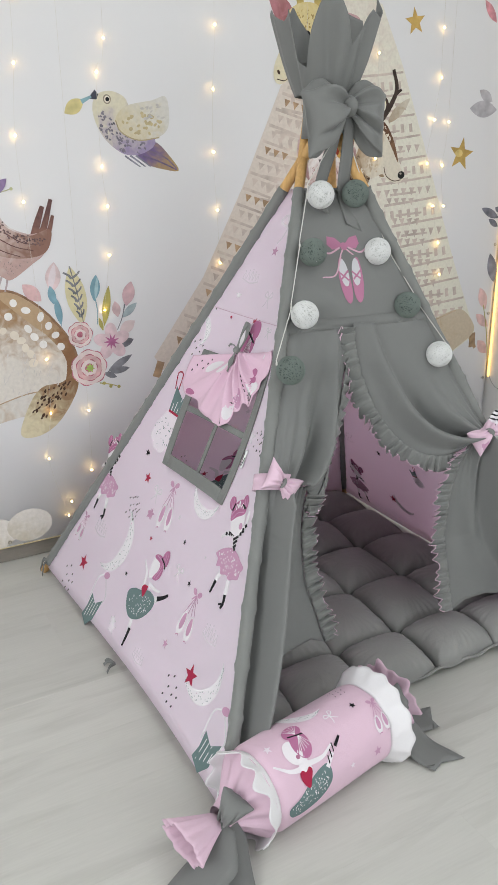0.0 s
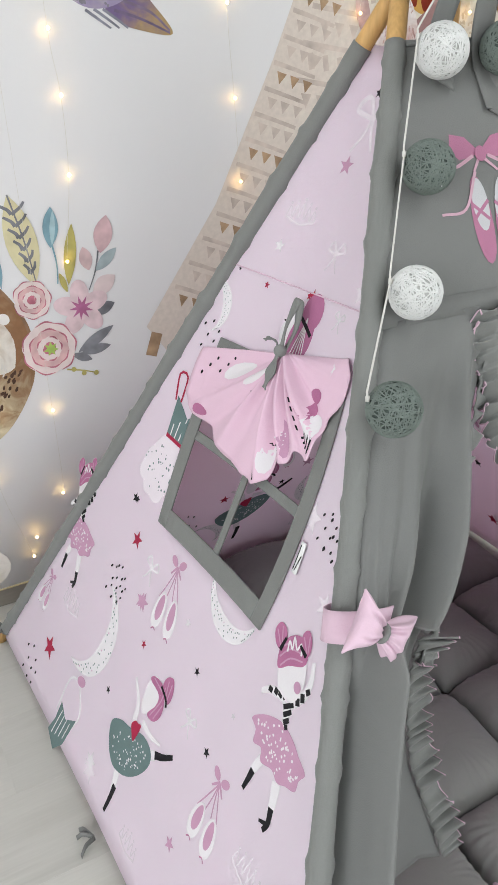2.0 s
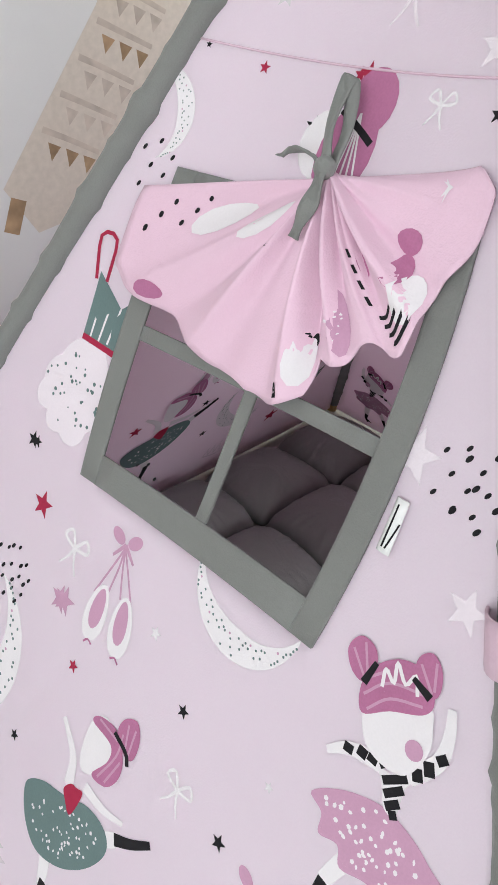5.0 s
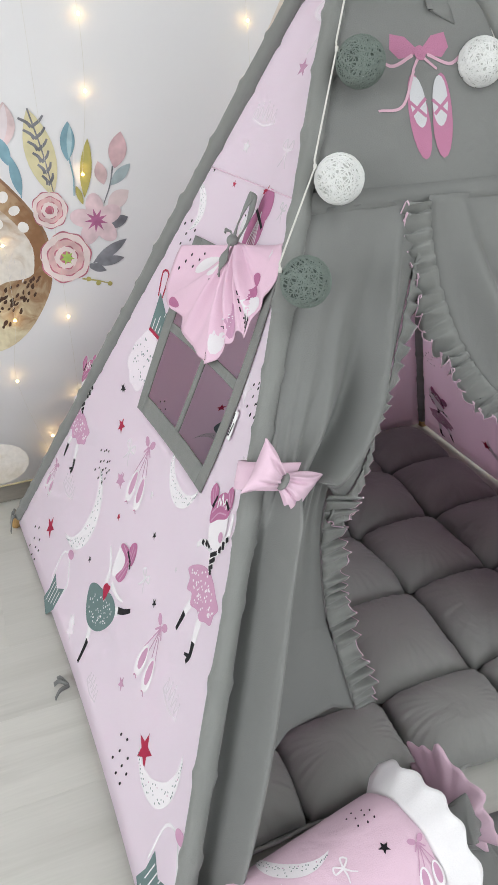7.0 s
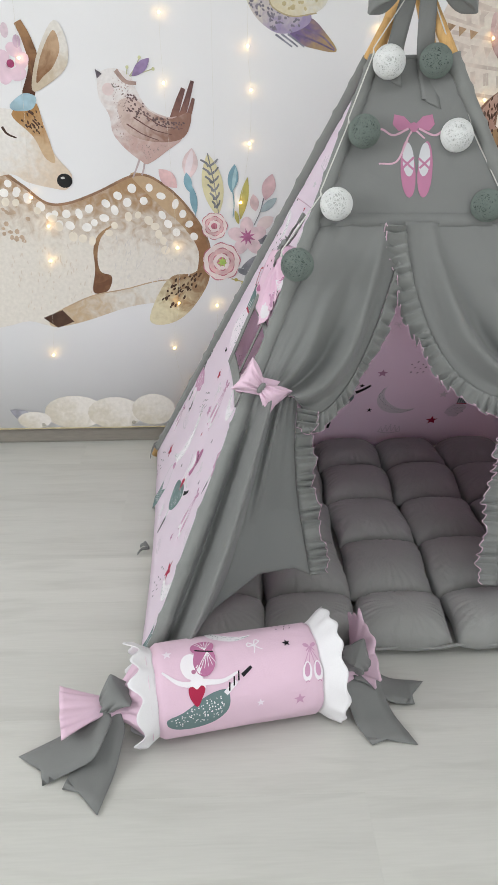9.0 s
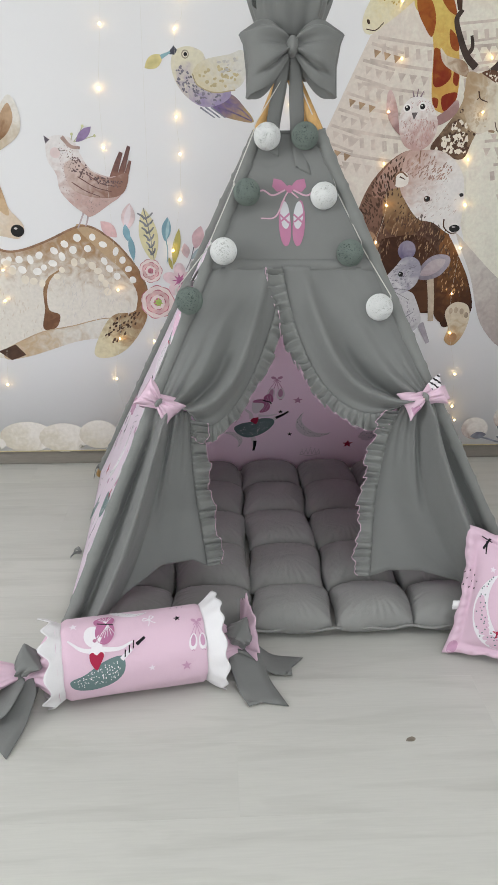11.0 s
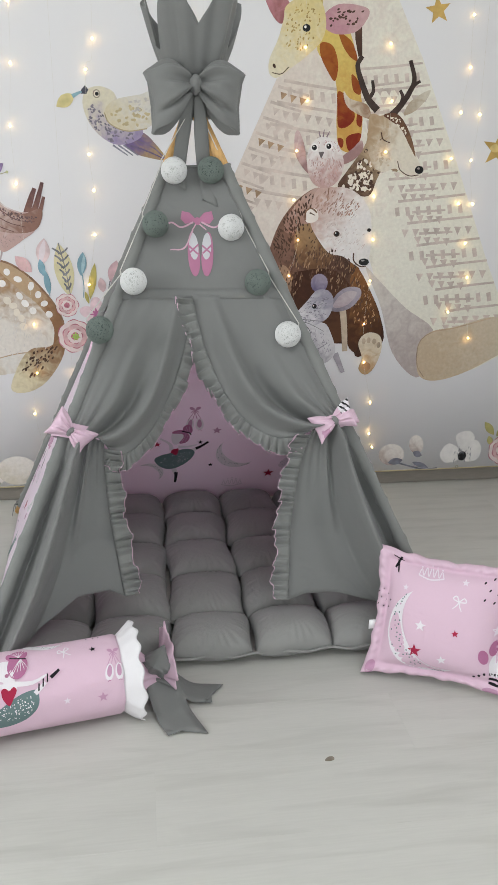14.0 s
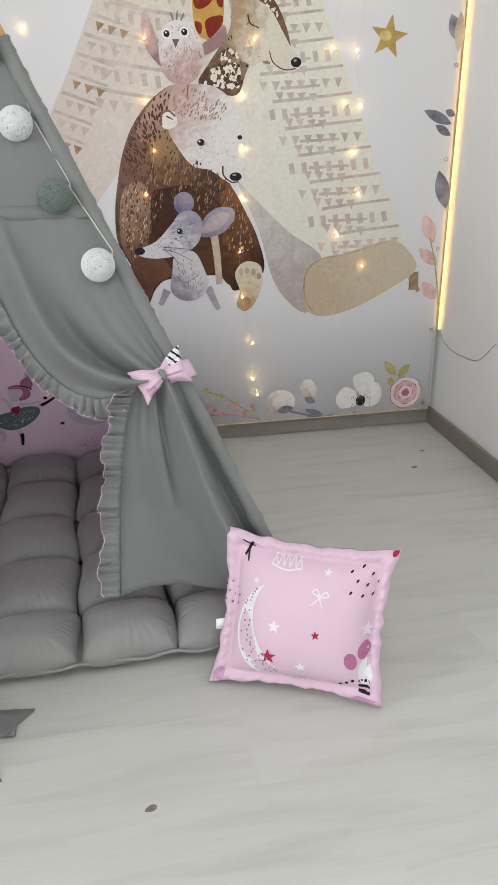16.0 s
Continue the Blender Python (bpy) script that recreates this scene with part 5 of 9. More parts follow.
ribbon("ribbon_tail", [k0 + Vector((0, -0.02, -0.01)), k0 + Vector((-0.03, -0.06, -0.035)), Vector((-0.54, -0.41, 0.024)), Vector((-0.6, -0.43, 0.006))], 0.085, (-0.3, 1, 0.1), GREY, bol, "grey cotton ribbon tail")
ribbon("ribbon_tail", [Vector((-0.469, -0.368, 0.077)), Vector((-0.478, -0.385, 0.055)), Vector((-0.492, -0.437, 0.014)), Vector((-0.507, -0.496, 0.006))], 0.08, (0.968, -0.252, 0.0), GREY, bol, "grey cotton ribbon tail")

# ---- square pillow ----
pil = thing("pillow", (0.66, -0.27, 0.0), "square pink printed pillow with a padded flange leaning on the tent", "pillow")
PC = [Vector((0.497, -0.224, 0.006)), Vector((0.812, -0.372, 0.006)), Vector((0.862, -0.284, 0.3)), Vector((0.551, -0.134, 0.31))]
PN = (PC[1] - PC[0]).cross(PC[3] - PC[0]).normalized()
PN = PN if PN.y < 0 else -PN


def pillow_at(u, v, side):
    q = (PC[0].lerp(PC[1], u)).lerp(PC[3].lerp(PC[2], u), v)
    eu, ev = 2 * u - 1, 2 * v - 1
    q -= (PC[3] - PC[0]) * 0.055 * math.copysign(1, ev) * abs(ev) ** 3 * (1 - eu * eu)
    q -= (PC[1] - PC[0]) * 0.055 * math.copysign(1, eu) * abs(eu) ** 3 * (1 - ev * ev)
    e = max(abs(eu), abs(ev))
    rim = 0.82
    if e < rim:
        h = 0.06 * ((1 - (abs(eu) / rim) ** 2.6) * (1 - (abs(ev) / rim) ** 2.6)) ** 0.6 + 0.004
    else:
        f = (e - rim) / (1 - rim)
        h = 0.004 + 0.0125 * math.sin(math.pi * min(1, f)) ** 0.7
        t = math.atan2(ev, eu)
        h += 0.003 * math.sin(t * 46 + 2 * math.sin(t * 5)) * math.sin(math.pi * f)
    if e > 0.999:
        h = 0.0015
    t = math.atan2(ev, eu)
    out = ((PC[1] - PC[0]) * eu + (PC[3] - PC[0]) * ev).normalized() if e > 0.5 else Vector()
    wave = 0.0019 * math.sin(t * 17 + 1.5 * math.sin(t * 3)) + 0.0012 * math.sin(t * 29)
    return q + PN * h * side + out * wave * max(0.0, (e - 0.82) / 0.18)


covers = []
for s in (1, -1):
    covers.append(part("cover", sheet(lambda u, v: pillow_at(u, v, s), 64, 64), PINK_SOLID, pil, "pink printed cotton pillow cover"))


def pillow_canvas(x, y):
    u, v = 0.5 + x / 0.347, 0.5 + y / 0.31
    return pillow_at(min(max(u, 0.002), 0.998), min(max(v, 0.002), 0.998), 1), PN


p = Print(pillow_canvas, 0.0012, 0.0001)
m_moon(p, -0.022, -0.026, 0.104, 212)
m_star(p, -0.052, -0.072, 0.017, P_RED, 5), m_star(p, -0.045, -0.01, 0.0135, P_WHITE, 0), m_star(p, 0.035, -0.015, 0.009, P_RED, 8), m_star(p, 0.012, -0.085, 0.012, P_WHITE, 12)
m_bow(p, 0.035, 0.055, 0.036, P_WHITE, -10)
m_crown(p, -0.035, 0.112, 0.06, P_FAINT), m_star(p, -0.092, 0.07, 0.008, P_FAINT), m_star(p, 0.045, 0.105, 0.009, P_FAINT)
m_dots(p, 0.118, 0.09, 0.07), m_dots(p, -0.15, 0.03, 0.05), m_star(p, 0.138, -0.0, 0.016, P_FAINT)
p.place(0, 0)
p.stroke([(-0.125, 0.11), (-0.11, 0.14)], 0.005, 0.005, P_BLACK, 6), p.stroke([(-0.13, 0.14), (-0.105, 0.13)], 0.003, 0.003, P_BLACK, 6), p.stroke([(-0.118, 0.13), (-0.116, 0.1)], 0.005, 0.003, P_BLACK, 6)
p.place(0, 0)
p.egg(0.108, -0.062, 0.013, 0.018, 20, P_MAUVE).egg(0.135, -0.04, 0.013, 0.019, -20, P_MAUVE).egg(0.14, -0.085, 0.016, 0.028, 0, P_WHITE)
for k in range(3):
    p.place(0, 0)
    p.stroke([(0.126, -0.104 - 0.012 * k), (0.15, -0.106 - 0.012 * k)], 0.006, 0.006, P_BLACK, 4, False)
    p.egg(0.09 + 0.012 * k, -0.118 + 0.006 * k, 0.0035, 0.0035, 0, P_BLACK, 0, False)
p.place(0, 0).egg(0.14, -0.148, 0.03, 0.009, 0, P_LILAC)
p.place(0, 0).egg(-0.155, -0.135, 0.012, 0.018, 0, P_LILAC)
p.place(0, 0).egg(0.166, 0.15, 0.006, 0.008, 0, P_RED)
p.done("cotton_print", covers[0])
lc = PC[0].lerp(PC[3], 0.37) + Vector((0.011, -0.011, 0.006))
part("fabric_label", box(lc.x - 0.01, lc.x + 0.009, lc.y - 0.0008, lc.y + 0.0008, lc.z - 0.012, lc.z + 0.012), LABEL, pil, "small white fabric label")


# ---- printed banner on the wall ----
def banner_y(x):
    return 1.0145


banner = thing("banner", (0.2, 1.014, 0.06), "white fabric wall banner with a watercolour print of woodland shapes", "banner")
BX0, BX1, BZ0, BZ1 = -1.75, 1.522, 0.06, 2.25
part("cloth", sheet(lambda u, v: Vector((BX0 + (BX1 - BX0) * u, banner_y(BX0 + (BX1 - BX0) * u) + 0.0014, BZ0 + (BZ1 - BZ0) * v)), 260, 4), BANNER, banner, "white printed polyester cloth", True, 0.0012)
part("hem", tube([Vector((BX0 + (BX1 - BX0) * k / 120, banner_y(BX0 + (BX1 - BX0) * k / 120) + 0.001, BZ0)) for k in range(121)], 0.0028, 6), paint(0.5, 0.42, 0.26), banner, "folded lower hem")
ROSE_PALE, ROSE_MID, ROSE_DEEP = paint(0.74, 0.62, 0.6), paint(0.66, 0.42, 0.42), paint(0.46, 0.15, 0.2)
p = Print(lambda x, y: (Vector((x, banner_y(x), y)), Vector((0, -1, 0))), 0.0, 0.000014)
p.place(0, 0, 1, 0, 0).name = "printed_flying_shape"
p.blob([(-0.051, 1.296), (0.015, 1.315), (0.065, 1.273), (0.095, 1.229), (0.038, 1.234), (-0.017, 1.252)], wash((0.26, 0.2, 0.34), (0.5, 0.38, 0.22), (-0.028, 1.281), (0.085, 1.237)))
p.stroke([(-0.024, 1.272), (0.03, 1.256), (0.089, 1.231)], 0.00576, 0.00384, paint(0.16, 0.12, 0.2))
p.stroke([(-0.008, 1.289), (0.05, 1.268), (0.089, 1.235)], 0.00576, 0.00384, paint(0.2, 0.15, 0.22))
p.stroke([(-0.082, 1.273), (-0.055, 1.255), (-0.034, 1.241)], 0.00576, 0.00384, paint(0.2, 0.2, 0.24))
p.stroke([(-0.065, 1.274), (-0.038, 1.256), (-0.017, 1.241)], 0.00576, 0.00384, paint(0.2, 0.2, 0.24))
p.stroke([(-0.047, 1.274), (-0.02, 1.256), (0.001, 1.241)], 0.00576, 0.00384, paint(0.2, 0.2, 0.24))
p.blob([(-0.175, 1.403), (-0.161, 1.441), (-0.119, 1.454), (-0.076, 1.44), (-0.057, 1.41), (-0.011, 1.353), (0.019, 1.321), (0.01, 1.297), (-0.034, 1.277), (-0.083, 1.278), (-0.131, 1.309), (-0.162, 1.352)], wash((0.72, 0.68, 0.56), (0.42, 0.36, 0.5), (-0.131, 1.416), (-0.046, 1.282)))
p.fur([(-0.171, 1.4), (-0.154, 1.416), (-0.119, 1.374), (-0.059, 1.331), (0.008, 1.31), (-0.034, 1.279), (-0.083, 1.281), (-0.131, 1.311), (-0.161, 1.355)], 85, 0.00984, -40, paint(0.2, 0.18, 0.22), 51, 0.00738, 0)
p.blob([(-0.105, 1.378), (-0.069, 1.414), (0.012, 1.431), (0.062, 1.441), (0.067, 1.364), (0.034, 1.328), (-0.035, 1.319), (-0.089, 1.342)], wash((0.68, 0.62, 0.47), (0.71, 0.69, 0.65), (-0.089, 1.344), (0.05, 1.417)))
p.stroke([(-0.106, 1.374), (-0.089, 1.34), (-0.035, 1.318), (0.034, 1.326)], 0.00384, 0.00384, paint(0.4, 0.33, 0.2))
p.fur([(-0.088, 1.371), (-0.027, 1.399), (0.046, 1.382), (0.031, 1.34), (-0.047, 1.332)], 30, 0.0154, 15, paint(0.46, 0.38, 0.22), 52, 0.0115, 0)
p.fur([(-0.027, 1.407), (0.054, 1.426), (0.054, 1.373), (-0.008, 1.372)], 14, 0.0192, 15, paint(0.5, 0.47, 0.44), 53, 0.00768, 0)
p.poly([(-0.176, 1.443), (-0.164, 1.456), (-0.154, 1.443), (-0.161, 1.429), (-0.185, 1.431)], paint(0.06, 0.06, 0.08))
p.egg(-0.128, 1.431, 0.0123, 0.0135, 0, paint(0.3, 0.26, 0.2))
p.egg(-0.128, 1.431, 0.00861, 0.00984, 0, paint(0.72, 0.65, 0.55))
p.egg(-0.127, 1.431, 0.00615, 0.00615, 0, INK)
p.leaf(-0.26, 1.39, -0.2, 1.427, 0.0394, paint(0.58, 0.5, 0.24))
p.stroke([(-0.207, 1.422), (-0.176, 1.437)], 0.0135, 0.00615, paint(0.22, 0.36, 0.4))
p.place(0, 0, 1, 0, 60).name = "printed_perched_shape"
p.stroke([(-0.392, 1.021), (-0.371, 1.084), (-0.351, 1.134)], 0.0285, 0.0133, wash((0.36, 0.22, 0.18), (0.2, 0.12, 0.12), (-0.377, 1.025), (-0.336, 1.149)))
p.stroke([(-0.373, 1.02), (-0.346, 1.088), (-0.324, 1.153)], 0.0247, 0.0114, wash((0.36, 0.22, 0.18), (0.2, 0.12, 0.12), (-0.377, 1.025), (-0.336, 1.149)))
p.stroke([(-0.36, 1.02), (-0.336, 1.065), (-0.322, 1.107)], 0.019, 0.0095, wash((0.36, 0.22, 0.18), (0.2, 0.12, 0.12), (-0.377, 1.025), (-0.336, 1.149)))
p.stroke([(-0.488, 0.945), (-0.497, 0.922), (-0.513, 0.887)], 0.00665, 0.00475, paint(0.4, 0.33, 0.33))
p.stroke([(-0.473, 0.945), (-0.478, 0.916), (-0.486, 0.893)], 0.00665, 0.00475, paint(0.4, 0.33, 0.33))
p.blob([(-0.597, 1.17), (-0.573, 1.185), (-0.539, 1.186), (-0.505, 1.17), (-0.486, 1.126), (-0.457, 1.081), (-0.403, 1.057), (-0.369, 1.057), (-0.344, 1.041), (-0.36, 0.995), (-0.397, 0.968), (-0.461, 0.927), (-0.488, 0.936), (-0.531, 0.97), (-0.564, 1.012), (-0.572, 1.062), (-0.597, 1.106), (-0.601, 1.144)], wash((0.76, 0.73, 0.72), (0.58, 0.44, 0.41), (-0.545, 1.153), (-0.454, 0.953)))
p.blob([(-0.543, 1.097), (-0.499, 1.109), (-0.455, 1.074), (-0.399, 1.051), (-0.338, 1.068), (-0.332, 1.042), (-0.353, 1.001), (-0.401, 0.987), (-0.464, 0.991), (-0.516, 1.011), (-0.54, 1.048)], wash((0.64, 0.53, 0.49), (0.36, 0.23, 0.19), (-0.516, 1.083), (-0.378, 1.016)))
p.stroke([(-0.522, 1.038), (-0.477, 1.01), (-0.43, 0.992)], 0.0038, 0.0019, paint(0.16, 0.08, 0.07))
p.stroke([(-0.501, 1.056), (-0.446, 1.023), (-0.389, 1.007)], 0.0038, 0.0019, paint(0.16, 0.08, 0.07))
p.stroke([(-0.471, 1.064), (-0.416, 1.031), (-0.357, 1.025)], 0.0038, 0.0019, paint(0.16, 0.08, 0.07))
p.fur([(-0.53, 1.127), (-0.493, 1.118), (-0.442, 1.063), (-0.346, 1.043), (-0.368, 1.016), (-0.454, 1.036), (-0.527, 1.074)], 85, 0.00855, -35, paint(0.14, 0.09, 0.09), 61, 0.00665, 0)
p.fur([(-0.558, 1.162), (-0.508, 1.153), (-0.516, 1.083), (-0.542, 1.03), (-0.5, 0.983), (-0.401, 0.98), (-0.466, 0.937), (-0.554, 1.012)], 110, 0.0057, 60, paint(0.36, 0.27, 0.26), 62, 0.00285, 0)
p.stroke([(-0.545, 1.182), (-0.519, 1.153), (-0.487, 1.147)], 0.0133, 0.0095, paint(0.33, 0.23, 0.2))
p.stroke([(-0.506, 1.166), (-0.486, 1.191), (-0.474, 1.215)], 0.00285, 0.00285, paint(0.4, 0.4, 0.26))
p.stroke([(-0.504, 1.166), (-0.467, 1.176), (-0.436, 1.185)], 0.00285, 0.00285, paint(0.4, 0.4, 0.26))
p.stroke([(-0.514, 1.171), (-0.511, 1.187)], 0.00285, 0.00285, paint(0.4, 0.4, 0.26))
p.egg(-0.474, 1.215, 0.00475, 0.00475, 0, paint(0.52, 0.52, 0.3))
p.egg(-0.436, 1.185, 0.00475, 0.00475, 0, paint(0.52, 0.52, 0.3))
p.egg(-0.511, 1.19, 0.00475, 0.00475, 0, paint(0.52, 0.52, 0.3))
p.leaf(-0.498, 1.166, -0.446, 1.213, 0.0285, paint(0.24, 0.17, 0.3))
p.egg(-0.57, 1.132, 0.0171, 0.0171, 0, paint(0.68, 0.55, 0.54))
p.stroke([(-0.558, 1.147), (-0.553, 1.138), (-0.537, 1.139)], 0.00285, 0.0019, paint(0.07, 0.035, 0.022))
p.poly([(-0.604, 1.186), (-0.585, 1.173), (-0.6, 1.16)], paint(0.12, 0.1, 0.12))
p.place(0, 0, 1, 0, 0).name = "printed_lying_shape"
p.blob([(-1.121, 0.839), (-0.983, 0.901), (-0.905, 0.907), (-0.846, 0.865), (-0.786, 0.816), (-0.721, 0.814), (-0.628, 0.845), (-0.521, 0.893), (-0.469, 0.893), (-0.394, 0.847), (-0.343, 0.79), (-0.3, 0.726), (-0.281, 0.661), (-0.296, 0.567), (-0.354, 0.526), (-0.437, 0.505), (-0.547, 0.491), (-0.686, 0.449), (-0.798, 0.425), (-0.879, 0.442), (-0.963, 0.425), (-1.102, 0.413), (-1.173, 0.579)], wash((0.46, 0.32, 0.2), (0.74, 0.7, 0.65), (-0.574, 0.865), (-0.601, 0.673)))
p.blob([(-0.521, 0.893), (-0.469, 0.893), (-0.394, 0.847), (-0.343, 0.79), (-0.3, 0.726), (-0.281, 0.661), (-0.296, 0.567), (-0.332, 0.564), (-0.32, 0.661), (-0.366, 0.739), (-0.435, 0.803)], wash((0.36, 0.22, 0.13), (0.56, 0.43, 0.3), (-0.307, 0.726), (-0.398, 0.765)))
p.stroke([(-0.906, 0.904), (-0.846, 0.862), (-0.786, 0.815), (-0.722, 0.812), (-0.628, 0.843), (-0.521, 0.89), (-0.463, 0.889), (-0.394, 0.843), (-0.343, 0.787), (-0.301, 0.722), (-0.282, 0.658)], 0.00861, 0.00615, paint(0.26, 0.15, 0.09))
p.blob([(-0.58, 0.749), (-0.622, 0.712), (-0.64, 0.66), (-0.636, 0.604), (-0.6, 0.585), (-0.617, 0.539), (-0.663, 0.536), (-0.652, 0.607), (-0.652, 0.673), (-0.631, 0.719)], wash((0.24, 0.13, 0.08), (0.45, 0.31, 0.19), (-0.624, 0.553), (-0.597, 0.738)))
p.blob([(-0.299, 0.564), (-0.433, 0.573), (-0.557, 0.546), (-0.667, 0.525), (-0.765, 0.484), (-0.812, 0.453), (-0.801, 0.422), (-0.701, 0.439), (-0.547, 0.487), (-0.409, 0.509)], wash((0.72, 0.69, 0.65), (0.58, 0.46, 0.33), (-0.434, 0.553), (-0.783, 0.442)))
p.stroke([(-0.299, 0.561), (-0.433, 0.572), (-0.557, 0.545), (-0.667, 0.524), (-0.766, 0.482)], 0.00369, 0.00369, paint(0.42, 0.3, 0.2))
p.poly([(-0.833, 0.453), (-0.769, 0.478), (-0.734, 0.439), (-0.788, 0.419)], paint(0.07, 0.035, 0.022))
p.blob([(-0.291, 0.631), (-0.338, 0.594), (-0.403, 0.586), (-0.449, 0.537), (-0.487, 0.44), (-0.427, 0.427), (-0.356, 0.468), (-0.293, 0.561)], wash((0.36, 0.23, 0.14), (0.72, 0.66, 0.5), (-0.325, 0.594), (-0.46, 0.456)))
p.fur([(-0.311, 0.601), (-0.4, 0.574), (-0.443, 0.512), (-0.411, 0.477), (-0.34, 0.526)], 48, 0.016, 55, paint(0.07, 0.035, 0.022), 71, 0.00738, 0)
p.egg(-0.973, 0.871, 0.0117, 0.0129, 95, paint(0.78, 0.75, 0.72))
p.egg(-0.938, 0.872, 0.0136, 0.0131, 129, paint(0.78, 0.75, 0.72))
p.egg(-0.894, 0.872, 0.0114, 0.0112, 140, paint(0.78, 0.75, 0.72))
p.egg(-0.869, 0.852, 0.00988, 0.0113, 79, paint(0.78, 0.75, 0.72))
p.egg(-0.84, 0.832, 0.013, 0.0119, 153, paint(0.78, 0.75, 0.72))
p.egg(-0.805, 0.807, 0.0126, 0.011, 66, paint(0.78, 0.75, 0.72))
p.egg(-0.761, 0.782, 0.0101, 0.0101, 160, paint(0.78, 0.75, 0.72))
p.egg(-0.726, 0.781, 0.013, 0.013, 179, paint(0.78, 0.75, 0.72))
p.egg(-0.687, 0.781, 0.016, 0.0108, 105, paint(0.78, 0.75, 0.72))
p.egg(-0.655, 0.796, 0.0137, 0.012, 47, paint(0.78, 0.75, 0.72))
p.egg(-0.602, 0.811, 0.0144, 0.0114, 142, paint(0.78, 0.75, 0.72))
p.egg(-0.564, 0.834, 0.0118, 0.014, 58, paint(0.78, 0.75, 0.72))
p.egg(-0.519, 0.855, 0.0134, 0.0141, 31, paint(0.78, 0.75, 0.72))
p.egg(-0.466, 0.857, 0.0109, 0.0121, 10, paint(0.78, 0.75, 0.72))
p.egg(-0.431, 0.832, 0.0103, 0.0146, 73, paint(0.78, 0.75, 0.72))
p.egg(-0.388, 0.808, 0.0157, 0.00993, 73, paint(0.78, 0.75, 0.72))
p.egg(-0.366, 0.778, 0.0108, 0.013, 158, paint(0.78, 0.75, 0.72))
p.egg(-0.347, 0.747, 0.0103, 0.0129, 113, paint(0.78, 0.75, 0.72))
p.egg(-0.333, 0.709, 0.0114, 0.0128, 40, paint(0.78, 0.75, 0.72))
p.egg(-0.909, 0.845, 0.0131, 0.0136, 104, paint(0.78, 0.75, 0.72))
p.egg(-0.873, 0.843, 0.0111, 0.0108, 112, paint(0.78, 0.75, 0.72))
p.egg(-0.84, 0.823, 0.0101, 0.0119, 63, paint(0.78, 0.75, 0.72))
p.egg(-0.8, 0.801, 0.0125, 0.0109, 48, paint(0.78, 0.75, 0.72))
p.egg(-0.779, 0.775, 0.0114, 0.011, 53, paint(0.78, 0.75, 0.72))
p.egg(-0.75, 0.75, 0.0124, 0.0111, 83, paint(0.78, 0.75, 0.72))
p.egg(-0.718, 0.746, 0.0155, 0.0126, 145, paint(0.78, 0.75, 0.72))
p.egg(-0.666, 0.74, 0.0154, 0.0131, 10, paint(0.78, 0.75, 0.72))
p.egg(-0.642, 0.754, 0.0104, 0.0109, 146, paint(0.78, 0.75, 0.72))
p.egg(-0.61, 0.768, 0.0155, 0.0115, 168, paint(0.78, 0.75, 0.72))
p.egg(-0.576, 0.791, 0.0154, 0.0114, 107, paint(0.78, 0.75, 0.72))
p.egg(-0.536, 0.814, 0.0139, 0.0132, 68, paint(0.78, 0.75, 0.72))
p.egg(-0.485, 0.818, 0.0123, 0.0123, 71, paint(0.78, 0.75, 0.72))
p.egg(-0.43, 0.775, 0.0101, 0.0143, 32, paint(0.78, 0.75, 0.72))
p.egg(-0.413, 0.748, 0.0115, 0.0141, 42, paint(0.78, 0.75, 0.72))
p.egg(-0.388, 0.722, 0.0127, 0.0122, 103, paint(0.78, 0.75, 0.72))
p.egg(-0.908, 0.818, 0.0135, 0.0122, 65, paint(0.72, 0.65, 0.55))
p.egg(-0.877, 0.816, 0.0107, 0.0116, 133, paint(0.72, 0.65, 0.55))
p.egg(-0.814, 0.792, 0.012, 0.0102, 139, paint(0.72, 0.65, 0.55))
p.egg(-0.77, 0.768, 0.0111, 0.0146, 99, paint(0.72, 0.65, 0.55))
p.egg(-0.753, 0.743, 0.0128, 0.0146, 24, paint(0.72, 0.65, 0.55))
p.egg(-0.711, 0.712, 0.0155, 0.0138, 93, paint(0.72, 0.65, 0.55))
p.egg(-0.682, 0.706, 0.0125, 0.0141, 113, paint(0.72, 0.65, 0.55))
p.egg(-0.653, 0.698, 0.0153, 0.0108, 77, paint(0.72, 0.65, 0.55))
p.egg(-0.599, 0.722, 0.0106, 0.0126, 95, paint(0.72, 0.65, 0.55))
p.egg(-0.58, 0.745, 0.0109, 0.0106, 126, paint(0.72, 0.65, 0.55))
p.egg(-0.535, 0.771, 0.0114, 0.0146, 1, paint(0.72, 0.65, 0.55))
p.egg(-0.505, 0.776, 0.00987, 0.0114, 139, paint(0.72, 0.65, 0.55))
p.egg(-0.473, 0.759, 0.0147, 0.0128, 134, paint(0.72, 0.65, 0.55))
p.egg(-0.454, 0.741, 0.0113, 0.014, 91, paint(0.72, 0.65, 0.55))
p.egg(-0.444, 0.717, 0.0109, 0.0141, 0, paint(0.72, 0.65, 0.55))
p.egg(-0.429, 0.696, 0.0136, 0.0114, 119, paint(0.72, 0.65, 0.55))
p.egg(-0.425, 0.667, 0.0133, 0.0144, 129, paint(0.72, 0.65, 0.55))
p.fur([(-0.918, 0.802), (-0.843, 0.776), (-0.852, 0.686), (-0.932, 0.686)], 14, 0.0197, 60, paint(0.45, 0.33, 0.24), 72, 0.0172, 0)
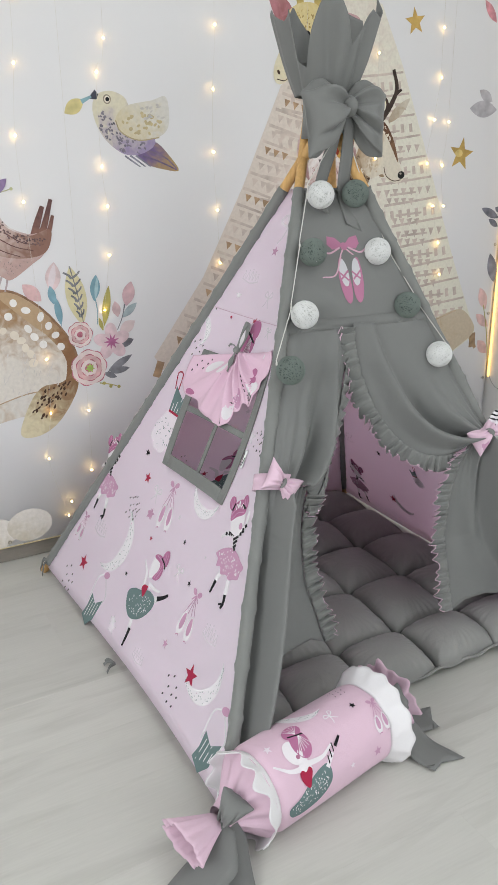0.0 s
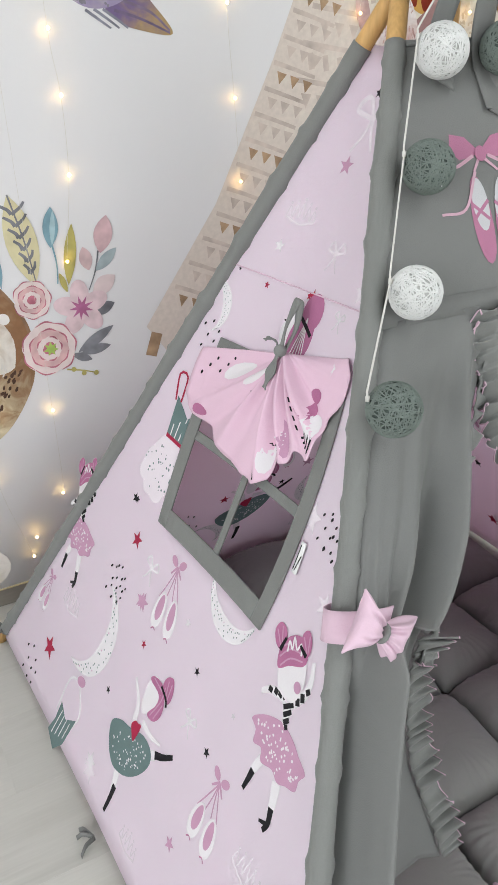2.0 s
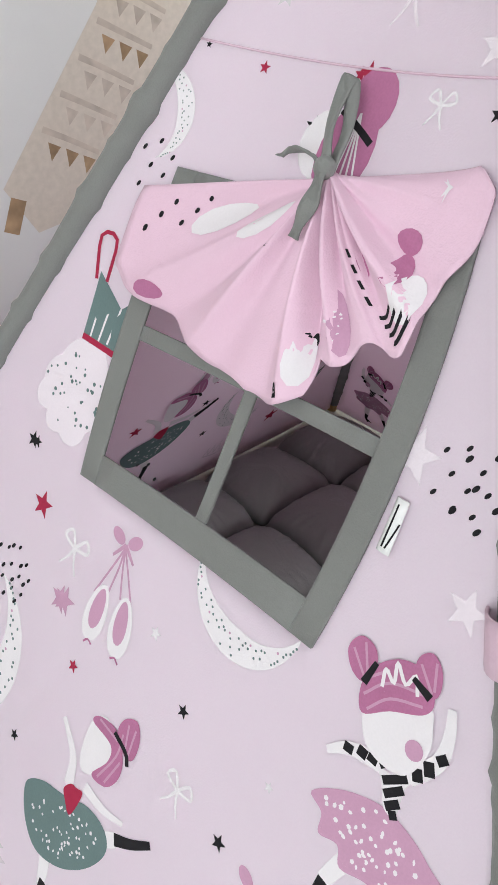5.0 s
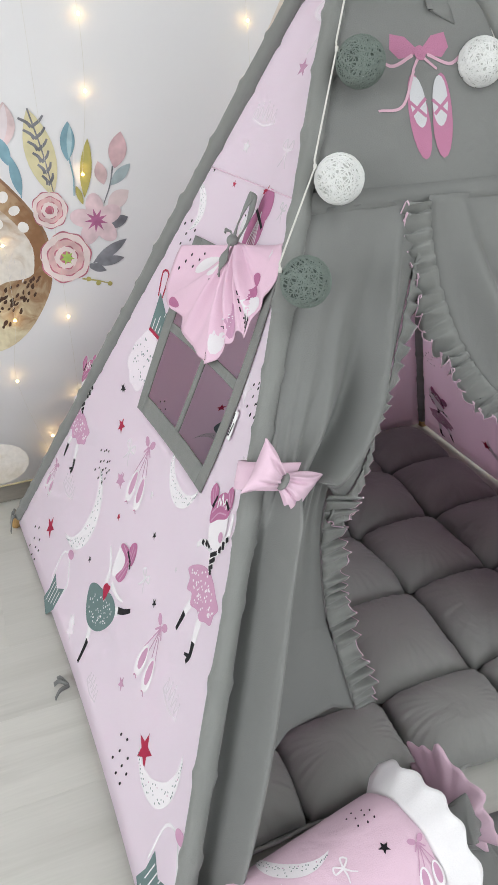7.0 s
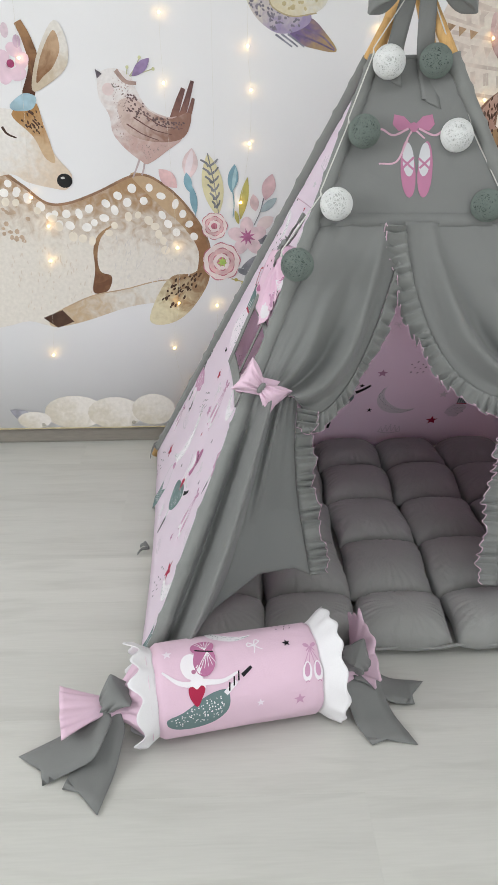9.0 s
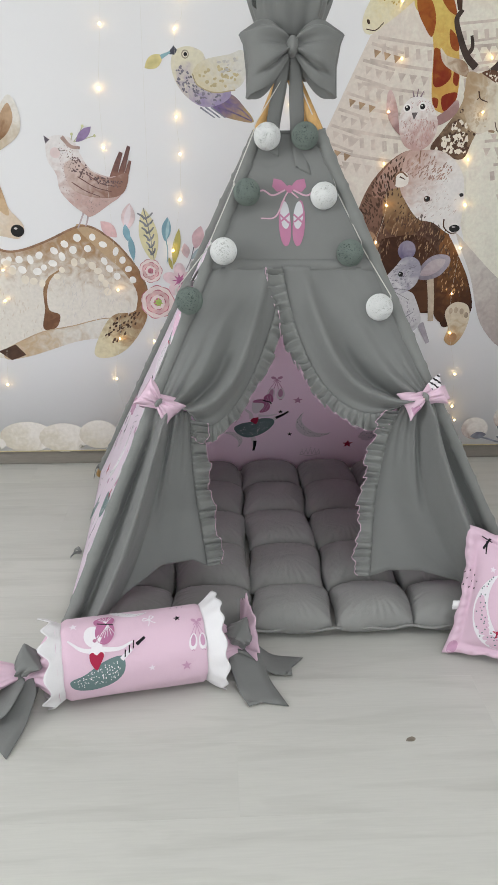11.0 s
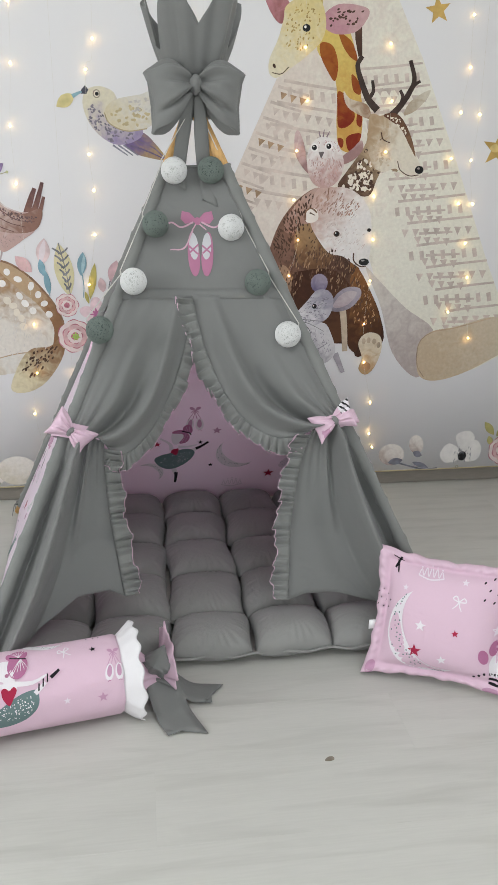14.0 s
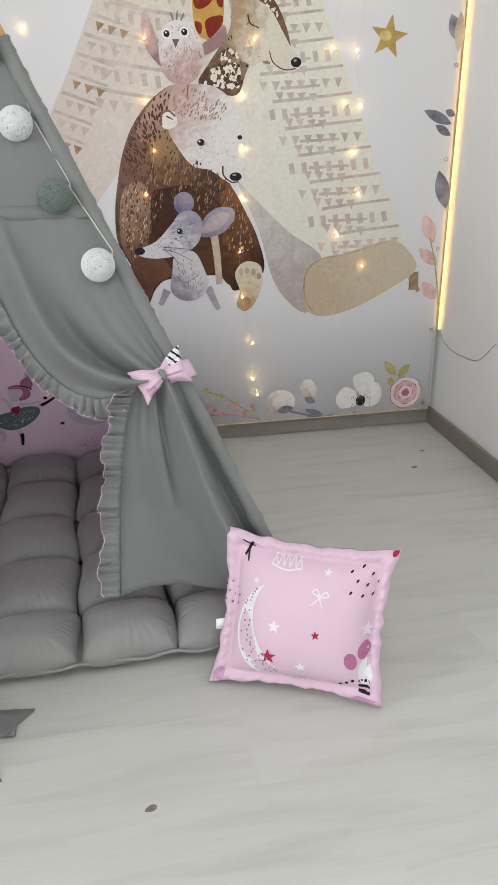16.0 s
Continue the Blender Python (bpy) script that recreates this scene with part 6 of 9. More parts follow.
p.fur([(-0.932, 0.686), (-0.663, 0.738), (-0.659, 0.539), (-0.878, 0.456)], 70, 0.0172, 80, paint(0.6, 0.52, 0.44), 73, 0.00369, 0)
p.fur([(-0.599, 0.713), (-0.375, 0.687), (-0.339, 0.58), (-0.583, 0.553)], 80, 0.0172, 75, paint(0.6, 0.56, 0.53), 74, 0.00369, 0)
p.blob([(-1.007, 1.01), (-0.934, 1.081), (-0.835, 1.079), (-0.789, 1.099), (-0.764, 1.035), (-0.744, 0.957), (-0.698, 0.896), (-0.716, 0.854), (-0.756, 0.857), (-0.832, 0.875), (-0.881, 0.899), (-0.985, 0.889)], wash((0.76, 0.73, 0.7), (0.7, 0.6, 0.5), (-0.87, 0.987), (-0.753, 0.89)))
p.blob([(-0.858, 1.067), (-0.788, 1.101), (-0.767, 1.035), (-0.75, 0.975), (-0.744, 0.931), (-0.773, 0.946), (-0.802, 1.006)], wash((0.46, 0.29, 0.14), (0.62, 0.48, 0.34), (-0.823, 1.07), (-0.76, 0.951)))
p.fur([(-0.848, 1.067), (-0.789, 1.093), (-0.768, 1.023), (-0.792, 1.005)], 30, 0.0135, -60, paint(0.07, 0.035, 0.022), 75, 0.00615, 0)
p.egg(-0.721, 0.879, 0.0234, 0.0209, 0, INK)
p.egg(-0.726, 0.887, 0.00615, 0.00369, 0, paint(0.5, 0.48, 0.47))
p.stroke([(-0.89, 1.032), (-0.877, 1.013), (-0.851, 1.001)], 0.00861, 0.00369, paint(0.07, 0.035, 0.022))
p.stroke([(-0.803, 1.116), (-0.777, 1.194), (-0.79, 1.261), (-0.811, 1.307)], 0.0369, 0.0221, wash((0.16, 0.08, 0.05), (0.42, 0.27, 0.16), (-0.802, 1.151), (-0.809, 1.307)))
p.blob([(-0.789, 1.13), (-0.764, 1.228), (-0.71, 1.31), (-0.678, 1.258), (-0.683, 1.194), (-0.735, 1.149)], wash((0.6, 0.52, 0.42), (0.74, 0.71, 0.67), (-0.763, 1.162), (-0.68, 1.263)))
p.blob([(-0.775, 1.151), (-0.755, 1.221), (-0.714, 1.285), (-0.699, 1.241), (-0.721, 1.194), (-0.751, 1.168)], wash((0.33, 0.2, 0.12), (0.56, 0.42, 0.3), (-0.763, 1.162), (-0.709, 1.274)))
p.blob([(-0.858, 1.093), (-0.815, 1.122), (-0.781, 1.111), (-0.797, 1.079), (-0.848, 1.076)], paint(0.3, 0.42, 0.48))
p.egg(-0.868, 1.218, 0.0246, 0.0185, 0, paint(0.7, 0.52, 0.6))
p.egg(-0.829, 1.235, 0.0246, 0.0185, 150, paint(0.7, 0.52, 0.6))
p.egg(-0.81, 1.207, 0.0246, 0.0185, 240, paint(0.7, 0.52, 0.6))
p.egg(-0.824, 1.173, 0.0246, 0.0185, 200, paint(0.7, 0.52, 0.6))
p.egg(-0.859, 1.168, 0.0246, 0.0185, 60, paint(0.7, 0.52, 0.6))
p.egg(-0.877, 1.194, 0.0246, 0.0185, -25, paint(0.7, 0.52, 0.6))
p.egg(-0.843, 1.2, 0.0111, 0.0111, 0, paint(0.35, 0.06, 0.16))
p.egg(-0.85, 1.285, 0.0111, 0.0197, 0, paint(0.62, 0.5, 0.55))
p.egg(-0.819, 1.257, 0.0111, 0.0172, 0, paint(0.56, 0.4, 0.5))
p.place(0, 0, 1, 0, 60).name = "printed_bouquet"
p.stroke([(-0.342, 0.882), (-0.330, 0.827), (-0.326, 0.772)], 0.0038, 0.00228, paint(0.2, 0.34, 0.4))
p.leaf(-0.332, 0.97, -0.345, 0.88, 0.0475, paint(0.64, 0.5, 0.5))
p.leaf(-0.331, 0.966, -0.352, 0.883, 0.0209, paint(0.68, 0.6, 0.62))
p.leaf(-0.351, 0.9, -0.343, 0.843, 0.0247, paint(0.2, 0.34, 0.4))
p.leaf(-0.336, 0.862, -0.326, 0.777, 0.0228, paint(0.2, 0.34, 0.4))
p.leaf(-0.285, 0.955, -0.257, 0.769, 0.0646, paint(0.64, 0.58, 0.36))
p.stroke([(-0.282, 0.917), (-0.290, 0.927), (-0.307, 0.937)], 0.00855, 0.00513, paint(0.2, 0.2, 0.22))
p.stroke([(-0.282, 0.917), (-0.264, 0.928), (-0.254, 0.939)], 0.0076, 0.00456, paint(0.2, 0.2, 0.22))
p.stroke([(-0.278, 0.893), (-0.285, 0.903), (-0.3, 0.913)], 0.00855, 0.00513, paint(0.2, 0.2, 0.22))
p.stroke([(-0.278, 0.893), (-0.262, 0.904), (-0.253, 0.915)], 0.0076, 0.00456, paint(0.2, 0.2, 0.22))
p.stroke([(-0.275, 0.869), (-0.280, 0.879), (-0.294, 0.889)], 0.00855, 0.00513, paint(0.2, 0.2, 0.22))
p.stroke([(-0.275, 0.869), (-0.260, 0.880), (-0.252, 0.891)], 0.0076, 0.00456, paint(0.2, 0.2, 0.22))
p.stroke([(-0.271, 0.844), (-0.275, 0.855), (-0.287, 0.865)], 0.00855, 0.00513, paint(0.2, 0.2, 0.22))
p.stroke([(-0.271, 0.844), (-0.258, 0.855), (-0.252, 0.867)], 0.0076, 0.00456, paint(0.2, 0.2, 0.22))
p.stroke([(-0.267, 0.82), (-0.270, 0.830), (-0.28, 0.84)], 0.00855, 0.00513, paint(0.2, 0.2, 0.22))
p.stroke([(-0.267, 0.82), (-0.255, 0.831), (-0.251, 0.843)], 0.0076, 0.00456, paint(0.2, 0.2, 0.22))
p.stroke([(-0.264, 0.795), (-0.265, 0.805), (-0.274, 0.816)], 0.00855, 0.00513, paint(0.2, 0.2, 0.22))
p.stroke([(-0.264, 0.795), (-0.253, 0.807), (-0.25, 0.819)], 0.0076, 0.00456, paint(0.2, 0.2, 0.22))
p.stroke([(-0.285, 0.955), (-0.265, 0.859), (-0.253, 0.763)], 0.0038, 0.00228, paint(0.2, 0.2, 0.22))
p.leaf(-0.203, 0.923, -0.214, 0.842, 0.0323, paint(0.2, 0.34, 0.4))
p.leaf(-0.199, 0.916, -0.21, 0.847, 0.0114, paint(0.36, 0.5, 0.54))
p.stroke([(-0.21, 0.847), (-0.206, 0.806), (-0.21, 0.766)], 0.0038, 0.00228, paint(0.2, 0.34, 0.4))
p.leaf(-0.164, 0.885, -0.187, 0.76, 0.0266, paint(0.42, 0.37, 0.12))
p.leaf(-0.203, 0.787, -0.192, 0.745, 0.0133, paint(0.42, 0.37, 0.12))
p.stroke([(-0.114, 0.823), (-0.125, 0.782), (-0.144, 0.742)], 0.0038, 0.00228, paint(0.2, 0.2, 0.22))
p.leaf(-0.088, 0.894, -0.11, 0.817, 0.0418, paint(0.56, 0.38, 0.4))
p.leaf(-0.147, 0.835, -0.139, 0.784, 0.0285, paint(0.6, 0.44, 0.45))
p.leaf(-0.073, 0.824, -0.124, 0.781, 0.0247, paint(0.34, 0.4, 0.42))
p.leaf(-0.434, 0.91, -0.381, 0.856, 0.0418, paint(0.64, 0.42, 0.42))
p.leaf(-0.083, 0.766, -0.137, 0.732, 0.038, paint(0.66, 0.54, 0.54))
p.leaf(-0.091, 0.706, -0.146, 0.69, 0.0285, paint(0.2, 0.2, 0.22))
p.leaf(-0.1, 0.655, -0.186, 0.608, 0.0247, paint(0.2, 0.2, 0.22))
p.leaf(-0.111, 0.612, -0.18, 0.605, 0.0228, paint(0.2, 0.2, 0.22))
p.leaf(-0.157, 0.586, -0.2, 0.606, 0.019, paint(0.2, 0.2, 0.22))
p.stroke([(-0.217, 0.574), (-0.180, 0.564), (-0.152, 0.553)], 0.0038, 0.00228, paint(0.42, 0.37, 0.12))
p.egg(-0.152, 0.553, 0.0057, 0.0057, 0, paint(0.42, 0.37, 0.12))
p.egg(-0.18, 0.558, 0.0057, 0.0057, 0, paint(0.42, 0.37, 0.12))
p.egg(-0.202, 0.571, 0.0057, 0.0057, 0, paint(0.42, 0.37, 0.12))
p.egg(-0.137, 0.716, 0.0323, 0.0209, 20, paint(0.66, 0.5, 0.53))
p.egg(-0.167, 0.736, 0.0323, 0.0209, 92, paint(0.66, 0.5, 0.53))
p.egg(-0.195, 0.714, 0.0323, 0.0209, 164, paint(0.66, 0.5, 0.53))
p.egg(-0.183, 0.681, 0.0323, 0.0209, 236, paint(0.66, 0.5, 0.53))
p.egg(-0.147, 0.682, 0.0323, 0.0209, 308, paint(0.66, 0.5, 0.53))
p.star(-0.166, 0.706, 0.0285, 10, paint(0.38, 0.12, 0.24), True, 9, 0.4)
p.rose(-0.269, 0.74, 0.0418, ROSE_PALE, ROSE_MID, ROSE_DEEP, 5)
p.rose(-0.248, 0.629, 0.0608, ROSE_PALE, ROSE_MID, ROSE_DEEP, 6)
p.star(-0.245, 0.628, 0.0171, 0, paint(0.36, 0.5, 0.12), True, 7, 0.5)
p.place(0, 0, 1, 0, 0).name = "printed_stone"
p.egg(-0.763, 0.119, 0.1037, 0.06087, 0, wash((0.66, 0.61, 0.53), (0.78, 0.74, 0.7), (-0.804, 0.058), (-0.732, 0.149)), 0)
p.place(0, 0, 1, 0, 9).name = "printed_stone"
p.egg(-0.625, 0.114, 0.09468, 0.05861, 0, wash((0.66, 0.61, 0.53), (0.78, 0.74, 0.7), (-0.663, 0.055), (-0.597, 0.143)), 0)
p.place(0, 0, 1, 0, 18).name = "printed_stone"
p.egg(-0.492, 0.125, 0.07484, 0.05723, 0, wash((0.66, 0.61, 0.53), (0.78, 0.74, 0.7), (-0.522, 0.068), (-0.470, 0.154)), 0)
p.place(0, 0, 1, 0, 27).name = "printed_stone"
p.egg(-0.904, 0.092, 0.05745, 0.03094, 0, wash((0.66, 0.61, 0.53), (0.78, 0.74, 0.7), (-0.927, 0.061), (-0.887, 0.107)), 0)
p.place(0, 0, 1, 0, 0).name = "printed_feather"
p.leaf(-0.984, 0.131, -0.872, 0.069, 0.04752, paint(0.3, 0.29, 0.32))
p.place(0, 0, 1, 0, 0).name = "printed_wigwam"
p.poly([(0.795, 1.754), (0.874, 1.756), (0.98, 1.562), (1.123, 1.248), (1.281, 0.882), (1.439, 0.557), (1.273, 0.471), (1.14, 0.431), (1.025, 0.479), (0.906, 0.664), (0.809, 0.947), (0.756, 1.317)], wash((0.72, 0.655, 0.6), (0.79, 0.77, 0.69), (0.4, 1.0), (1.0, 0.9)))
p.poly([(0.485, 1.511), (0.559, 1.683), (0.632, 1.749), (0.78, 1.753), (0.798, 1.246), (0.723, 1.081), (0.464, 0.951), (0.332, 1.082)], wash((0.72, 0.655, 0.6), (0.79, 0.77, 0.69), (0.4, 1.0), (1.0, 0.9)))
p.poly([(0.332, 1.092), (0.484, 0.988), (0.464, 0.893), (0.364, 0.914)], wash((0.72, 0.655, 0.6), (0.79, 0.77, 0.69), (0.4, 1.0), (1.0, 0.9)))
p.poly([(0.474, 1.491), (0.522, 1.458), (0.527, 1.002), (0.205, 0.593), (0.031, 0.559), (-0.021, 0.637), (0.171, 0.89), (0.326, 1.176)], wash((0.72, 0.655, 0.6), (0.79, 0.77, 0.69), (0.4, 1.0), (1.0, 0.9)))
p.stroke([(0.003, 0.618), (-0.017, 0.566)], 0.02739, 0.02739, paint(0.37, 0.245, 0.15))
p.poly([(0.694, 1.754), (0.829, 1.831), (0.914, 1.614), (0.952, 1.415), (1.103, 1.016), (0.982, 0.98), (0.811, 1.225)], wash((0.72, 0.655, 0.6), (0.79, 0.77, 0.69), (0.4, 1.0), (1.0, 0.9)))
p.stroke([(1.424, 0.564), (1.426, 0.503)], 0.03164, 0.03616, paint(0.37, 0.245, 0.15))
p.stroke([(0.699, 1.52), (0.852, 1.533), (0.98, 1.549)], 0.009, 0.0072, paint(0.54, 0.455, 0.4), up=False)
p.stroke([(0.962, 1.518), (0.968, 1.491)], 0.01481, 0.01481, paint(0.54, 0.455, 0.4), up=False)
p.stroke([(0.925, 1.515), (0.93, 1.488)], 0.01482, 0.01482, paint(0.54, 0.455, 0.4), up=False)
p.stroke([(0.888, 1.513), (0.893, 1.485)], 0.01481, 0.01481, paint(0.54, 0.455, 0.4), up=False)
p.stroke([(0.851, 1.51), (0.856, 1.483)], 0.01481, 0.01481, paint(0.54, 0.455, 0.4), up=False)
p.stroke([(0.815, 1.507), (0.82, 1.48)], 0.0144, 0.0144, paint(0.54, 0.455, 0.4), up=False)
p.stroke([(0.778, 1.504), (0.783, 1.477)], 0.01442, 0.01442, paint(0.54, 0.455, 0.4), up=False)
p.stroke([(0.742, 1.502), (0.746, 1.475)], 0.0144, 0.0144, paint(0.54, 0.455, 0.4), up=False)
p.stroke([(0.734, 1.453), (0.881, 1.465), (1.011, 1.481)], 0.009257, 0.007406, paint(0.54, 0.455, 0.4), up=False)
p.poly([(0.985, 1.45), (1.011, 1.45), (0.998, 1.424)], paint(0.54, 0.455, 0.4), False)
p.poly([(0.947, 1.447), (0.973, 1.447), (0.961, 1.421)], paint(0.54, 0.455, 0.4), False)
p.poly([(0.91, 1.444), (0.936, 1.445), (0.923, 1.419)], paint(0.54, 0.455, 0.4), False)
p.poly([(0.873, 1.442), (0.898, 1.442), (0.886, 1.416)], paint(0.54, 0.455, 0.4), False)
p.poly([(0.836, 1.439), (0.861, 1.44), (0.849, 1.413)], paint(0.54, 0.455, 0.4), False)
p.poly([(0.799, 1.437), (0.824, 1.437), (0.811, 1.411)], paint(0.54, 0.455, 0.4), False)
p.poly([(0.762, 1.434), (0.787, 1.434), (0.774, 1.408)], paint(0.54, 0.455, 0.4), False)
p.stroke([(0.77, 1.384), (0.911, 1.396), (1.042, 1.412)], 0.009257, 0.007406, paint(0.54, 0.455, 0.4), up=False)
p.stroke([(1.024, 1.38), (1.03, 1.352)], 0.01481, 0.01481, paint(0.54, 0.455, 0.4), up=False)
p.stroke([(0.986, 1.378), (0.992, 1.349)], 0.01521, 0.01521, paint(0.54, 0.455, 0.4), up=False)
p.stroke([(0.948, 1.375), (0.954, 1.347)], 0.01521, 0.01521, paint(0.54, 0.455, 0.4), up=False)
p.stroke([(0.911, 1.373), (0.916, 1.344)], 0.0148, 0.0148, paint(0.54, 0.455, 0.4), up=False)
p.stroke([(0.873, 1.37), (0.878, 1.342)], 0.01521, 0.01521, paint(0.54, 0.455, 0.4), up=False)
p.stroke([(0.836, 1.368), (0.841, 1.339)], 0.0148, 0.0148, paint(0.54, 0.455, 0.4), up=False)
p.stroke([(0.798, 1.365), (0.803, 1.337)], 0.01521, 0.01521, paint(0.54, 0.455, 0.4), up=False)
p.stroke([(0.807, 1.314), (0.942, 1.326), (1.074, 1.342)], 0.009257, 0.007406, paint(0.54, 0.455, 0.4), up=False)
p.poly([(1.048, 1.309), (1.074, 1.309), (1.062, 1.282)], paint(0.54, 0.455, 0.4), False)
p.poly([(1.009, 1.307), (1.036, 1.307), (1.023, 1.28)], paint(0.54, 0.455, 0.4), False)
p.poly([(0.971, 1.304), (0.997, 1.304), (0.985, 1.277)], paint(0.54, 0.455, 0.4), False)
p.poly([(0.933, 1.302), (0.959, 1.302), (0.947, 1.275)], paint(0.54, 0.455, 0.4), False)
p.poly([(0.895, 1.299), (0.921, 1.3), (0.908, 1.272)], paint(0.54, 0.455, 0.4), False)
p.poly([(0.857, 1.297), (0.883, 1.297), (0.87, 1.27)], paint(0.54, 0.455, 0.4), False)
p.poly([(0.82, 1.294), (0.845, 1.295), (0.833, 1.268)], paint(0.54, 0.455, 0.4), False)
p.stroke([(0.844, 1.243), (0.973, 1.254), (1.106, 1.27)], 0.009507, 0.007606, paint(0.54, 0.455, 0.4), up=False)
p.stroke([(1.088, 1.237), (1.095, 1.207)], 0.01604, 0.01604, paint(0.54, 0.455, 0.4), up=False)
p.stroke([(1.05, 1.234), (1.056, 1.205)], 0.01521, 0.01521, paint(0.54, 0.455, 0.4), up=False)
p.stroke([(1.011, 1.232), (1.017, 1.203)], 0.01521, 0.01521, paint(0.54, 0.455, 0.4), up=False)
p.stroke([(0.972, 1.23), (0.978, 1.2)], 0.01601, 0.01601, paint(0.54, 0.455, 0.4), up=False)
p.stroke([(0.934, 1.227), (0.939, 1.198)], 0.01521, 0.01521, paint(0.54, 0.455, 0.4), up=False)
p.stroke([(0.896, 1.225), (0.901, 1.196)], 0.0152, 0.0152, paint(0.54, 0.455, 0.4), up=False)
p.stroke([(0.857, 1.223), (0.863, 1.193)], 0.01561, 0.01561, paint(0.54, 0.455, 0.4), up=False)
p.stroke([(0.883, 1.17), (1.005, 1.181), (1.14, 1.196)], 0.009757, 0.007805, paint(0.54, 0.455, 0.4), up=False)
p.poly([(1.113, 1.163), (1.14, 1.163), (1.128, 1.134)], paint(0.54, 0.455, 0.4), False)
p.poly([(1.074, 1.16), (1.101, 1.16), (1.088, 1.132)], paint(0.54, 0.455, 0.4), False)
p.poly([(1.035, 1.158), (1.062, 1.158), (1.049, 1.13)], paint(0.54, 0.455, 0.4), False)
p.poly([(0.996, 1.156), (1.023, 1.156), (1.01, 1.128)], paint(0.54, 0.455, 0.4), False)
p.poly([(0.957, 1.154), (0.984, 1.154), (0.971, 1.126)], paint(0.54, 0.455, 0.4), False)
p.poly([(0.918, 1.151), (0.945, 1.151), (0.932, 1.123)], paint(0.54, 0.455, 0.4), False)
p.poly([(0.88, 1.149), (0.906, 1.149), (0.893, 1.121)], paint(0.54, 0.455, 0.4), False)
p.stroke([(0.922, 1.095), (1.037, 1.106), (1.174, 1.121)], 0.01001, 0.008005, paint(0.54, 0.455, 0.4), up=False)
p.stroke([(1.156, 1.087), (1.162, 1.056)], 0.01601, 0.01601, paint(0.54, 0.455, 0.4), up=False)
p.stroke([(1.116, 1.085), (1.122, 1.054)], 0.01601, 0.01601, paint(0.54, 0.455, 0.4), up=False)
p.stroke([(1.076, 1.083), (1.082, 1.052)], 0.01601, 0.01601, paint(0.54, 0.455, 0.4), up=False)
p.stroke([(1.037, 1.08), (1.043, 1.05)], 0.01561, 0.01561, paint(0.54, 0.455, 0.4), up=False)
p.stroke([(0.997, 1.078), (1.003, 1.048)], 0.01601, 0.01601, paint(0.54, 0.455, 0.4), up=False)
p.stroke([(0.958, 1.076), (0.964, 1.046)], 0.01601, 0.01601, paint(0.54, 0.455, 0.4), up=False)
p.stroke([(0.919, 1.074), (0.925, 1.044)], 0.01601, 0.01601, paint(0.54, 0.455, 0.4), up=False)
p.stroke([(0.962, 1.019), (1.07, 1.03), (1.209, 1.044)], 0.01001, 0.008005, paint(0.54, 0.455, 0.4), up=False)
p.poly([(1.182, 1.01), (1.21, 1.009), (1.197, 0.98)], paint(0.54, 0.455, 0.4), False)
p.poly([(1.141, 1.008), (1.169, 1.007), (1.157, 0.978)], paint(0.54, 0.455, 0.4), False)
p.poly([(1.101, 1.006), (1.129, 1.005), (1.116, 0.976)], paint(0.54, 0.455, 0.4), False)
p.poly([(1.061, 1.004), (1.089, 1.003), (1.076, 0.974)], paint(0.54, 0.455, 0.4), False)
p.poly([(1.022, 1.002), (1.049, 1.001), (1.036, 0.972)], paint(0.54, 0.455, 0.4), False)
p.poly([(0.982, 1.0), (1.009, 0.999), (0.996, 0.97)], paint(0.54, 0.455, 0.4), False)
p.poly([(0.942, 0.998), (0.969, 0.997), (0.956, 0.968)], paint(0.54, 0.455, 0.4), False)
p.stroke([(1.003, 0.941), (1.104, 0.952), (1.244, 0.966)], 0.01026, 0.008205, paint(0.54, 0.455, 0.4), up=False)
p.stroke([(1.226, 0.931), (1.233, 0.899)], 0.01642, 0.01642, paint(0.54, 0.455, 0.4), up=False)
p.stroke([(1.185, 0.929), (1.192, 0.897)], 0.01685, 0.01685, paint(0.54, 0.455, 0.4), up=False)
p.stroke([(1.144, 0.927), (1.151, 0.895)], 0.01685, 0.01685, paint(0.54, 0.455, 0.4), up=False)
p.stroke([(1.104, 0.925), (1.11, 0.893)], 0.01641, 0.01641, paint(0.54, 0.455, 0.4), up=False)
p.stroke([(1.063, 0.923), (1.07, 0.891)], 0.01684, 0.01684, paint(0.54, 0.455, 0.4), up=False)
p.stroke([(1.023, 0.921), (1.029, 0.889)], 0.01641, 0.01641, paint(0.54, 0.455, 0.4), up=False)
p.stroke([(0.983, 0.919), (0.989, 0.887)], 0.01641, 0.01641, paint(0.54, 0.455, 0.4), up=False)
p.stroke([(1.045, 0.861), (1.139, 0.872), (1.281, 0.886)], 0.01026, 0.008205, paint(0.54, 0.455, 0.4), up=False)
p.poly([(1.253, 0.85), (1.282, 0.849), (1.269, 0.819)], paint(0.54, 0.455, 0.4), False)
p.poly([(1.212, 0.848), (1.24, 0.848), (1.228, 0.817)], paint(0.54, 0.455, 0.4), False)
p.poly([(1.171, 0.846), (1.199, 0.846), (1.186, 0.816)], paint(0.54, 0.455, 0.4), False)
p.poly([(1.13, 0.845), (1.158, 0.844), (1.145, 0.814)], paint(0.54, 0.455, 0.4), False)
p.poly([(1.089, 0.843), (1.117, 0.842), (1.104, 0.812)], paint(0.54, 0.455, 0.4), False)
p.poly([(1.048, 0.841), (1.076, 0.841), (1.063, 0.81)], paint(0.54, 0.455, 0.4), False)
p.poly([(1.008, 0.839), (1.036, 0.839), (1.022, 0.809)], paint(0.54, 0.455, 0.4), False)
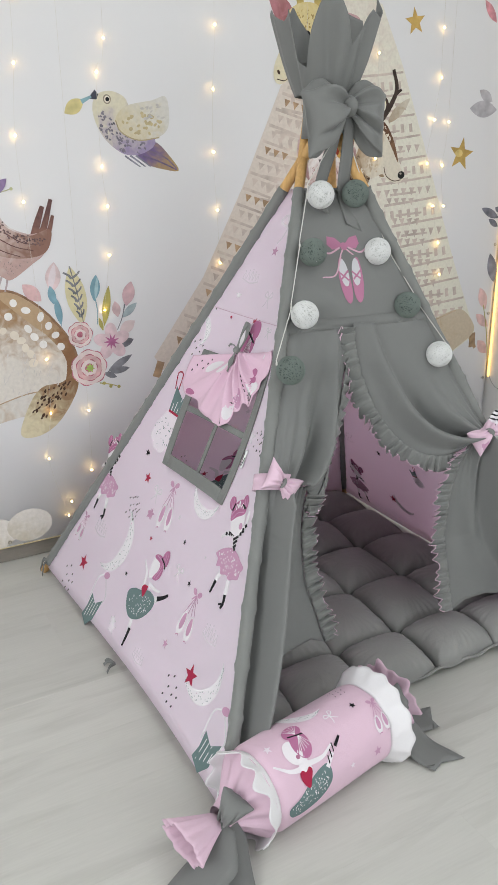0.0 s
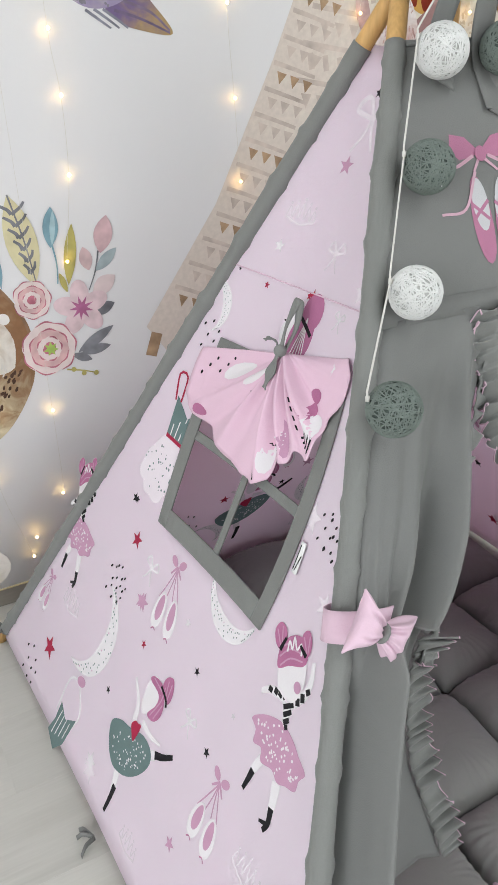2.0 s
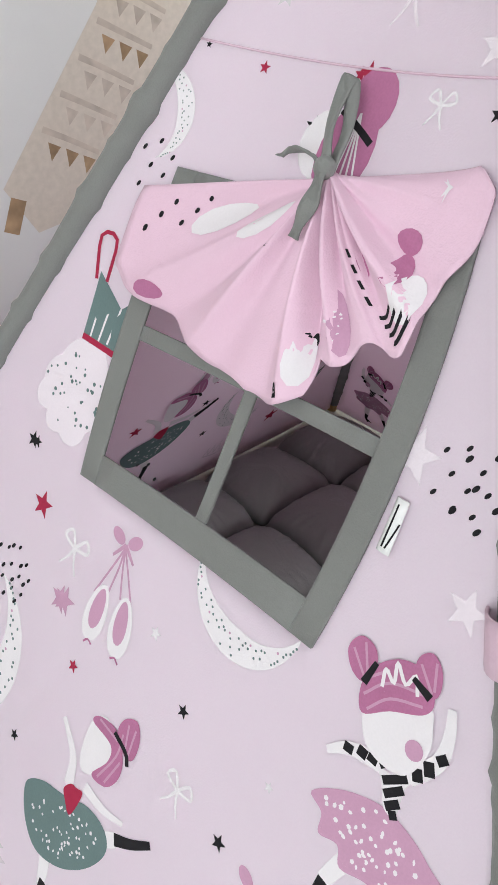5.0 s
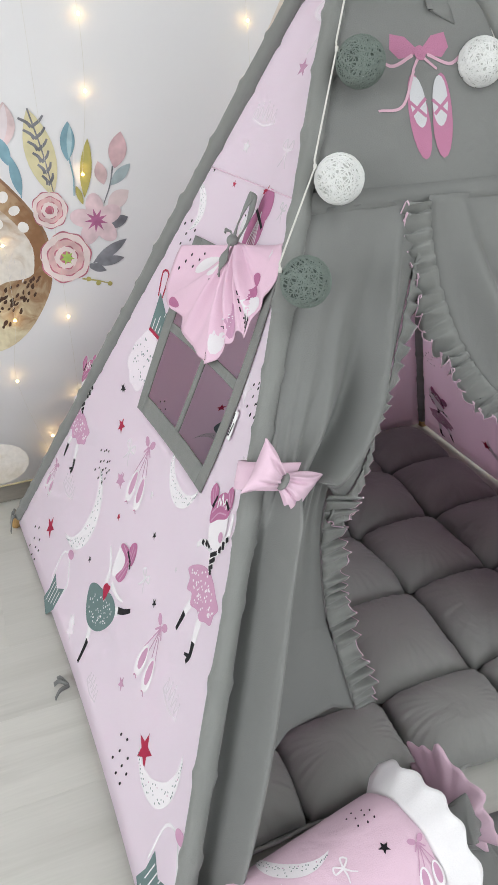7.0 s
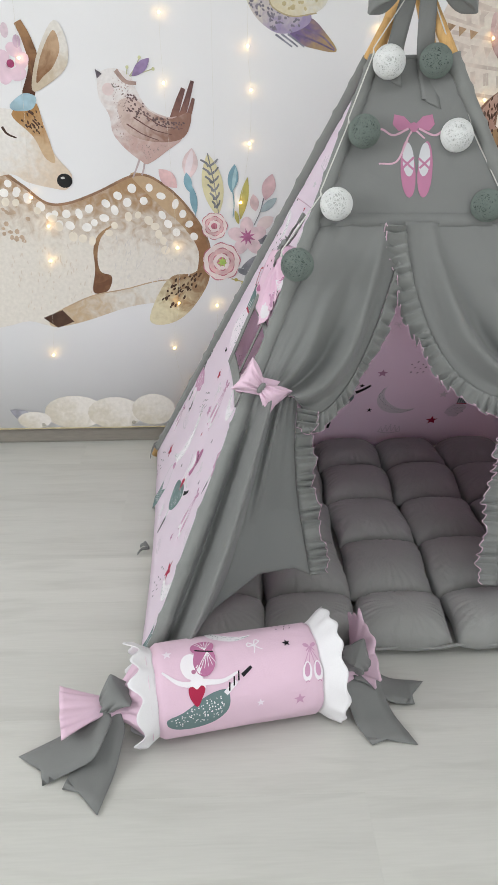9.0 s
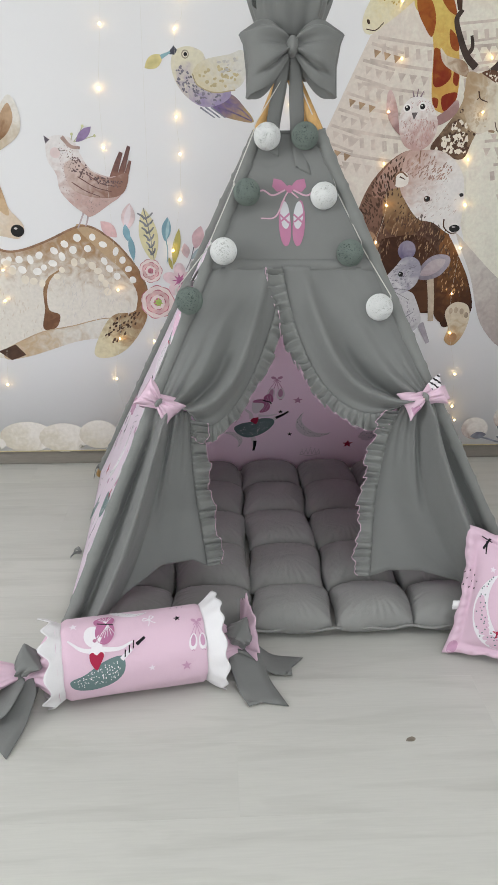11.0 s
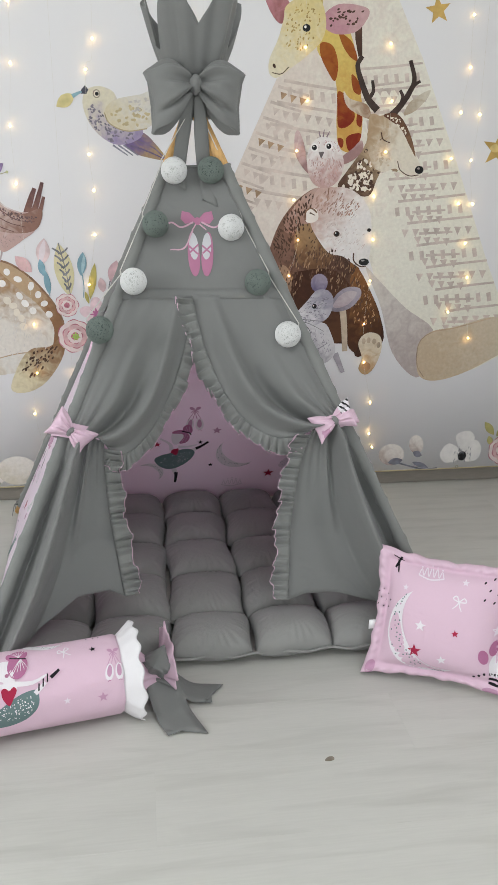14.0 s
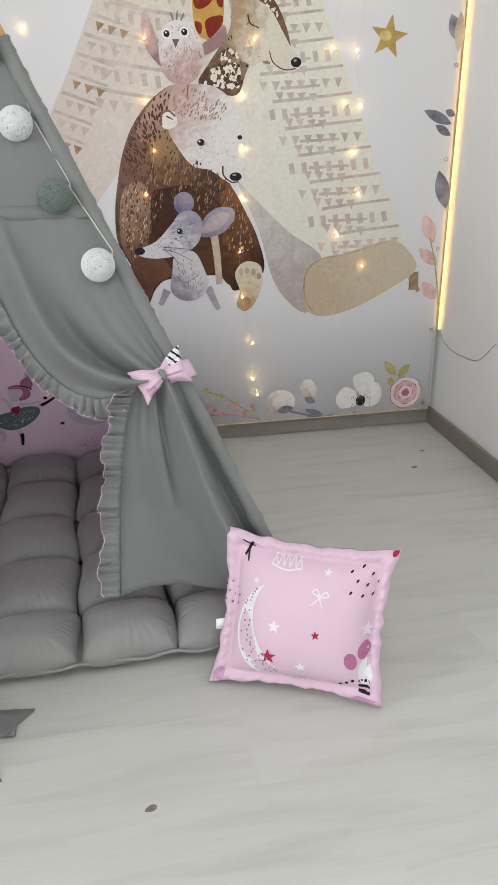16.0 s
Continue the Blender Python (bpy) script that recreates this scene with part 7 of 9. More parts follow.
p.stroke([(1.088, 0.779), (1.174, 0.79), (1.318, 0.804)], 0.01026, 0.008205, paint(0.54, 0.455, 0.4), up=False)
p.stroke([(1.299, 0.767), (1.307, 0.734)], 0.01724, 0.01724, paint(0.54, 0.455, 0.4), up=False)
p.stroke([(1.257, 0.765), (1.265, 0.732)], 0.01684, 0.01684, paint(0.54, 0.455, 0.4), up=False)
p.stroke([(1.216, 0.764), (1.223, 0.731)], 0.01722, 0.01722, paint(0.54, 0.455, 0.4), up=False)
p.stroke([(1.174, 0.762), (1.181, 0.729)], 0.01724, 0.01724, paint(0.54, 0.455, 0.4), up=False)
p.stroke([(1.133, 0.761), (1.139, 0.727)], 0.01682, 0.01682, paint(0.54, 0.455, 0.4), up=False)
p.stroke([(1.091, 0.759), (1.098, 0.726)], 0.01725, 0.01725, paint(0.54, 0.455, 0.4), up=False)
p.stroke([(1.05, 0.757), (1.057, 0.724)], 0.01684, 0.01684, paint(0.54, 0.455, 0.4), up=False)
p.stroke([(1.132, 0.696), (1.21, 0.707), (1.356, 0.72)], 0.01076, 0.008609, paint(0.54, 0.455, 0.4), up=False)
p.poly([(1.328, 0.683), (1.357, 0.682), (1.345, 0.651)], paint(0.54, 0.455, 0.4), False)
p.poly([(1.286, 0.681), (1.315, 0.681), (1.302, 0.649)], paint(0.54, 0.455, 0.4), False)
p.poly([(1.243, 0.68), (1.272, 0.679), (1.26, 0.648)], paint(0.54, 0.455, 0.4), False)
p.poly([(1.201, 0.678), (1.23, 0.678), (1.217, 0.646)], paint(0.54, 0.455, 0.4), False)
p.poly([(1.159, 0.677), (1.188, 0.676), (1.175, 0.645)], paint(0.54, 0.455, 0.4), False)
p.poly([(1.118, 0.675), (1.146, 0.675), (1.133, 0.643)], paint(0.54, 0.455, 0.4), False)
p.poly([(1.076, 0.674), (1.105, 0.673), (1.091, 0.642)], paint(0.54, 0.455, 0.4), False)
p.stroke([(1.177, 0.61), (1.247, 0.621), (1.395, 0.634)], 0.01076, 0.008605, paint(0.54, 0.455, 0.4), up=False)
p.stroke([(1.376, 0.596), (1.384, 0.561)], 0.01804, 0.01804, paint(0.54, 0.455, 0.4), up=False)
p.stroke([(1.333, 0.595), (1.341, 0.56)], 0.01804, 0.01804, paint(0.54, 0.455, 0.4), up=False)
p.stroke([(1.29, 0.593), (1.298, 0.559)], 0.01764, 0.01764, paint(0.54, 0.455, 0.4), up=False)
p.stroke([(1.247, 0.592), (1.255, 0.557)], 0.01804, 0.01804, paint(0.54, 0.455, 0.4), up=False)
p.stroke([(1.205, 0.591), (1.212, 0.556)], 0.01765, 0.01765, paint(0.54, 0.455, 0.4), up=False)
p.stroke([(1.163, 0.589), (1.17, 0.555)], 0.01721, 0.01721, paint(0.54, 0.455, 0.4), up=False)
p.stroke([(1.12, 0.588), (1.127, 0.553)], 0.01765, 0.01765, paint(0.54, 0.455, 0.4), up=False)
p.stroke([(0.498, 1.484), (0.604, 1.469), (0.709, 1.457)], 0.01051, 0.008757, paint(0.54, 0.455, 0.4), up=False)
p.stroke([(0.517, 1.465), (0.521, 1.434)], 0.0144, 0.0144, paint(0.54, 0.455, 0.4), up=False)
p.stroke([(0.555, 1.46), (0.559, 1.43)], 0.0144, 0.0144, paint(0.54, 0.455, 0.4), up=False)
p.stroke([(0.593, 1.456), (0.597, 1.425)], 0.0144, 0.0144, paint(0.54, 0.455, 0.4), up=False)
p.stroke([(0.631, 1.451), (0.635, 1.42)], 0.0144, 0.0144, paint(0.54, 0.455, 0.4), up=False)
p.stroke([(0.669, 1.447), (0.674, 1.416)], 0.01441, 0.01441, paint(0.54, 0.455, 0.4), up=False)
p.stroke([(0.475, 1.417), (0.581, 1.401), (0.687, 1.388)], 0.0108, 0.009, paint(0.54, 0.455, 0.4), up=False)
p.poly([(0.494, 1.39), (0.52, 1.386), (0.505, 1.359)], paint(0.54, 0.455, 0.4), False)
p.poly([(0.532, 1.385), (0.558, 1.382), (0.543, 1.354)], paint(0.54, 0.455, 0.4), False)
p.poly([(0.57, 1.38), (0.597, 1.377), (0.582, 1.349)], paint(0.54, 0.455, 0.4), False)
p.poly([(0.608, 1.375), (0.635, 1.372), (0.62, 1.344)], paint(0.54, 0.455, 0.4), False)
p.poly([(0.647, 1.371), (0.674, 1.367), (0.659, 1.339)], paint(0.54, 0.455, 0.4), False)
p.stroke([(0.451, 1.348), (0.558, 1.331), (0.665, 1.318)], 0.0108, 0.009, paint(0.54, 0.455, 0.4), up=False)
p.stroke([(0.47, 1.327), (0.474, 1.296)], 0.0144, 0.0144, paint(0.54, 0.455, 0.4), up=False)
p.stroke([(0.508, 1.322), (0.512, 1.291)], 0.01441, 0.01441, paint(0.54, 0.455, 0.4), up=False)
p.stroke([(0.547, 1.317), (0.551, 1.286)], 0.01441, 0.01441, paint(0.54, 0.455, 0.4), up=False)
p.stroke([(0.585, 1.312), (0.589, 1.281)], 0.01441, 0.01441, paint(0.54, 0.455, 0.4), up=False)
p.stroke([(0.624, 1.308), (0.628, 1.276)], 0.0148, 0.0148, paint(0.54, 0.455, 0.4), up=False)
p.stroke([(0.427, 1.278), (0.534, 1.261), (0.642, 1.247)], 0.0111, 0.00925, paint(0.54, 0.455, 0.4), up=False)
p.poly([(0.446, 1.25), (0.473, 1.247), (0.457, 1.218)], paint(0.54, 0.455, 0.4), False)
p.poly([(0.484, 1.245), (0.511, 1.241), (0.496, 1.213)], paint(0.54, 0.455, 0.4), False)
p.poly([(0.523, 1.24), (0.55, 1.236), (0.535, 1.208)], paint(0.54, 0.455, 0.4), False)
p.poly([(0.562, 1.234), (0.589, 1.231), (0.574, 1.202)], paint(0.54, 0.455, 0.4), False)
p.poly([(0.601, 1.229), (0.628, 1.226), (0.613, 1.197)], paint(0.54, 0.455, 0.4), False)
p.stroke([(0.402, 1.207), (0.511, 1.189), (0.618, 1.175)], 0.0114, 0.0095, paint(0.54, 0.455, 0.4), up=False)
p.stroke([(0.421, 1.186), (0.425, 1.153)], 0.0152, 0.0152, paint(0.54, 0.455, 0.4), up=False)
p.stroke([(0.46, 1.18), (0.464, 1.148)], 0.0148, 0.0148, paint(0.54, 0.455, 0.4), up=False)
p.stroke([(0.499, 1.175), (0.503, 1.142)], 0.0148, 0.0148, paint(0.54, 0.455, 0.4), up=False)
p.stroke([(0.538, 1.17), (0.542, 1.137)], 0.0152, 0.0152, paint(0.54, 0.455, 0.4), up=False)
p.stroke([(0.577, 1.164), (0.581, 1.131)], 0.0152, 0.0152, paint(0.54, 0.455, 0.4), up=False)
p.stroke([(0.377, 1.135), (0.486, 1.117), (0.595, 1.102)], 0.0114, 0.0095, paint(0.54, 0.455, 0.4), up=False)
p.poly([(0.396, 1.106), (0.424, 1.102), (0.408, 1.073)], paint(0.54, 0.455, 0.4), False)
p.poly([(0.435, 1.1), (0.463, 1.097), (0.447, 1.067)], paint(0.54, 0.455, 0.4), False)
p.poly([(0.474, 1.095), (0.502, 1.091), (0.486, 1.062)], paint(0.54, 0.455, 0.4), False)
p.poly([(0.514, 1.089), (0.541, 1.085), (0.526, 1.056)], paint(0.54, 0.455, 0.4), False)
p.poly([(0.553, 1.083), (0.581, 1.08), (0.565, 1.05)], paint(0.54, 0.455, 0.4), False)
p.stroke([(0.478, 1.466), (0.526, 1.453), (0.585, 1.438)], 0.00975, 0.0078, paint(0.54, 0.455, 0.4), up=False)
p.poly([(0.487, 1.449), (0.511, 1.443), (0.491, 1.423)], paint(0.37, 0.245, 0.15), False)
p.poly([(0.52, 1.441), (0.544, 1.435), (0.525, 1.415)], paint(0.37, 0.245, 0.15), False)
p.poly([(0.553, 1.433), (0.578, 1.427), (0.558, 1.407)], paint(0.37, 0.245, 0.15), False)
p.stroke([(0.453, 1.417), (0.501, 1.404), (0.56, 1.388)], 0.009756, 0.007805, paint(0.54, 0.455, 0.4), up=False)
p.poly([(0.462, 1.4), (0.486, 1.394), (0.466, 1.374)], paint(0.54, 0.455, 0.4), False)
p.poly([(0.495, 1.392), (0.519, 1.385), (0.5, 1.366)], paint(0.54, 0.455, 0.4), False)
p.poly([(0.528, 1.384), (0.553, 1.377), (0.533, 1.357)], paint(0.54, 0.455, 0.4), False)
p.stroke([(0.428, 1.368), (0.476, 1.355), (0.535, 1.338)], 0.009756, 0.007805, paint(0.54, 0.455, 0.4), up=False)
p.poly([(0.437, 1.351), (0.461, 1.344), (0.441, 1.325)], paint(0.54, 0.455, 0.4), False)
p.poly([(0.47, 1.343), (0.494, 1.336), (0.474, 1.316)], paint(0.54, 0.455, 0.4), False)
p.poly([(0.503, 1.334), (0.528, 1.327), (0.508, 1.307)], paint(0.54, 0.455, 0.4), False)
p.stroke([(0.403, 1.319), (0.451, 1.305), (0.509, 1.288)], 0.00975, 0.0078, paint(0.54, 0.455, 0.4), up=False)
p.poly([(0.412, 1.302), (0.436, 1.295), (0.416, 1.275)], paint(0.37, 0.245, 0.15), False)
p.poly([(0.445, 1.293), (0.469, 1.286), (0.449, 1.266)], paint(0.37, 0.245, 0.15), False)
p.poly([(0.478, 1.284), (0.503, 1.277), (0.483, 1.257)], paint(0.37, 0.245, 0.15), False)
p.stroke([(0.378, 1.27), (0.426, 1.256), (0.484, 1.237)], 0.01, 0.008, paint(0.54, 0.455, 0.4), up=False)
p.poly([(0.387, 1.252), (0.411, 1.245), (0.391, 1.226)], paint(0.54, 0.455, 0.4), False)
p.poly([(0.42, 1.243), (0.444, 1.236), (0.424, 1.216)], paint(0.54, 0.455, 0.4), False)
p.poly([(0.453, 1.234), (0.477, 1.226), (0.457, 1.207)], paint(0.54, 0.455, 0.4), False)
p.stroke([(0.353, 1.221), (0.401, 1.206), (0.458, 1.187)], 0.01001, 0.008005, paint(0.54, 0.455, 0.4), up=False)
p.poly([(0.362, 1.203), (0.386, 1.195), (0.366, 1.176)], paint(0.54, 0.455, 0.4), False)
p.poly([(0.394, 1.193), (0.418, 1.186), (0.399, 1.166)], paint(0.54, 0.455, 0.4), False)
p.poly([(0.427, 1.184), (0.452, 1.176), (0.432, 1.156)], paint(0.54, 0.455, 0.4), False)
p.stroke([(0.328, 1.171), (0.375, 1.156), (0.433, 1.136)], 0.01, 0.008, paint(0.54, 0.455, 0.4), up=False)
p.poly([(0.336, 1.153), (0.36, 1.145), (0.34, 1.126)], paint(0.37, 0.245, 0.15), False)
p.poly([(0.369, 1.143), (0.393, 1.135), (0.373, 1.115)], paint(0.37, 0.245, 0.15), False)
p.poly([(0.402, 1.133), (0.426, 1.125), (0.406, 1.105)], paint(0.37, 0.245, 0.15), False)
p.stroke([(0.303, 1.121), (0.35, 1.105), (0.407, 1.085)], 0.009757, 0.007806, paint(0.54, 0.455, 0.4), up=False)
p.poly([(0.311, 1.103), (0.335, 1.095), (0.315, 1.075)], paint(0.54, 0.455, 0.4), False)
p.poly([(0.343, 1.093), (0.367, 1.084), (0.347, 1.065)], paint(0.54, 0.455, 0.4), False)
p.poly([(0.376, 1.082), (0.4, 1.074), (0.38, 1.054)], paint(0.54, 0.455, 0.4), False)
p.stroke([(0.277, 1.071), (0.324, 1.055), (0.381, 1.034)], 0.01001, 0.008005, paint(0.54, 0.455, 0.4), up=False)
p.poly([(0.285, 1.053), (0.309, 1.044), (0.289, 1.025)], paint(0.54, 0.455, 0.4), False)
p.poly([(0.318, 1.042), (0.342, 1.033), (0.322, 1.014)], paint(0.54, 0.455, 0.4), False)
p.poly([(0.35, 1.031), (0.375, 1.023), (0.354, 1.003)], paint(0.54, 0.455, 0.4), False)
p.stroke([(0.252, 1.021), (0.299, 1.004), (0.355, 0.982)], 0.009763, 0.00781, paint(0.54, 0.455, 0.4), up=False)
p.poly([(0.26, 1.002), (0.283, 0.993), (0.263, 0.974)], paint(0.37, 0.245, 0.15), False)
p.poly([(0.292, 0.991), (0.316, 0.982), (0.296, 0.963)], paint(0.37, 0.245, 0.15), False)
p.poly([(0.324, 0.98), (0.349, 0.971), (0.328, 0.951)], paint(0.37, 0.245, 0.15), False)
p.stroke([(0.226, 0.97), (0.273, 0.953), (0.329, 0.93)], 0.009756, 0.007805, paint(0.54, 0.455, 0.4), up=False)
p.poly([(0.234, 0.951), (0.257, 0.942), (0.238, 0.923)], paint(0.54, 0.455, 0.4), False)
p.poly([(0.266, 0.94), (0.29, 0.931), (0.27, 0.911)], paint(0.54, 0.455, 0.4), False)
p.poly([(0.298, 0.929), (0.323, 0.919), (0.302, 0.9)], paint(0.54, 0.455, 0.4), False)
p.stroke([(0.2, 0.92), (0.247, 0.902), (0.303, 0.878)], 0.01002, 0.008019, paint(0.54, 0.455, 0.4), up=False)
p.poly([(0.208, 0.9), (0.232, 0.891), (0.212, 0.872)], paint(0.54, 0.455, 0.4), False)
p.poly([(0.24, 0.889), (0.264, 0.879), (0.244, 0.86)], paint(0.54, 0.455, 0.4), False)
p.poly([(0.272, 0.877), (0.296, 0.867), (0.276, 0.848)], paint(0.54, 0.455, 0.4), False)
p.stroke([(0.171, 0.869), (0.217, 0.85), (0.273, 0.827)], 0.01001, 0.00801, paint(0.54, 0.455, 0.4), up=False)
p.poly([(0.178, 0.85), (0.202, 0.84), (0.182, 0.821)], paint(0.37, 0.245, 0.15), False)
p.poly([(0.21, 0.838), (0.234, 0.828), (0.214, 0.808)], paint(0.37, 0.245, 0.15), False)
p.poly([(0.242, 0.825), (0.266, 0.816), (0.246, 0.796)], paint(0.37, 0.245, 0.15), False)
p.stroke([(0.133, 0.819), (0.179, 0.8), (0.234, 0.775)], 0.01003, 0.008024, paint(0.54, 0.455, 0.4), up=False)
p.poly([(0.141, 0.799), (0.164, 0.79), (0.144, 0.77)], paint(0.54, 0.455, 0.4), False)
p.poly([(0.172, 0.787), (0.195, 0.777), (0.175, 0.758)], paint(0.54, 0.455, 0.4), False)
p.poly([(0.204, 0.774), (0.228, 0.764), (0.207, 0.745)], paint(0.54, 0.455, 0.4), False)
p.stroke([(0.095, 0.769), (0.141, 0.749), (0.196, 0.724)], 0.01003, 0.008024, paint(0.54, 0.455, 0.4), up=False)
p.poly([(0.103, 0.749), (0.125, 0.739), (0.106, 0.72)], paint(0.54, 0.455, 0.4), False)
p.poly([(0.134, 0.736), (0.157, 0.726), (0.137, 0.707)], paint(0.54, 0.455, 0.4), False)
p.poly([(0.165, 0.723), (0.189, 0.713), (0.169, 0.694)], paint(0.54, 0.455, 0.4), False)
p.stroke([(0.057, 0.719), (0.103, 0.699), (0.157, 0.673)], 0.01003, 0.008024, paint(0.54, 0.455, 0.4), up=False)
p.poly([(0.065, 0.699), (0.087, 0.689), (0.068, 0.669)], paint(0.37, 0.245, 0.15), False)
p.poly([(0.096, 0.686), (0.119, 0.675), (0.099, 0.656)], paint(0.37, 0.245, 0.15), False)
p.poly([(0.127, 0.672), (0.15, 0.662), (0.13, 0.642)], paint(0.37, 0.245, 0.15), False)
p.stroke([(0.805, 1.474), (0.917, 1.488)], 0.00841, 0.006307, paint(0.54, 0.455, 0.4), up=False)
p.poly([(0.909, 1.47), (0.884, 1.465), (0.9, 1.444)], paint(0.54, 0.455, 0.4), False)
p.poly([(0.876, 1.469), (0.852, 1.464), (0.868, 1.443)], paint(0.54, 0.455, 0.4), False)
p.poly([(0.844, 1.468), (0.82, 1.463), (0.836, 1.442)], paint(0.54, 0.455, 0.4), False)
p.poly([(0.812, 1.467), (0.788, 1.462), (0.804, 1.441)], paint(0.54, 0.455, 0.4), False)
p.stroke([(0.832, 1.409), (0.946, 1.422)], 0.008605, 0.006454, paint(0.54, 0.455, 0.4), up=False)
p.poly([(0.938, 1.403), (0.912, 1.399), (0.929, 1.377)], paint(0.54, 0.455, 0.4), False)
p.poly([(0.905, 1.403), (0.88, 1.399), (0.896, 1.377)], paint(0.54, 0.455, 0.4), False)
p.poly([(0.872, 1.402), (0.847, 1.398), (0.863, 1.376)], paint(0.54, 0.455, 0.4), False)
p.poly([(0.84, 1.402), (0.815, 1.398), (0.831, 1.376)], paint(0.54, 0.455, 0.4), False)
p.stroke([(0.859, 1.342), (0.976, 1.355)], 0.008826, 0.006619, paint(0.54, 0.455, 0.4), up=False)
p.poly([(0.967, 1.336), (0.942, 1.332), (0.959, 1.309)], paint(0.54, 0.455, 0.4), False)
p.poly([(0.934, 1.335), (0.908, 1.331), (0.925, 1.309)], paint(0.54, 0.455, 0.4), False)
p.poly([(0.9, 1.335), (0.875, 1.331), (0.892, 1.309)], paint(0.54, 0.455, 0.4), False)
p.poly([(0.867, 1.335), (0.843, 1.331), (0.859, 1.308)], paint(0.54, 0.455, 0.4), False)
p.stroke([(0.888, 1.274), (1.007, 1.286)], 0.009005, 0.006754, paint(0.54, 0.455, 0.4), up=False)
p.poly([(0.998, 1.266), (0.972, 1.262), (0.989, 1.239)], paint(0.54, 0.455, 0.4), False)
p.poly([(0.963, 1.266), (0.938, 1.262), (0.955, 1.239)], paint(0.54, 0.455, 0.4), False)
p.poly([(0.93, 1.266), (0.904, 1.263), (0.921, 1.239)], paint(0.54, 0.455, 0.4), False)
p.poly([(0.896, 1.266), (0.871, 1.263), (0.887, 1.239)], paint(0.54, 0.455, 0.4), False)
p.stroke([(0.917, 1.204), (1.038, 1.214)], 0.009205, 0.006904, paint(0.54, 0.455, 0.4), up=False)
p.poly([(1.029, 1.195), (1.002, 1.191), (1.02, 1.167)], paint(0.54, 0.455, 0.4), False)
p.poly([(0.994, 1.195), (0.968, 1.192), (0.985, 1.167)], paint(0.54, 0.455, 0.4), False)
p.poly([(0.96, 1.196), (0.934, 1.192), (0.951, 1.168)], paint(0.54, 0.455, 0.4), False)
p.poly([(0.925, 1.196), (0.9, 1.193), (0.917, 1.169)], paint(0.54, 0.455, 0.4), False)
p.stroke([(0.947, 1.132), (1.07, 1.141)], 0.00942, 0.007065, paint(0.54, 0.455, 0.4), up=False)
p.poly([(1.061, 1.121), (1.034, 1.118), (1.052, 1.093)], paint(0.54, 0.455, 0.4), False)
p.poly([(1.025, 1.122), (0.999, 1.119), (1.017, 1.094)], paint(0.54, 0.455, 0.4), False)
p.poly([(0.99, 1.123), (0.964, 1.12), (0.982, 1.095)], paint(0.54, 0.455, 0.4), False)
p.poly([(0.956, 1.124), (0.93, 1.121), (0.947, 1.096)], paint(0.54, 0.455, 0.4), False)
p.stroke([(0.978, 1.058), (1.103, 1.066)], 0.009409, 0.007057, paint(0.54, 0.455, 0.4), up=False)
p.poly([(1.094, 1.046), (1.066, 1.043), (1.085, 1.017)], paint(0.54, 0.455, 0.4), False)
p.poly([(1.058, 1.047), (1.031, 1.044), (1.049, 1.018)], paint(0.54, 0.455, 0.4), False)
p.poly([(1.022, 1.049), (0.995, 1.045), (1.013, 1.02)], paint(0.54, 0.455, 0.4), False)
p.poly([(0.987, 1.05), (0.96, 1.047), (0.978, 1.021)], paint(0.54, 0.455, 0.4), False)
p.stroke([(1.01, 0.983), (1.137, 0.989)], 0.00962, 0.007215, paint(0.54, 0.455, 0.4), up=False)
p.poly([(1.128, 0.968), (1.1, 0.966), (1.119, 0.939)], paint(0.54, 0.455, 0.4), False)
p.poly([(1.091, 0.97), (1.063, 0.967), (1.082, 0.941)], paint(0.54, 0.455, 0.4), False)
p.poly([(1.055, 0.972), (1.027, 0.969), (1.046, 0.943)], paint(0.54, 0.455, 0.4), False)
p.poly([(1.019, 0.974), (0.991, 0.971), (1.01, 0.945)], paint(0.54, 0.455, 0.4), False)
p.stroke([(1.042, 0.905), (1.172, 0.91)], 0.01003, 0.007524, paint(0.54, 0.455, 0.4), up=False)
p.poly([(1.163, 0.889), (1.134, 0.886), (1.154, 0.859)], paint(0.54, 0.455, 0.4), False)
p.poly([(1.125, 0.891), (1.097, 0.888), (1.116, 0.861)], paint(0.54, 0.455, 0.4), False)
p.poly([(1.088, 0.893), (1.06, 0.891), (1.079, 0.864)], paint(0.54, 0.455, 0.4), False)
p.poly([(1.051, 0.896), (1.024, 0.893), (1.042, 0.866)], paint(0.54, 0.455, 0.4), False)
p.stroke([(1.076, 0.825), (1.208, 0.828)], 0.01002, 0.007514, paint(0.54, 0.455, 0.4), up=False)
p.poly([(1.198, 0.807), (1.169, 0.804), (1.189, 0.776)], paint(0.54, 0.455, 0.4), False)
p.poly([(1.16, 0.81), (1.131, 0.807), (1.151, 0.779)], paint(0.54, 0.455, 0.4), False)
p.poly([(1.122, 0.812), (1.094, 0.81), (1.113, 0.782)], paint(0.54, 0.455, 0.4), False)
p.poly([(1.085, 0.815), (1.057, 0.813), (1.076, 0.785)], paint(0.54, 0.455, 0.4), False)
p.stroke([(1.11, 0.742), (1.245, 0.744)], 0.01023, 0.007674, paint(0.54, 0.455, 0.4), up=False)
p.poly([(1.235, 0.722), (1.206, 0.72), (1.226, 0.691)], paint(0.54, 0.455, 0.4), False)
p.poly([(1.196, 0.726), (1.167, 0.724), (1.187, 0.695)], paint(0.54, 0.455, 0.4), False)
p.poly([(1.158, 0.729), (1.129, 0.727), (1.149, 0.698)], paint(0.54, 0.455, 0.4), False)
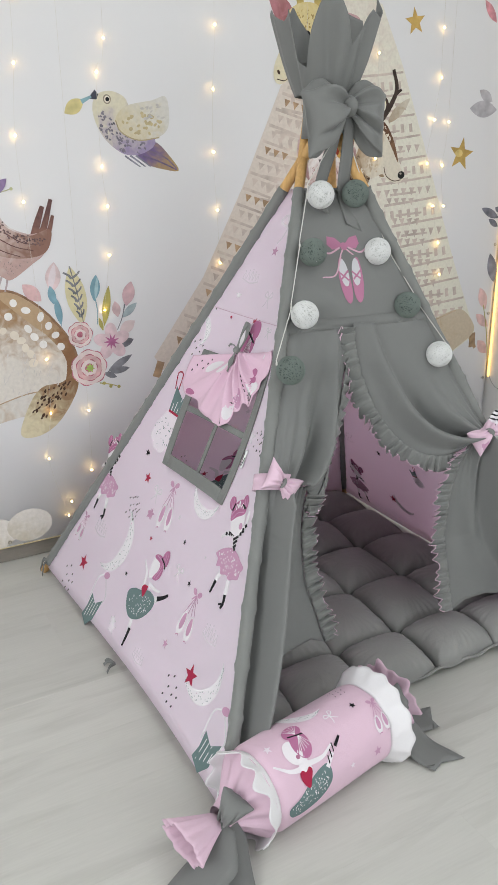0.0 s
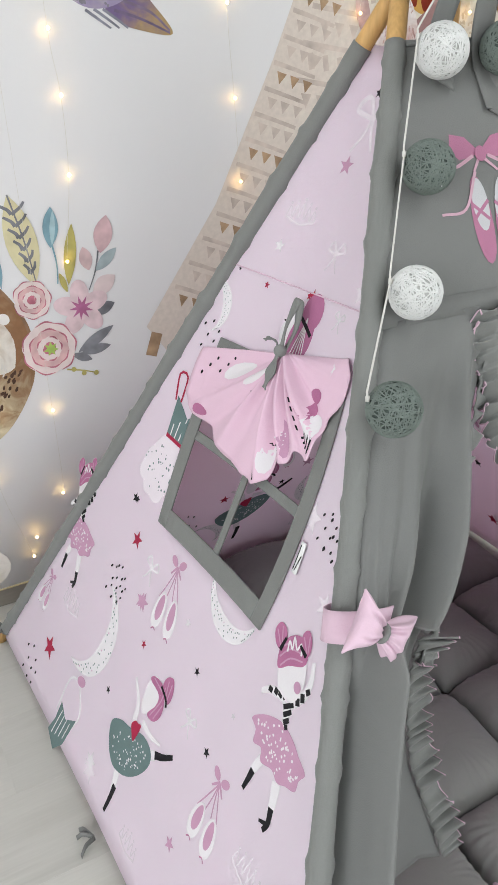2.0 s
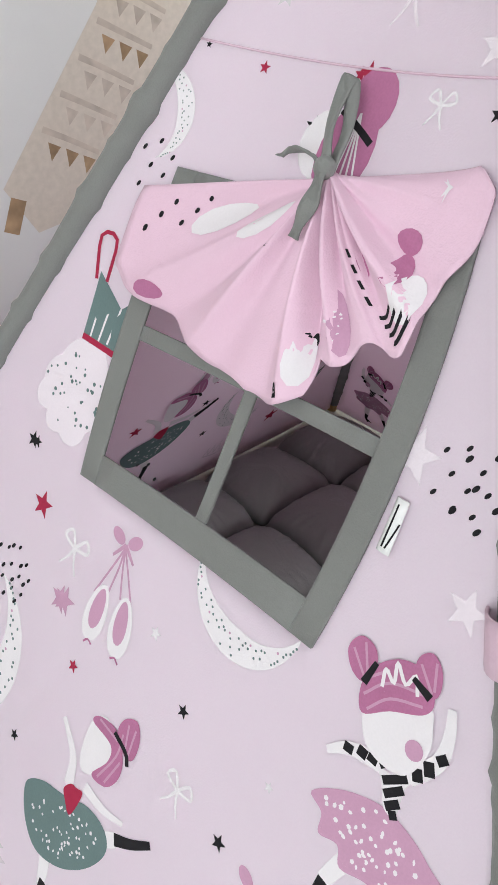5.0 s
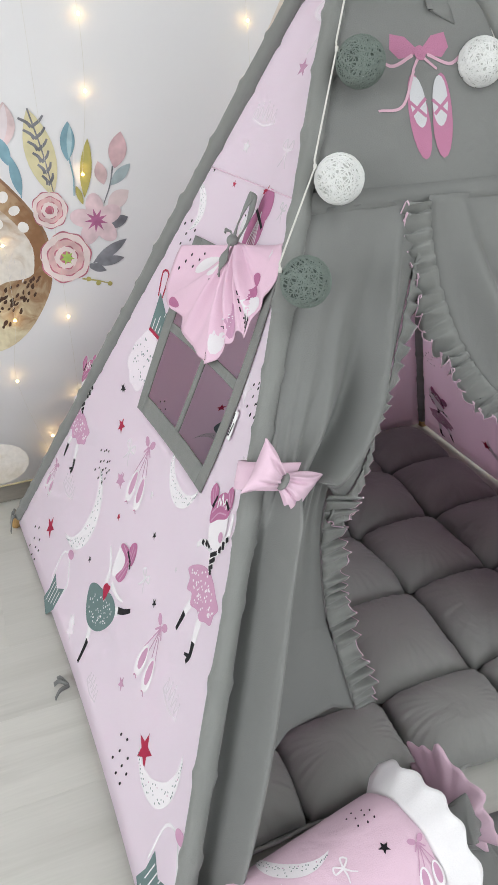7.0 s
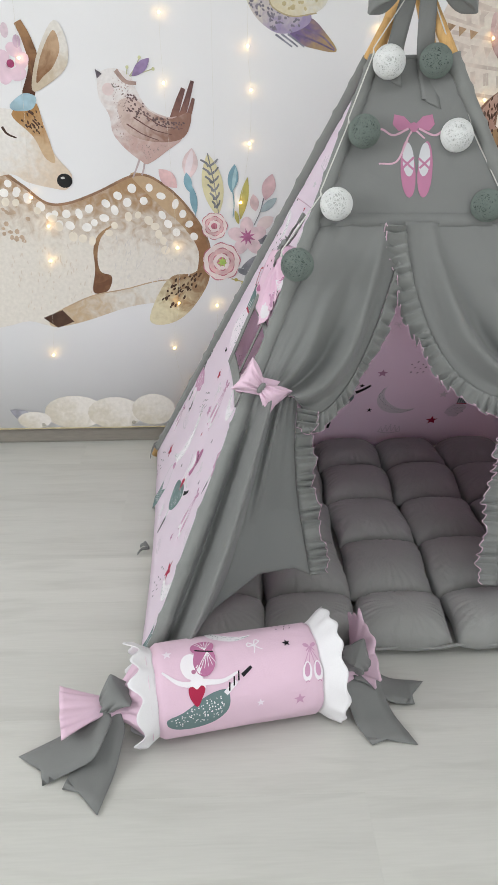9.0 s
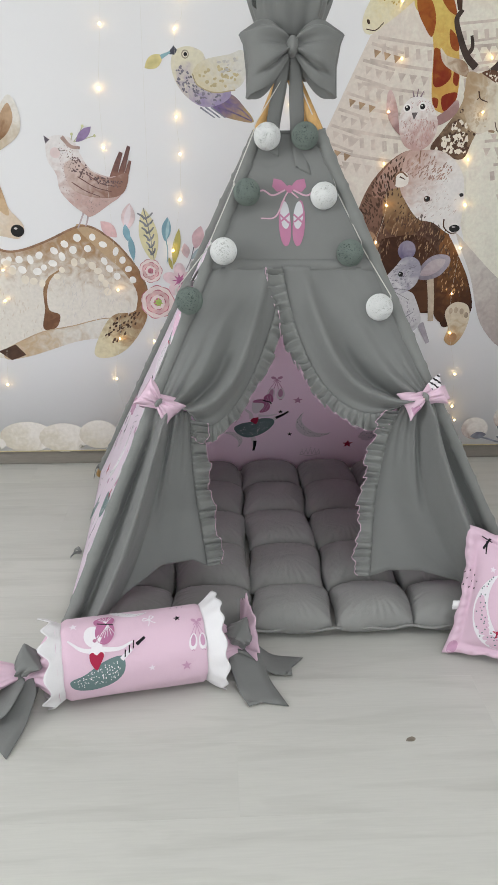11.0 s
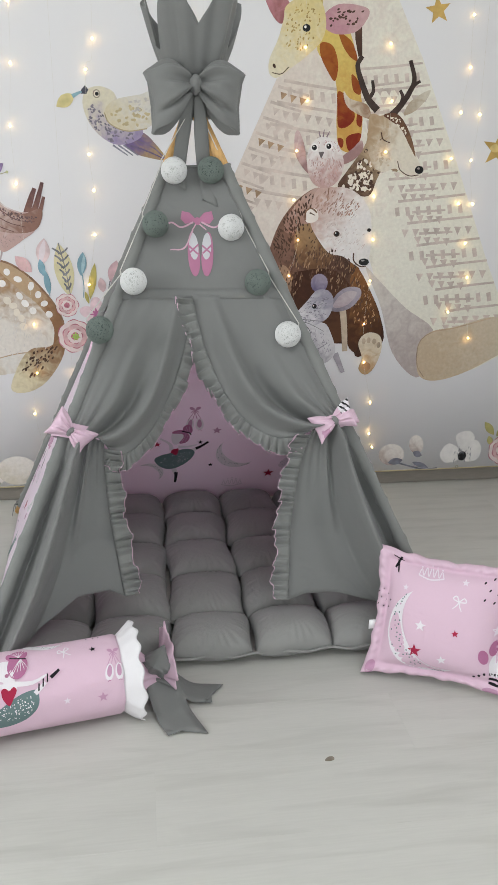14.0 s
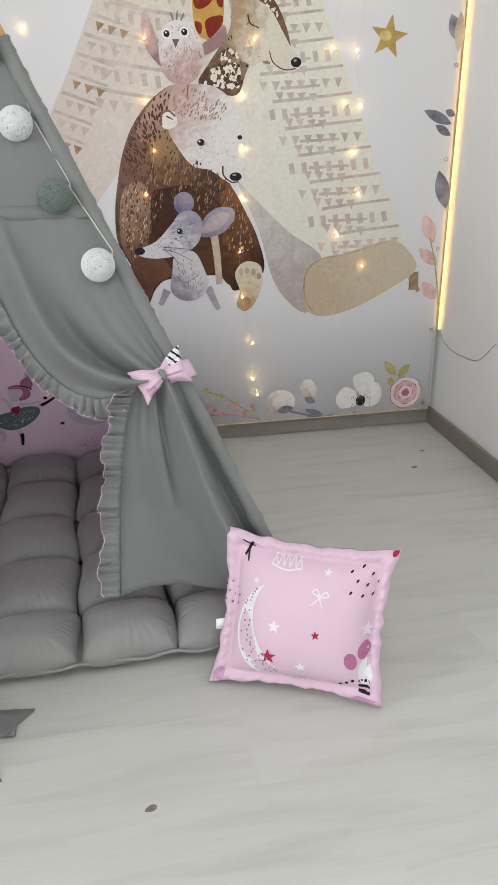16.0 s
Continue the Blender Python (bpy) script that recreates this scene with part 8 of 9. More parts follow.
p.poly([(1.119, 0.732), (1.091, 0.73), (1.11, 0.702)], paint(0.54, 0.455, 0.4), False)
p.stroke([(1.145, 0.657), (1.283, 0.658)], 0.01063, 0.007973, paint(0.54, 0.455, 0.4), up=False)
p.poly([(1.273, 0.636), (1.243, 0.634), (1.264, 0.604)], paint(0.54, 0.455, 0.4), False)
p.poly([(1.233, 0.64), (1.203, 0.638), (1.224, 0.608)], paint(0.54, 0.455, 0.4), False)
p.poly([(1.194, 0.643), (1.164, 0.642), (1.185, 0.612)], paint(0.54, 0.455, 0.4), False)
p.poly([(1.155, 0.647), (1.126, 0.646), (1.146, 0.616)], paint(0.54, 0.455, 0.4), False)
p.blob([(0.815, 0.862), (0.881, 0.716), (0.937, 0.541), (1.039, 0.443), (1.094, 0.52), (1.091, 0.63), (0.977, 0.713), (0.867, 0.817)], wash((0.52, 0.46, 0.44), (0.66, 0.62, 0.58), (1.038, 0.467), (0.854, 0.818)))
p.blob([(1.034, 0.523), (1.042, 0.584), (1.091, 0.623), (1.176, 0.637), (1.319, 0.673), (1.387, 0.646), (1.43, 0.572), (1.33, 0.506), (1.215, 0.451), (1.112, 0.428), (1.05, 0.45)], wash((0.6, 0.5, 0.38), (0.66, 0.58, 0.47), (1.052, 0.481), (1.322, 0.621)))
p.stroke([(1.319, 0.669), (1.176, 0.633), (1.091, 0.619), (1.041, 0.578), (1.038, 0.495), (1.068, 0.444)], 0.00381, 0.00381, paint(0.42, 0.31, 0.22))
p.stroke([(1.41, 0.548), (1.445, 0.497)], 0.0178, 0.0152, paint(0.42, 0.28, 0.16))
p.place(0, 0, 1, 0, 34).name = "printed_tall_shape"
p.poly([(0.735, 1.677), (0.759, 1.678), (0.766, 1.563), (0.752, 1.563), (0.739, 1.615)], paint(0.07, 0.035, 0.022))
p.blob([(0.61, 1.578), (0.661, 1.524), (0.682, 1.454), (0.685, 1.344), (0.698, 1.275), (0.742, 1.259), (0.771, 1.295), (0.776, 1.384), (0.757, 1.499), (0.737, 1.594), (0.694, 1.676), (0.623, 1.664)], wash((0.7, 0.56, 0.22), (0.62, 0.4, 0.14), (0.636, 1.612), (0.741, 1.289)))
p.blob([(0.621, 1.602), (0.662, 1.594), (0.683, 1.54), (0.674, 1.486), (0.647, 1.516), (0.622, 1.562)], wash((0.42, 0.17, 0.04), (0.3, 0.05, 0.02), (0.636, 1.612), (0.753, 1.3)))
p.blob([(0.683, 1.634), (0.729, 1.606), (0.75, 1.552), (0.726, 1.56), (0.698, 1.593)], wash((0.42, 0.17, 0.04), (0.3, 0.05, 0.02), (0.636, 1.612), (0.753, 1.3)))
p.blob([(0.732, 1.509), (0.763, 1.477), (0.764, 1.445), (0.739, 1.459)], wash((0.42, 0.17, 0.04), (0.3, 0.05, 0.02), (0.636, 1.612), (0.753, 1.3)))
p.blob([(0.687, 1.454), (0.725, 1.431), (0.749, 1.376), (0.725, 1.343), (0.692, 1.342), (0.686, 1.4)], wash((0.42, 0.17, 0.04), (0.3, 0.05, 0.02), (0.636, 1.612), (0.753, 1.3)))
p.blob([(0.723, 1.309), (0.773, 1.321), (0.762, 1.283), (0.732, 1.264)], wash((0.42, 0.17, 0.04), (0.3, 0.05, 0.02), (0.636, 1.612), (0.753, 1.3)))
p.blob([(0.691, 1.305), (0.711, 1.3), (0.709, 1.275), (0.698, 1.279)], wash((0.42, 0.17, 0.04), (0.3, 0.05, 0.02), (0.636, 1.612), (0.753, 1.3)))
p.blob([(0.757, 1.384), (0.773, 1.379), (0.773, 1.343), (0.757, 1.351)], wash((0.42, 0.17, 0.04), (0.3, 0.05, 0.02), (0.636, 1.612), (0.753, 1.3)))
p.stroke([(0.548, 1.712), (0.539, 1.762), (0.53, 1.803)], 0.025, 0.0307, paint(0.5, 0.36, 0.12))
p.stroke([(0.611, 1.713), (0.611, 1.763), (0.612, 1.805)], 0.025, 0.0307, paint(0.5, 0.36, 0.12))
p.blob([(0.419, 1.762), (0.441, 1.769), (0.512, 1.718), (0.488, 1.655), (0.449, 1.689)], wash((0.6, 0.33, 0.36), (0.4, 0.2, 0.2), (0.442, 1.759), (0.521, 1.678)))
p.blob([(0.618, 1.669), (0.676, 1.718), (0.768, 1.713), (0.782, 1.687), (0.74, 1.638), (0.663, 1.631)], wash((0.56, 0.34, 0.38), (0.62, 0.44, 0.44), (0.636, 1.68), (0.769, 1.7)))
p.fur([(0.637, 1.67), (0.676, 1.706), (0.765, 1.705), (0.735, 1.648), (0.668, 1.64)], 26, 0.0134, 20, paint(0.07, 0.035, 0.022), 3, 0.00768, 0)
p.blob([(0.501, 1.707), (0.549, 1.735), (0.614, 1.73), (0.637, 1.663), (0.622, 1.606), (0.571, 1.558), (0.522, 1.523), (0.475, 1.492), (0.448, 1.504), (0.447, 1.547), (0.475, 1.608), (0.493, 1.668)], wash((0.72, 0.62, 0.36), (0.75, 0.7, 0.56), (0.596, 1.713), (0.463, 1.513)))
p.fur([(0.511, 1.694), (0.549, 1.722), (0.611, 1.717), (0.622, 1.663), (0.602, 1.611), (0.528, 1.558), (0.488, 1.583)], 70, 0.0096, 65, paint(0.42, 0.29, 0.1), 5, 0.00576, 0)
p.egg(0.571, 1.645, 0.0134, 0.0115, 0, INK)
p.egg(0.567, 1.648, 0.00384, 0.00384, 0, paint(0.78, 0.75, 0.72))
p.stroke([(0.457, 1.507), (0.488, 1.504), (0.514, 1.526)], 0.00307, 0.00307, paint(0.07, 0.035, 0.022))
p.egg(0.464, 1.528, 0.0048, 0.00768, 30, paint(0.07, 0.035, 0.022))
p.place(0, 0, 1, 0, 74).name = "printed_antlered_shape"
p.stroke([(0.828, 1.396), (0.793, 1.432), (0.766, 1.488), (0.751, 1.536), (0.767, 1.565)], 0.0248, 0.0136, paint(0.05, 0.032, 0.026))
p.stroke([(0.793, 1.432), (0.81, 1.456), (0.805, 1.491)], 0.0149, 0.00992, paint(0.05, 0.032, 0.026))
p.stroke([(0.876, 1.378), (0.906, 1.408), (0.938, 1.453), (0.954, 1.497), (0.936, 1.556)], 0.0236, 0.0136, paint(0.05, 0.032, 0.026))
p.stroke([(0.91, 1.414), (0.916, 1.44), (0.906, 1.462)], 0.0149, 0.00992, paint(0.05, 0.032, 0.026))
p.stroke([(0.944, 1.469), (0.961, 1.483), (0.976, 1.492)], 0.0136, 0.00868, paint(0.05, 0.032, 0.026))
p.blob([(0.706, 1.455), (0.731, 1.431), (0.787, 1.416), (0.805, 1.388), (0.801, 1.368), (0.746, 1.389), (0.715, 1.415)], wash((0.7, 0.62, 0.52), (0.4, 0.28, 0.2), (0.712, 1.444), (0.801, 1.377)))
p.blob([(0.924, 1.383), (0.947, 1.429), (1.013, 1.465), (0.999, 1.432), (0.964, 1.397)], wash((0.68, 0.63, 0.54), (0.5, 0.42, 0.33), (1.01, 1.459), (0.926, 1.386)))
p.blob([(0.808, 1.385), (0.796, 1.3), (0.77, 1.252), (0.729, 1.197), (0.697, 1.148), (0.731, 1.127), (0.811, 1.113), (0.841, 1.174), (0.866, 1.209), (0.917, 1.203), (0.891, 1.335)], wash((0.52, 0.41, 0.29), (0.17, 0.1, 0.07), (0.835, 1.301), (0.732, 1.162)))
p.fur([(0.793, 1.255), (0.82, 1.22), (0.823, 1.127), (0.714, 1.144), (0.744, 1.191)], 60, 0.0161, 70, paint(0.72, 0.65, 0.55), 8, 0.0136, 0)
p.fur([(0.798, 1.283), (0.858, 1.221), (0.829, 1.139), (0.771, 1.139), (0.757, 1.197)], 40, 0.0149, 50, paint(0.07, 0.035, 0.022), 9, 0.00992, 0)
p.fur([(0.802, 1.346), (0.829, 1.301), (0.858, 1.221), (0.82, 1.197), (0.786, 1.278)], 40, 0.0124, 60, paint(0.4, 0.29, 0.19), 10, 0.00744, 0)
p.blob([(0.806, 1.37), (0.838, 1.379), (0.888, 1.382), (0.928, 1.358), (0.958, 1.302), (0.987, 1.233), (1.007, 1.209), (0.997, 1.182), (0.964, 1.176), (0.925, 1.19), (0.904, 1.207), (0.859, 1.195), (0.82, 1.218), (0.797, 1.287)], wash((0.5, 0.38, 0.26), (0.74, 0.69, 0.6), (0.801, 1.312), (0.906, 1.278)))
p.blob([(0.851, 1.382), (0.891, 1.389), (0.924, 1.365), (0.956, 1.311), (0.976, 1.247), (0.951, 1.284), (0.916, 1.338), (0.877, 1.364)], wash((0.2, 0.11, 0.07), (0.3, 0.19, 0.12), (0.889, 1.38), (0.966, 1.267)))
p.fur([(0.863, 1.38), (0.915, 1.367), (0.953, 1.307), (0.944, 1.302), (0.896, 1.358)], 26, 0.00744, 40, paint(0.72, 0.65, 0.55), 11, 0.00744, 0)
p.fur([(0.823, 1.289), (0.869, 1.267), (0.896, 1.221), (0.846, 1.209), (0.819, 1.232)], 28, 0.0112, 75, paint(0.52, 0.42, 0.31), 12, 0.00992, 0)
p.stroke([(0.846, 1.326), (0.854, 1.303), (0.88, 1.292)], 0.00496, 0.0031, paint(0.07, 0.035, 0.022))
p.stroke([(0.849, 1.305), (0.842, 1.299)], 0.00248, 0.00186, paint(0.07, 0.035, 0.022))
p.egg(0.993, 1.203, 0.0161, 0.0136, 0, INK)
p.egg(0.99, 1.208, 0.00496, 0.00372, 0, paint(0.3, 0.26, 0.24))
p.stroke([(0.911, 1.232), (0.923, 1.202), (0.957, 1.183), (0.992, 1.186)], 0.00322, 0.00322, paint(0.07, 0.035, 0.022))
p.place(0, 0, 1, 0, 116).name = "printed_large_shape"
p.blob([(0.644, 1.141), (0.568, 1.111), (0.502, 1.038), (0.464, 0.956), (0.442, 0.863), (0.43, 0.779), (0.434, 0.692), (0.474, 0.615), (0.496, 0.548), (0.516, 0.498), (0.545, 0.55), (0.596, 0.578), (0.758, 0.579), (0.801, 0.529), (0.895, 0.584), (0.878, 0.69), (0.835, 0.781), (0.795, 0.85), (0.769, 0.917), (0.741, 1.08)], wash((0.3, 0.19, 0.145), (0.1, 0.045, 0.026), (0.516, 1.002), (0.666, 0.672)))
p.blob([(0.639, 1.14), (0.57, 1.108), (0.51, 1.024), (0.521, 0.985), (0.592, 1.007), (0.653, 1.058)], wash((0.42, 0.27, 0.22), (0.56, 0.42, 0.37), (0.516, 1.002), (0.644, 1.13)))
p.blob([(0.555, 1.001), (0.64, 1.015), (0.694, 0.942), (0.672, 0.871), (0.602, 0.858), (0.554, 0.897)], wash((0.4, 0.28, 0.17), (0.22, 0.125, 0.07), (0.601, 0.978), (0.621, 0.86)))
p.blob([(0.541, 0.825), (0.585, 0.854), (0.691, 0.856), (0.761, 0.795), (0.787, 0.719), (0.758, 0.603), (0.623, 0.585), (0.548, 0.663)], wash((0.1, 0.045, 0.026), (0.17, 0.085, 0.045), (0.569, 0.824), (0.759, 0.642)))
p.blob([(0.454, 0.839), (0.508, 0.874), (0.538, 0.825), (0.532, 0.727), (0.513, 0.651), (0.476, 0.627), (0.442, 0.705)], wash((0.42, 0.3, 0.22), (0.27, 0.16, 0.1), (0.481, 0.838), (0.495, 0.652)))
p.blob([(0.468, 0.628), (0.547, 0.657), (0.597, 0.596), (0.542, 0.557), (0.516, 0.501), (0.496, 0.548)], wash((0.16, 0.08, 0.05), (0.24, 0.13, 0.08), (0.489, 0.549), (0.572, 0.623)))
p.blob([(0.756, 0.881), (0.795, 0.85), (0.835, 0.781), (0.877, 0.69), (0.884, 0.611), (0.812, 0.607), (0.791, 0.548), (0.755, 0.59), (0.763, 0.72)], wash((0.13, 0.06, 0.03), (0.3, 0.16, 0.07), (0.867, 0.612), (0.788, 0.832)))
p.fur([(0.53, 0.921), (0.687, 0.942), (0.788, 0.832), (0.813, 0.718), (0.733, 0.72), (0.671, 0.822), (0.581, 0.812), (0.536, 0.727)], 150, 0.0217, 80, paint(0.1, 0.05, 0.03), 81, 0.0051)
p.fur([(0.53, 0.921), (0.687, 0.942), (0.788, 0.832), (0.813, 0.718), (0.733, 0.72), (0.671, 0.822), (0.581, 0.812), (0.536, 0.727)], 110, 0.0191, 78, paint(0.3, 0.19, 0.11), 82, 0.00433)
p.fur([(0.642, 1.136), (0.564, 1.103), (0.502, 1.03), (0.463, 0.945), (0.511, 0.921), (0.564, 0.99), (0.678, 1.058), (0.742, 1.103)], 190, 0.0191, 70, paint(0.07, 0.035, 0.022), 21, 0.00572, -150)
p.fur([(0.463, 0.945), (0.551, 0.978), (0.557, 0.849), (0.523, 0.677), (0.469, 0.64), (0.44, 0.779)], 150, 0.0152, 85, paint(0.07, 0.035, 0.022), 22, 0.00406, 0)
p.fur([(0.564, 0.996), (0.676, 1), (0.788, 0.844), (0.881, 0.664), (0.799, 0.614), (0.76, 0.745), (0.634, 0.859)], 130, 0.0152, 75, paint(0.07, 0.035, 0.022), 23, 0.00406, 0)
p.fur([(0.762, 0.857), (0.801, 0.831), (0.867, 0.69), (0.854, 0.625), (0.773, 0.668)], 50, 0.0152, 80, paint(0.4, 0.24, 0.12), 24, 0.00381, 0)
p.fur([(0.456, 0.839), (0.526, 0.861), (0.528, 0.727), (0.482, 0.64), (0.444, 0.73)], 60, 0.014, 85, paint(0.55, 0.42, 0.32), 25, 0.00318, 0)
p.blob([(0.62, 1.13), (0.681, 1.143), (0.745, 1.136), (0.798, 1.097), (0.826, 1.034), (0.828, 0.916), (0.809, 0.861), (0.778, 0.869), (0.727, 0.903), (0.674, 0.916), (0.631, 0.966), (0.601, 1.03)], wash((0.6, 0.45, 0.4), (0.77, 0.74, 0.72), (0.611, 1.08), (0.752, 1)))
p.fur([(0.625, 1.123), (0.681, 1.136), (0.791, 1.091), (0.766, 1.046), (0.678, 1.046), (0.617, 1.058)], 120, 0.0152, 55, paint(0.34, 0.21, 0.17), 26, 0.00432, 0)
p.fur([(0.641, 1.046), (0.766, 1.046), (0.816, 0.999), (0.802, 0.917), (0.674, 0.93)], 70, 0.0127, 45, paint(0.52, 0.42, 0.38), 27, 0.00254, 0)
p.fur([(0.668, 0.936), (0.731, 0.912), (0.789, 0.868), (0.762, 0.832), (0.686, 0.894)], 50, 0.0178, 80, paint(0.07, 0.035, 0.022), 28, 0.00381, 0)
p.blob([(0.582, 1.044), (0.595, 1.069), (0.624, 1.067), (0.63, 1.035), (0.61, 1.022), (0.588, 1.024)], paint(0.74, 0.68, 0.62))
p.stroke([(0.583, 1.03), (0.585, 1.06), (0.605, 1.071), (0.626, 1.056)], 0.00635, 0.00508, paint(0.2, 0.11, 0.07))
p.stroke([(0.599, 1.056), (0.619, 1.047)], 0.00508, 0.00254, paint(0.07, 0.035, 0.022))
p.egg(0.806, 0.883, 0.0191, 0.0127, 0, INK)
p.egg(0.802, 0.888, 0.00635, 0.00318, 0, paint(0.35, 0.33, 0.32))
p.stroke([(0.766, 0.915), (0.768, 0.888), (0.791, 0.868), (0.815, 0.868)], 0.00508, 0.00381, paint(0.07, 0.035, 0.022))
p.egg(0.7, 0.983, 0.0114, 0.0102, 0, paint(0.07, 0.035, 0.022))
p.egg(0.7, 0.983, 0.00762, 0.00762, 0, INK)
p.egg(0.696, 0.986, 0.00254, 0.00254, 0, paint(0.78, 0.75, 0.72))
p.egg(0.82, 0.996, 0.00762, 0.00635, 0, INK)
p.stroke([(0.666, 1.141), (0.662, 1.097)], 0.00381, 0.00254, paint(0.2, 0.11, 0.07))
p.blob([(0.801, 0.577), (0.812, 0.607), (0.843, 0.623), (0.884, 0.608), (0.892, 0.557), (0.87, 0.492), (0.836, 0.46), (0.806, 0.482), (0.817, 0.526)], wash((0.72, 0.65, 0.54), (0.5, 0.36, 0.22), (0.847, 0.586), (0.832, 0.464)))
p.egg(0.835, 0.491, 0.0178, 0.0178, 0, paint(0.33, 0.19, 0.1))
p.egg(0.821, 0.59, 0.00762, 0.0114, 0, paint(0.4, 0.31, 0.23))
p.egg(0.84, 0.593, 0.00762, 0.0114, 0, paint(0.4, 0.31, 0.23))
p.egg(0.862, 0.588, 0.00762, 0.0114, 0, paint(0.4, 0.31, 0.23))
p.egg(0.88, 0.574, 0.00762, 0.0114, 0, paint(0.4, 0.31, 0.23))
p.stroke([(0.733, 0.72), (0.743, 0.643), (0.749, 0.553)], 0.0254, 0.0203, paint(0.5, 0.4, 0.3))
p.place(0, 0, 1, 0, 200).name = "printed_round_shape"
p.blob([(0.539, 1.315), (0.553, 1.326), (0.574, 1.279), (0.584, 1.222), (0.595, 1.184), (0.559, 1.22), (0.54, 1.261)], wash((0.66, 0.52, 0.5), (0.42, 0.28, 0.27), (0.557, 1.305), (0.581, 1.211)))
p.blob([(0.708, 1.243), (0.745, 1.271), (0.775, 1.299), (0.783, 1.271), (0.757, 1.239), (0.715, 1.219)], wash((0.66, 0.52, 0.5), (0.42, 0.28, 0.27), (0.557, 1.305), (0.581, 1.211)))
p.blob([(0.585, 1.243), (0.598, 1.285), (0.634, 1.309), (0.676, 1.299), (0.704, 1.266), (0.716, 1.213), (0.695, 1.162), (0.656, 1.14), (0.613, 1.151), (0.589, 1.19)], wash((0.78, 0.74, 0.72), (0.58, 0.42, 0.39), (0.638, 1.275), (0.657, 1.152)))
p.fur([(0.591, 1.233), (0.702, 1.245), (0.713, 1.202), (0.669, 1.145), (0.609, 1.158)], 130, 0.0114, 80, paint(0.42, 0.25, 0.23), 31, 0.00279, 40)
p.fur([(0.596, 1.275), (0.639, 1.305), (0.686, 1.292), (0.703, 1.255)], 40, 0.00889, 60, paint(0.5, 0.34, 0.32), 32, 0.00279, 0)
p.stroke([(0.629, 1.307), (0.623, 1.327)], 0.00508, 0.00254, paint(0.24, 0.17, 0.2))
p.stroke([(0.639, 1.308), (0.642, 1.332)], 0.00508, 0.00254, paint(0.24, 0.17, 0.2))
p.stroke([(0.651, 1.307), (0.661, 1.326)], 0.00508, 0.00254, paint(0.24, 0.17, 0.2))
p.egg(0.609, 1.273, 0.014, 0.014, 0, paint(0.78, 0.75, 0.72))
p.egg(0.609, 1.273, 0.00889, 0.00889, 0, INK)
p.egg(0.607, 1.276, 0.00254, 0.00254, 0, paint(0.78, 0.75, 0.72))
p.egg(0.66, 1.278, 0.014, 0.014, 0, paint(0.78, 0.75, 0.72))
p.egg(0.66, 1.278, 0.00889, 0.00889, 0, INK)
p.egg(0.658, 1.281, 0.00254, 0.00254, 0, paint(0.78, 0.75, 0.72))
p.poly([(0.624, 1.259), (0.645, 1.26), (0.634, 1.236)], paint(0.12, 0.1, 0.1))
p.place(0, 0, 1, 0, 200).name = "printed_small_shape"
p.egg(0.642, 0.808, 0.0318, 0.0343, 0, wash((0.22, 0.19, 0.29), (0.4, 0.36, 0.43), (0.63, 0.774), (0.652, 0.835)))
p.stroke([(0.579, 0.542), (0.555, 0.495)], 0.0254, 0.0152, paint(0.36, 0.33, 0.36))
p.stroke([(0.711, 0.545), (0.745, 0.471)], 0.0254, 0.0152, paint(0.36, 0.33, 0.36))
p.blob([(0.61, 0.654), (0.666, 0.661), (0.694, 0.619), (0.712, 0.552), (0.677, 0.51), (0.628, 0.507), (0.591, 0.541), (0.597, 0.596)], wash((0.34, 0.32, 0.36), (0.66, 0.64, 0.65), (0.588, 0.544), (0.657, 0.607)))
p.stroke([(0.61, 0.585), (0.638, 0.563), (0.683, 0.587)], 0.00318, 0.00254, paint(0.22, 0.2, 0.24))
p.blob([(0.684, 0.714), (0.706, 0.764), (0.748, 0.792), (0.795, 0.788), (0.8, 0.759), (0.768, 0.719), (0.72, 0.703)], wash((0.3, 0.27, 0.31), (0.5, 0.46, 0.5), (0.694, 0.715), (0.787, 0.782)))
p.blob([(0.697, 0.722), (0.716, 0.756), (0.75, 0.777), (0.785, 0.773), (0.763, 0.737), (0.725, 0.718)], wash((0.46, 0.38, 0.4), (0.6, 0.54, 0.55), (0.694, 0.715), (0.787, 0.782)))
p.blob([(0.49, 0.67), (0.549, 0.695), (0.597, 0.742), (0.631, 0.781), (0.672, 0.783), (0.697, 0.752), (0.688, 0.696), (0.655, 0.664), (0.602, 0.647), (0.547, 0.643), (0.502, 0.651)], wash((0.7, 0.68, 0.69), (0.42, 0.4, 0.45), (0.561, 0.675), (0.675, 0.76)))
p.fur([(0.536, 0.683), (0.617, 0.762), (0.682, 0.766), (0.673, 0.684), (0.6, 0.659)], 110, 0.0114, 20, paint(0.22, 0.2, 0.24), 41, 0.00254, 0)
p.fur([(0.612, 0.641), (0.684, 0.619), (0.696, 0.552), (0.621, 0.529)], 60, 0.0102, 85, paint(0.22, 0.2, 0.24), 42, 0.00254, 0)
p.egg(0.498, 0.667, 0.0165, 0.0114, 0, INK)
p.egg(0.626, 0.724, 0.00889, 0.00889, 0, INK)
p.egg(0.623, 0.726, 0.00254, 0.00254, 0, paint(0.78, 0.75, 0.72))
p.stroke([(0.568, 0.672), (0.613, 0.658), (0.665, 0.63)], 0.00229, 0.00152, paint(0.1, 0.09, 0.1))
p.stroke([(0.572, 0.677), (0.613, 0.673), (0.661, 0.667)], 0.00229, 0.00152, paint(0.1, 0.09, 0.1))
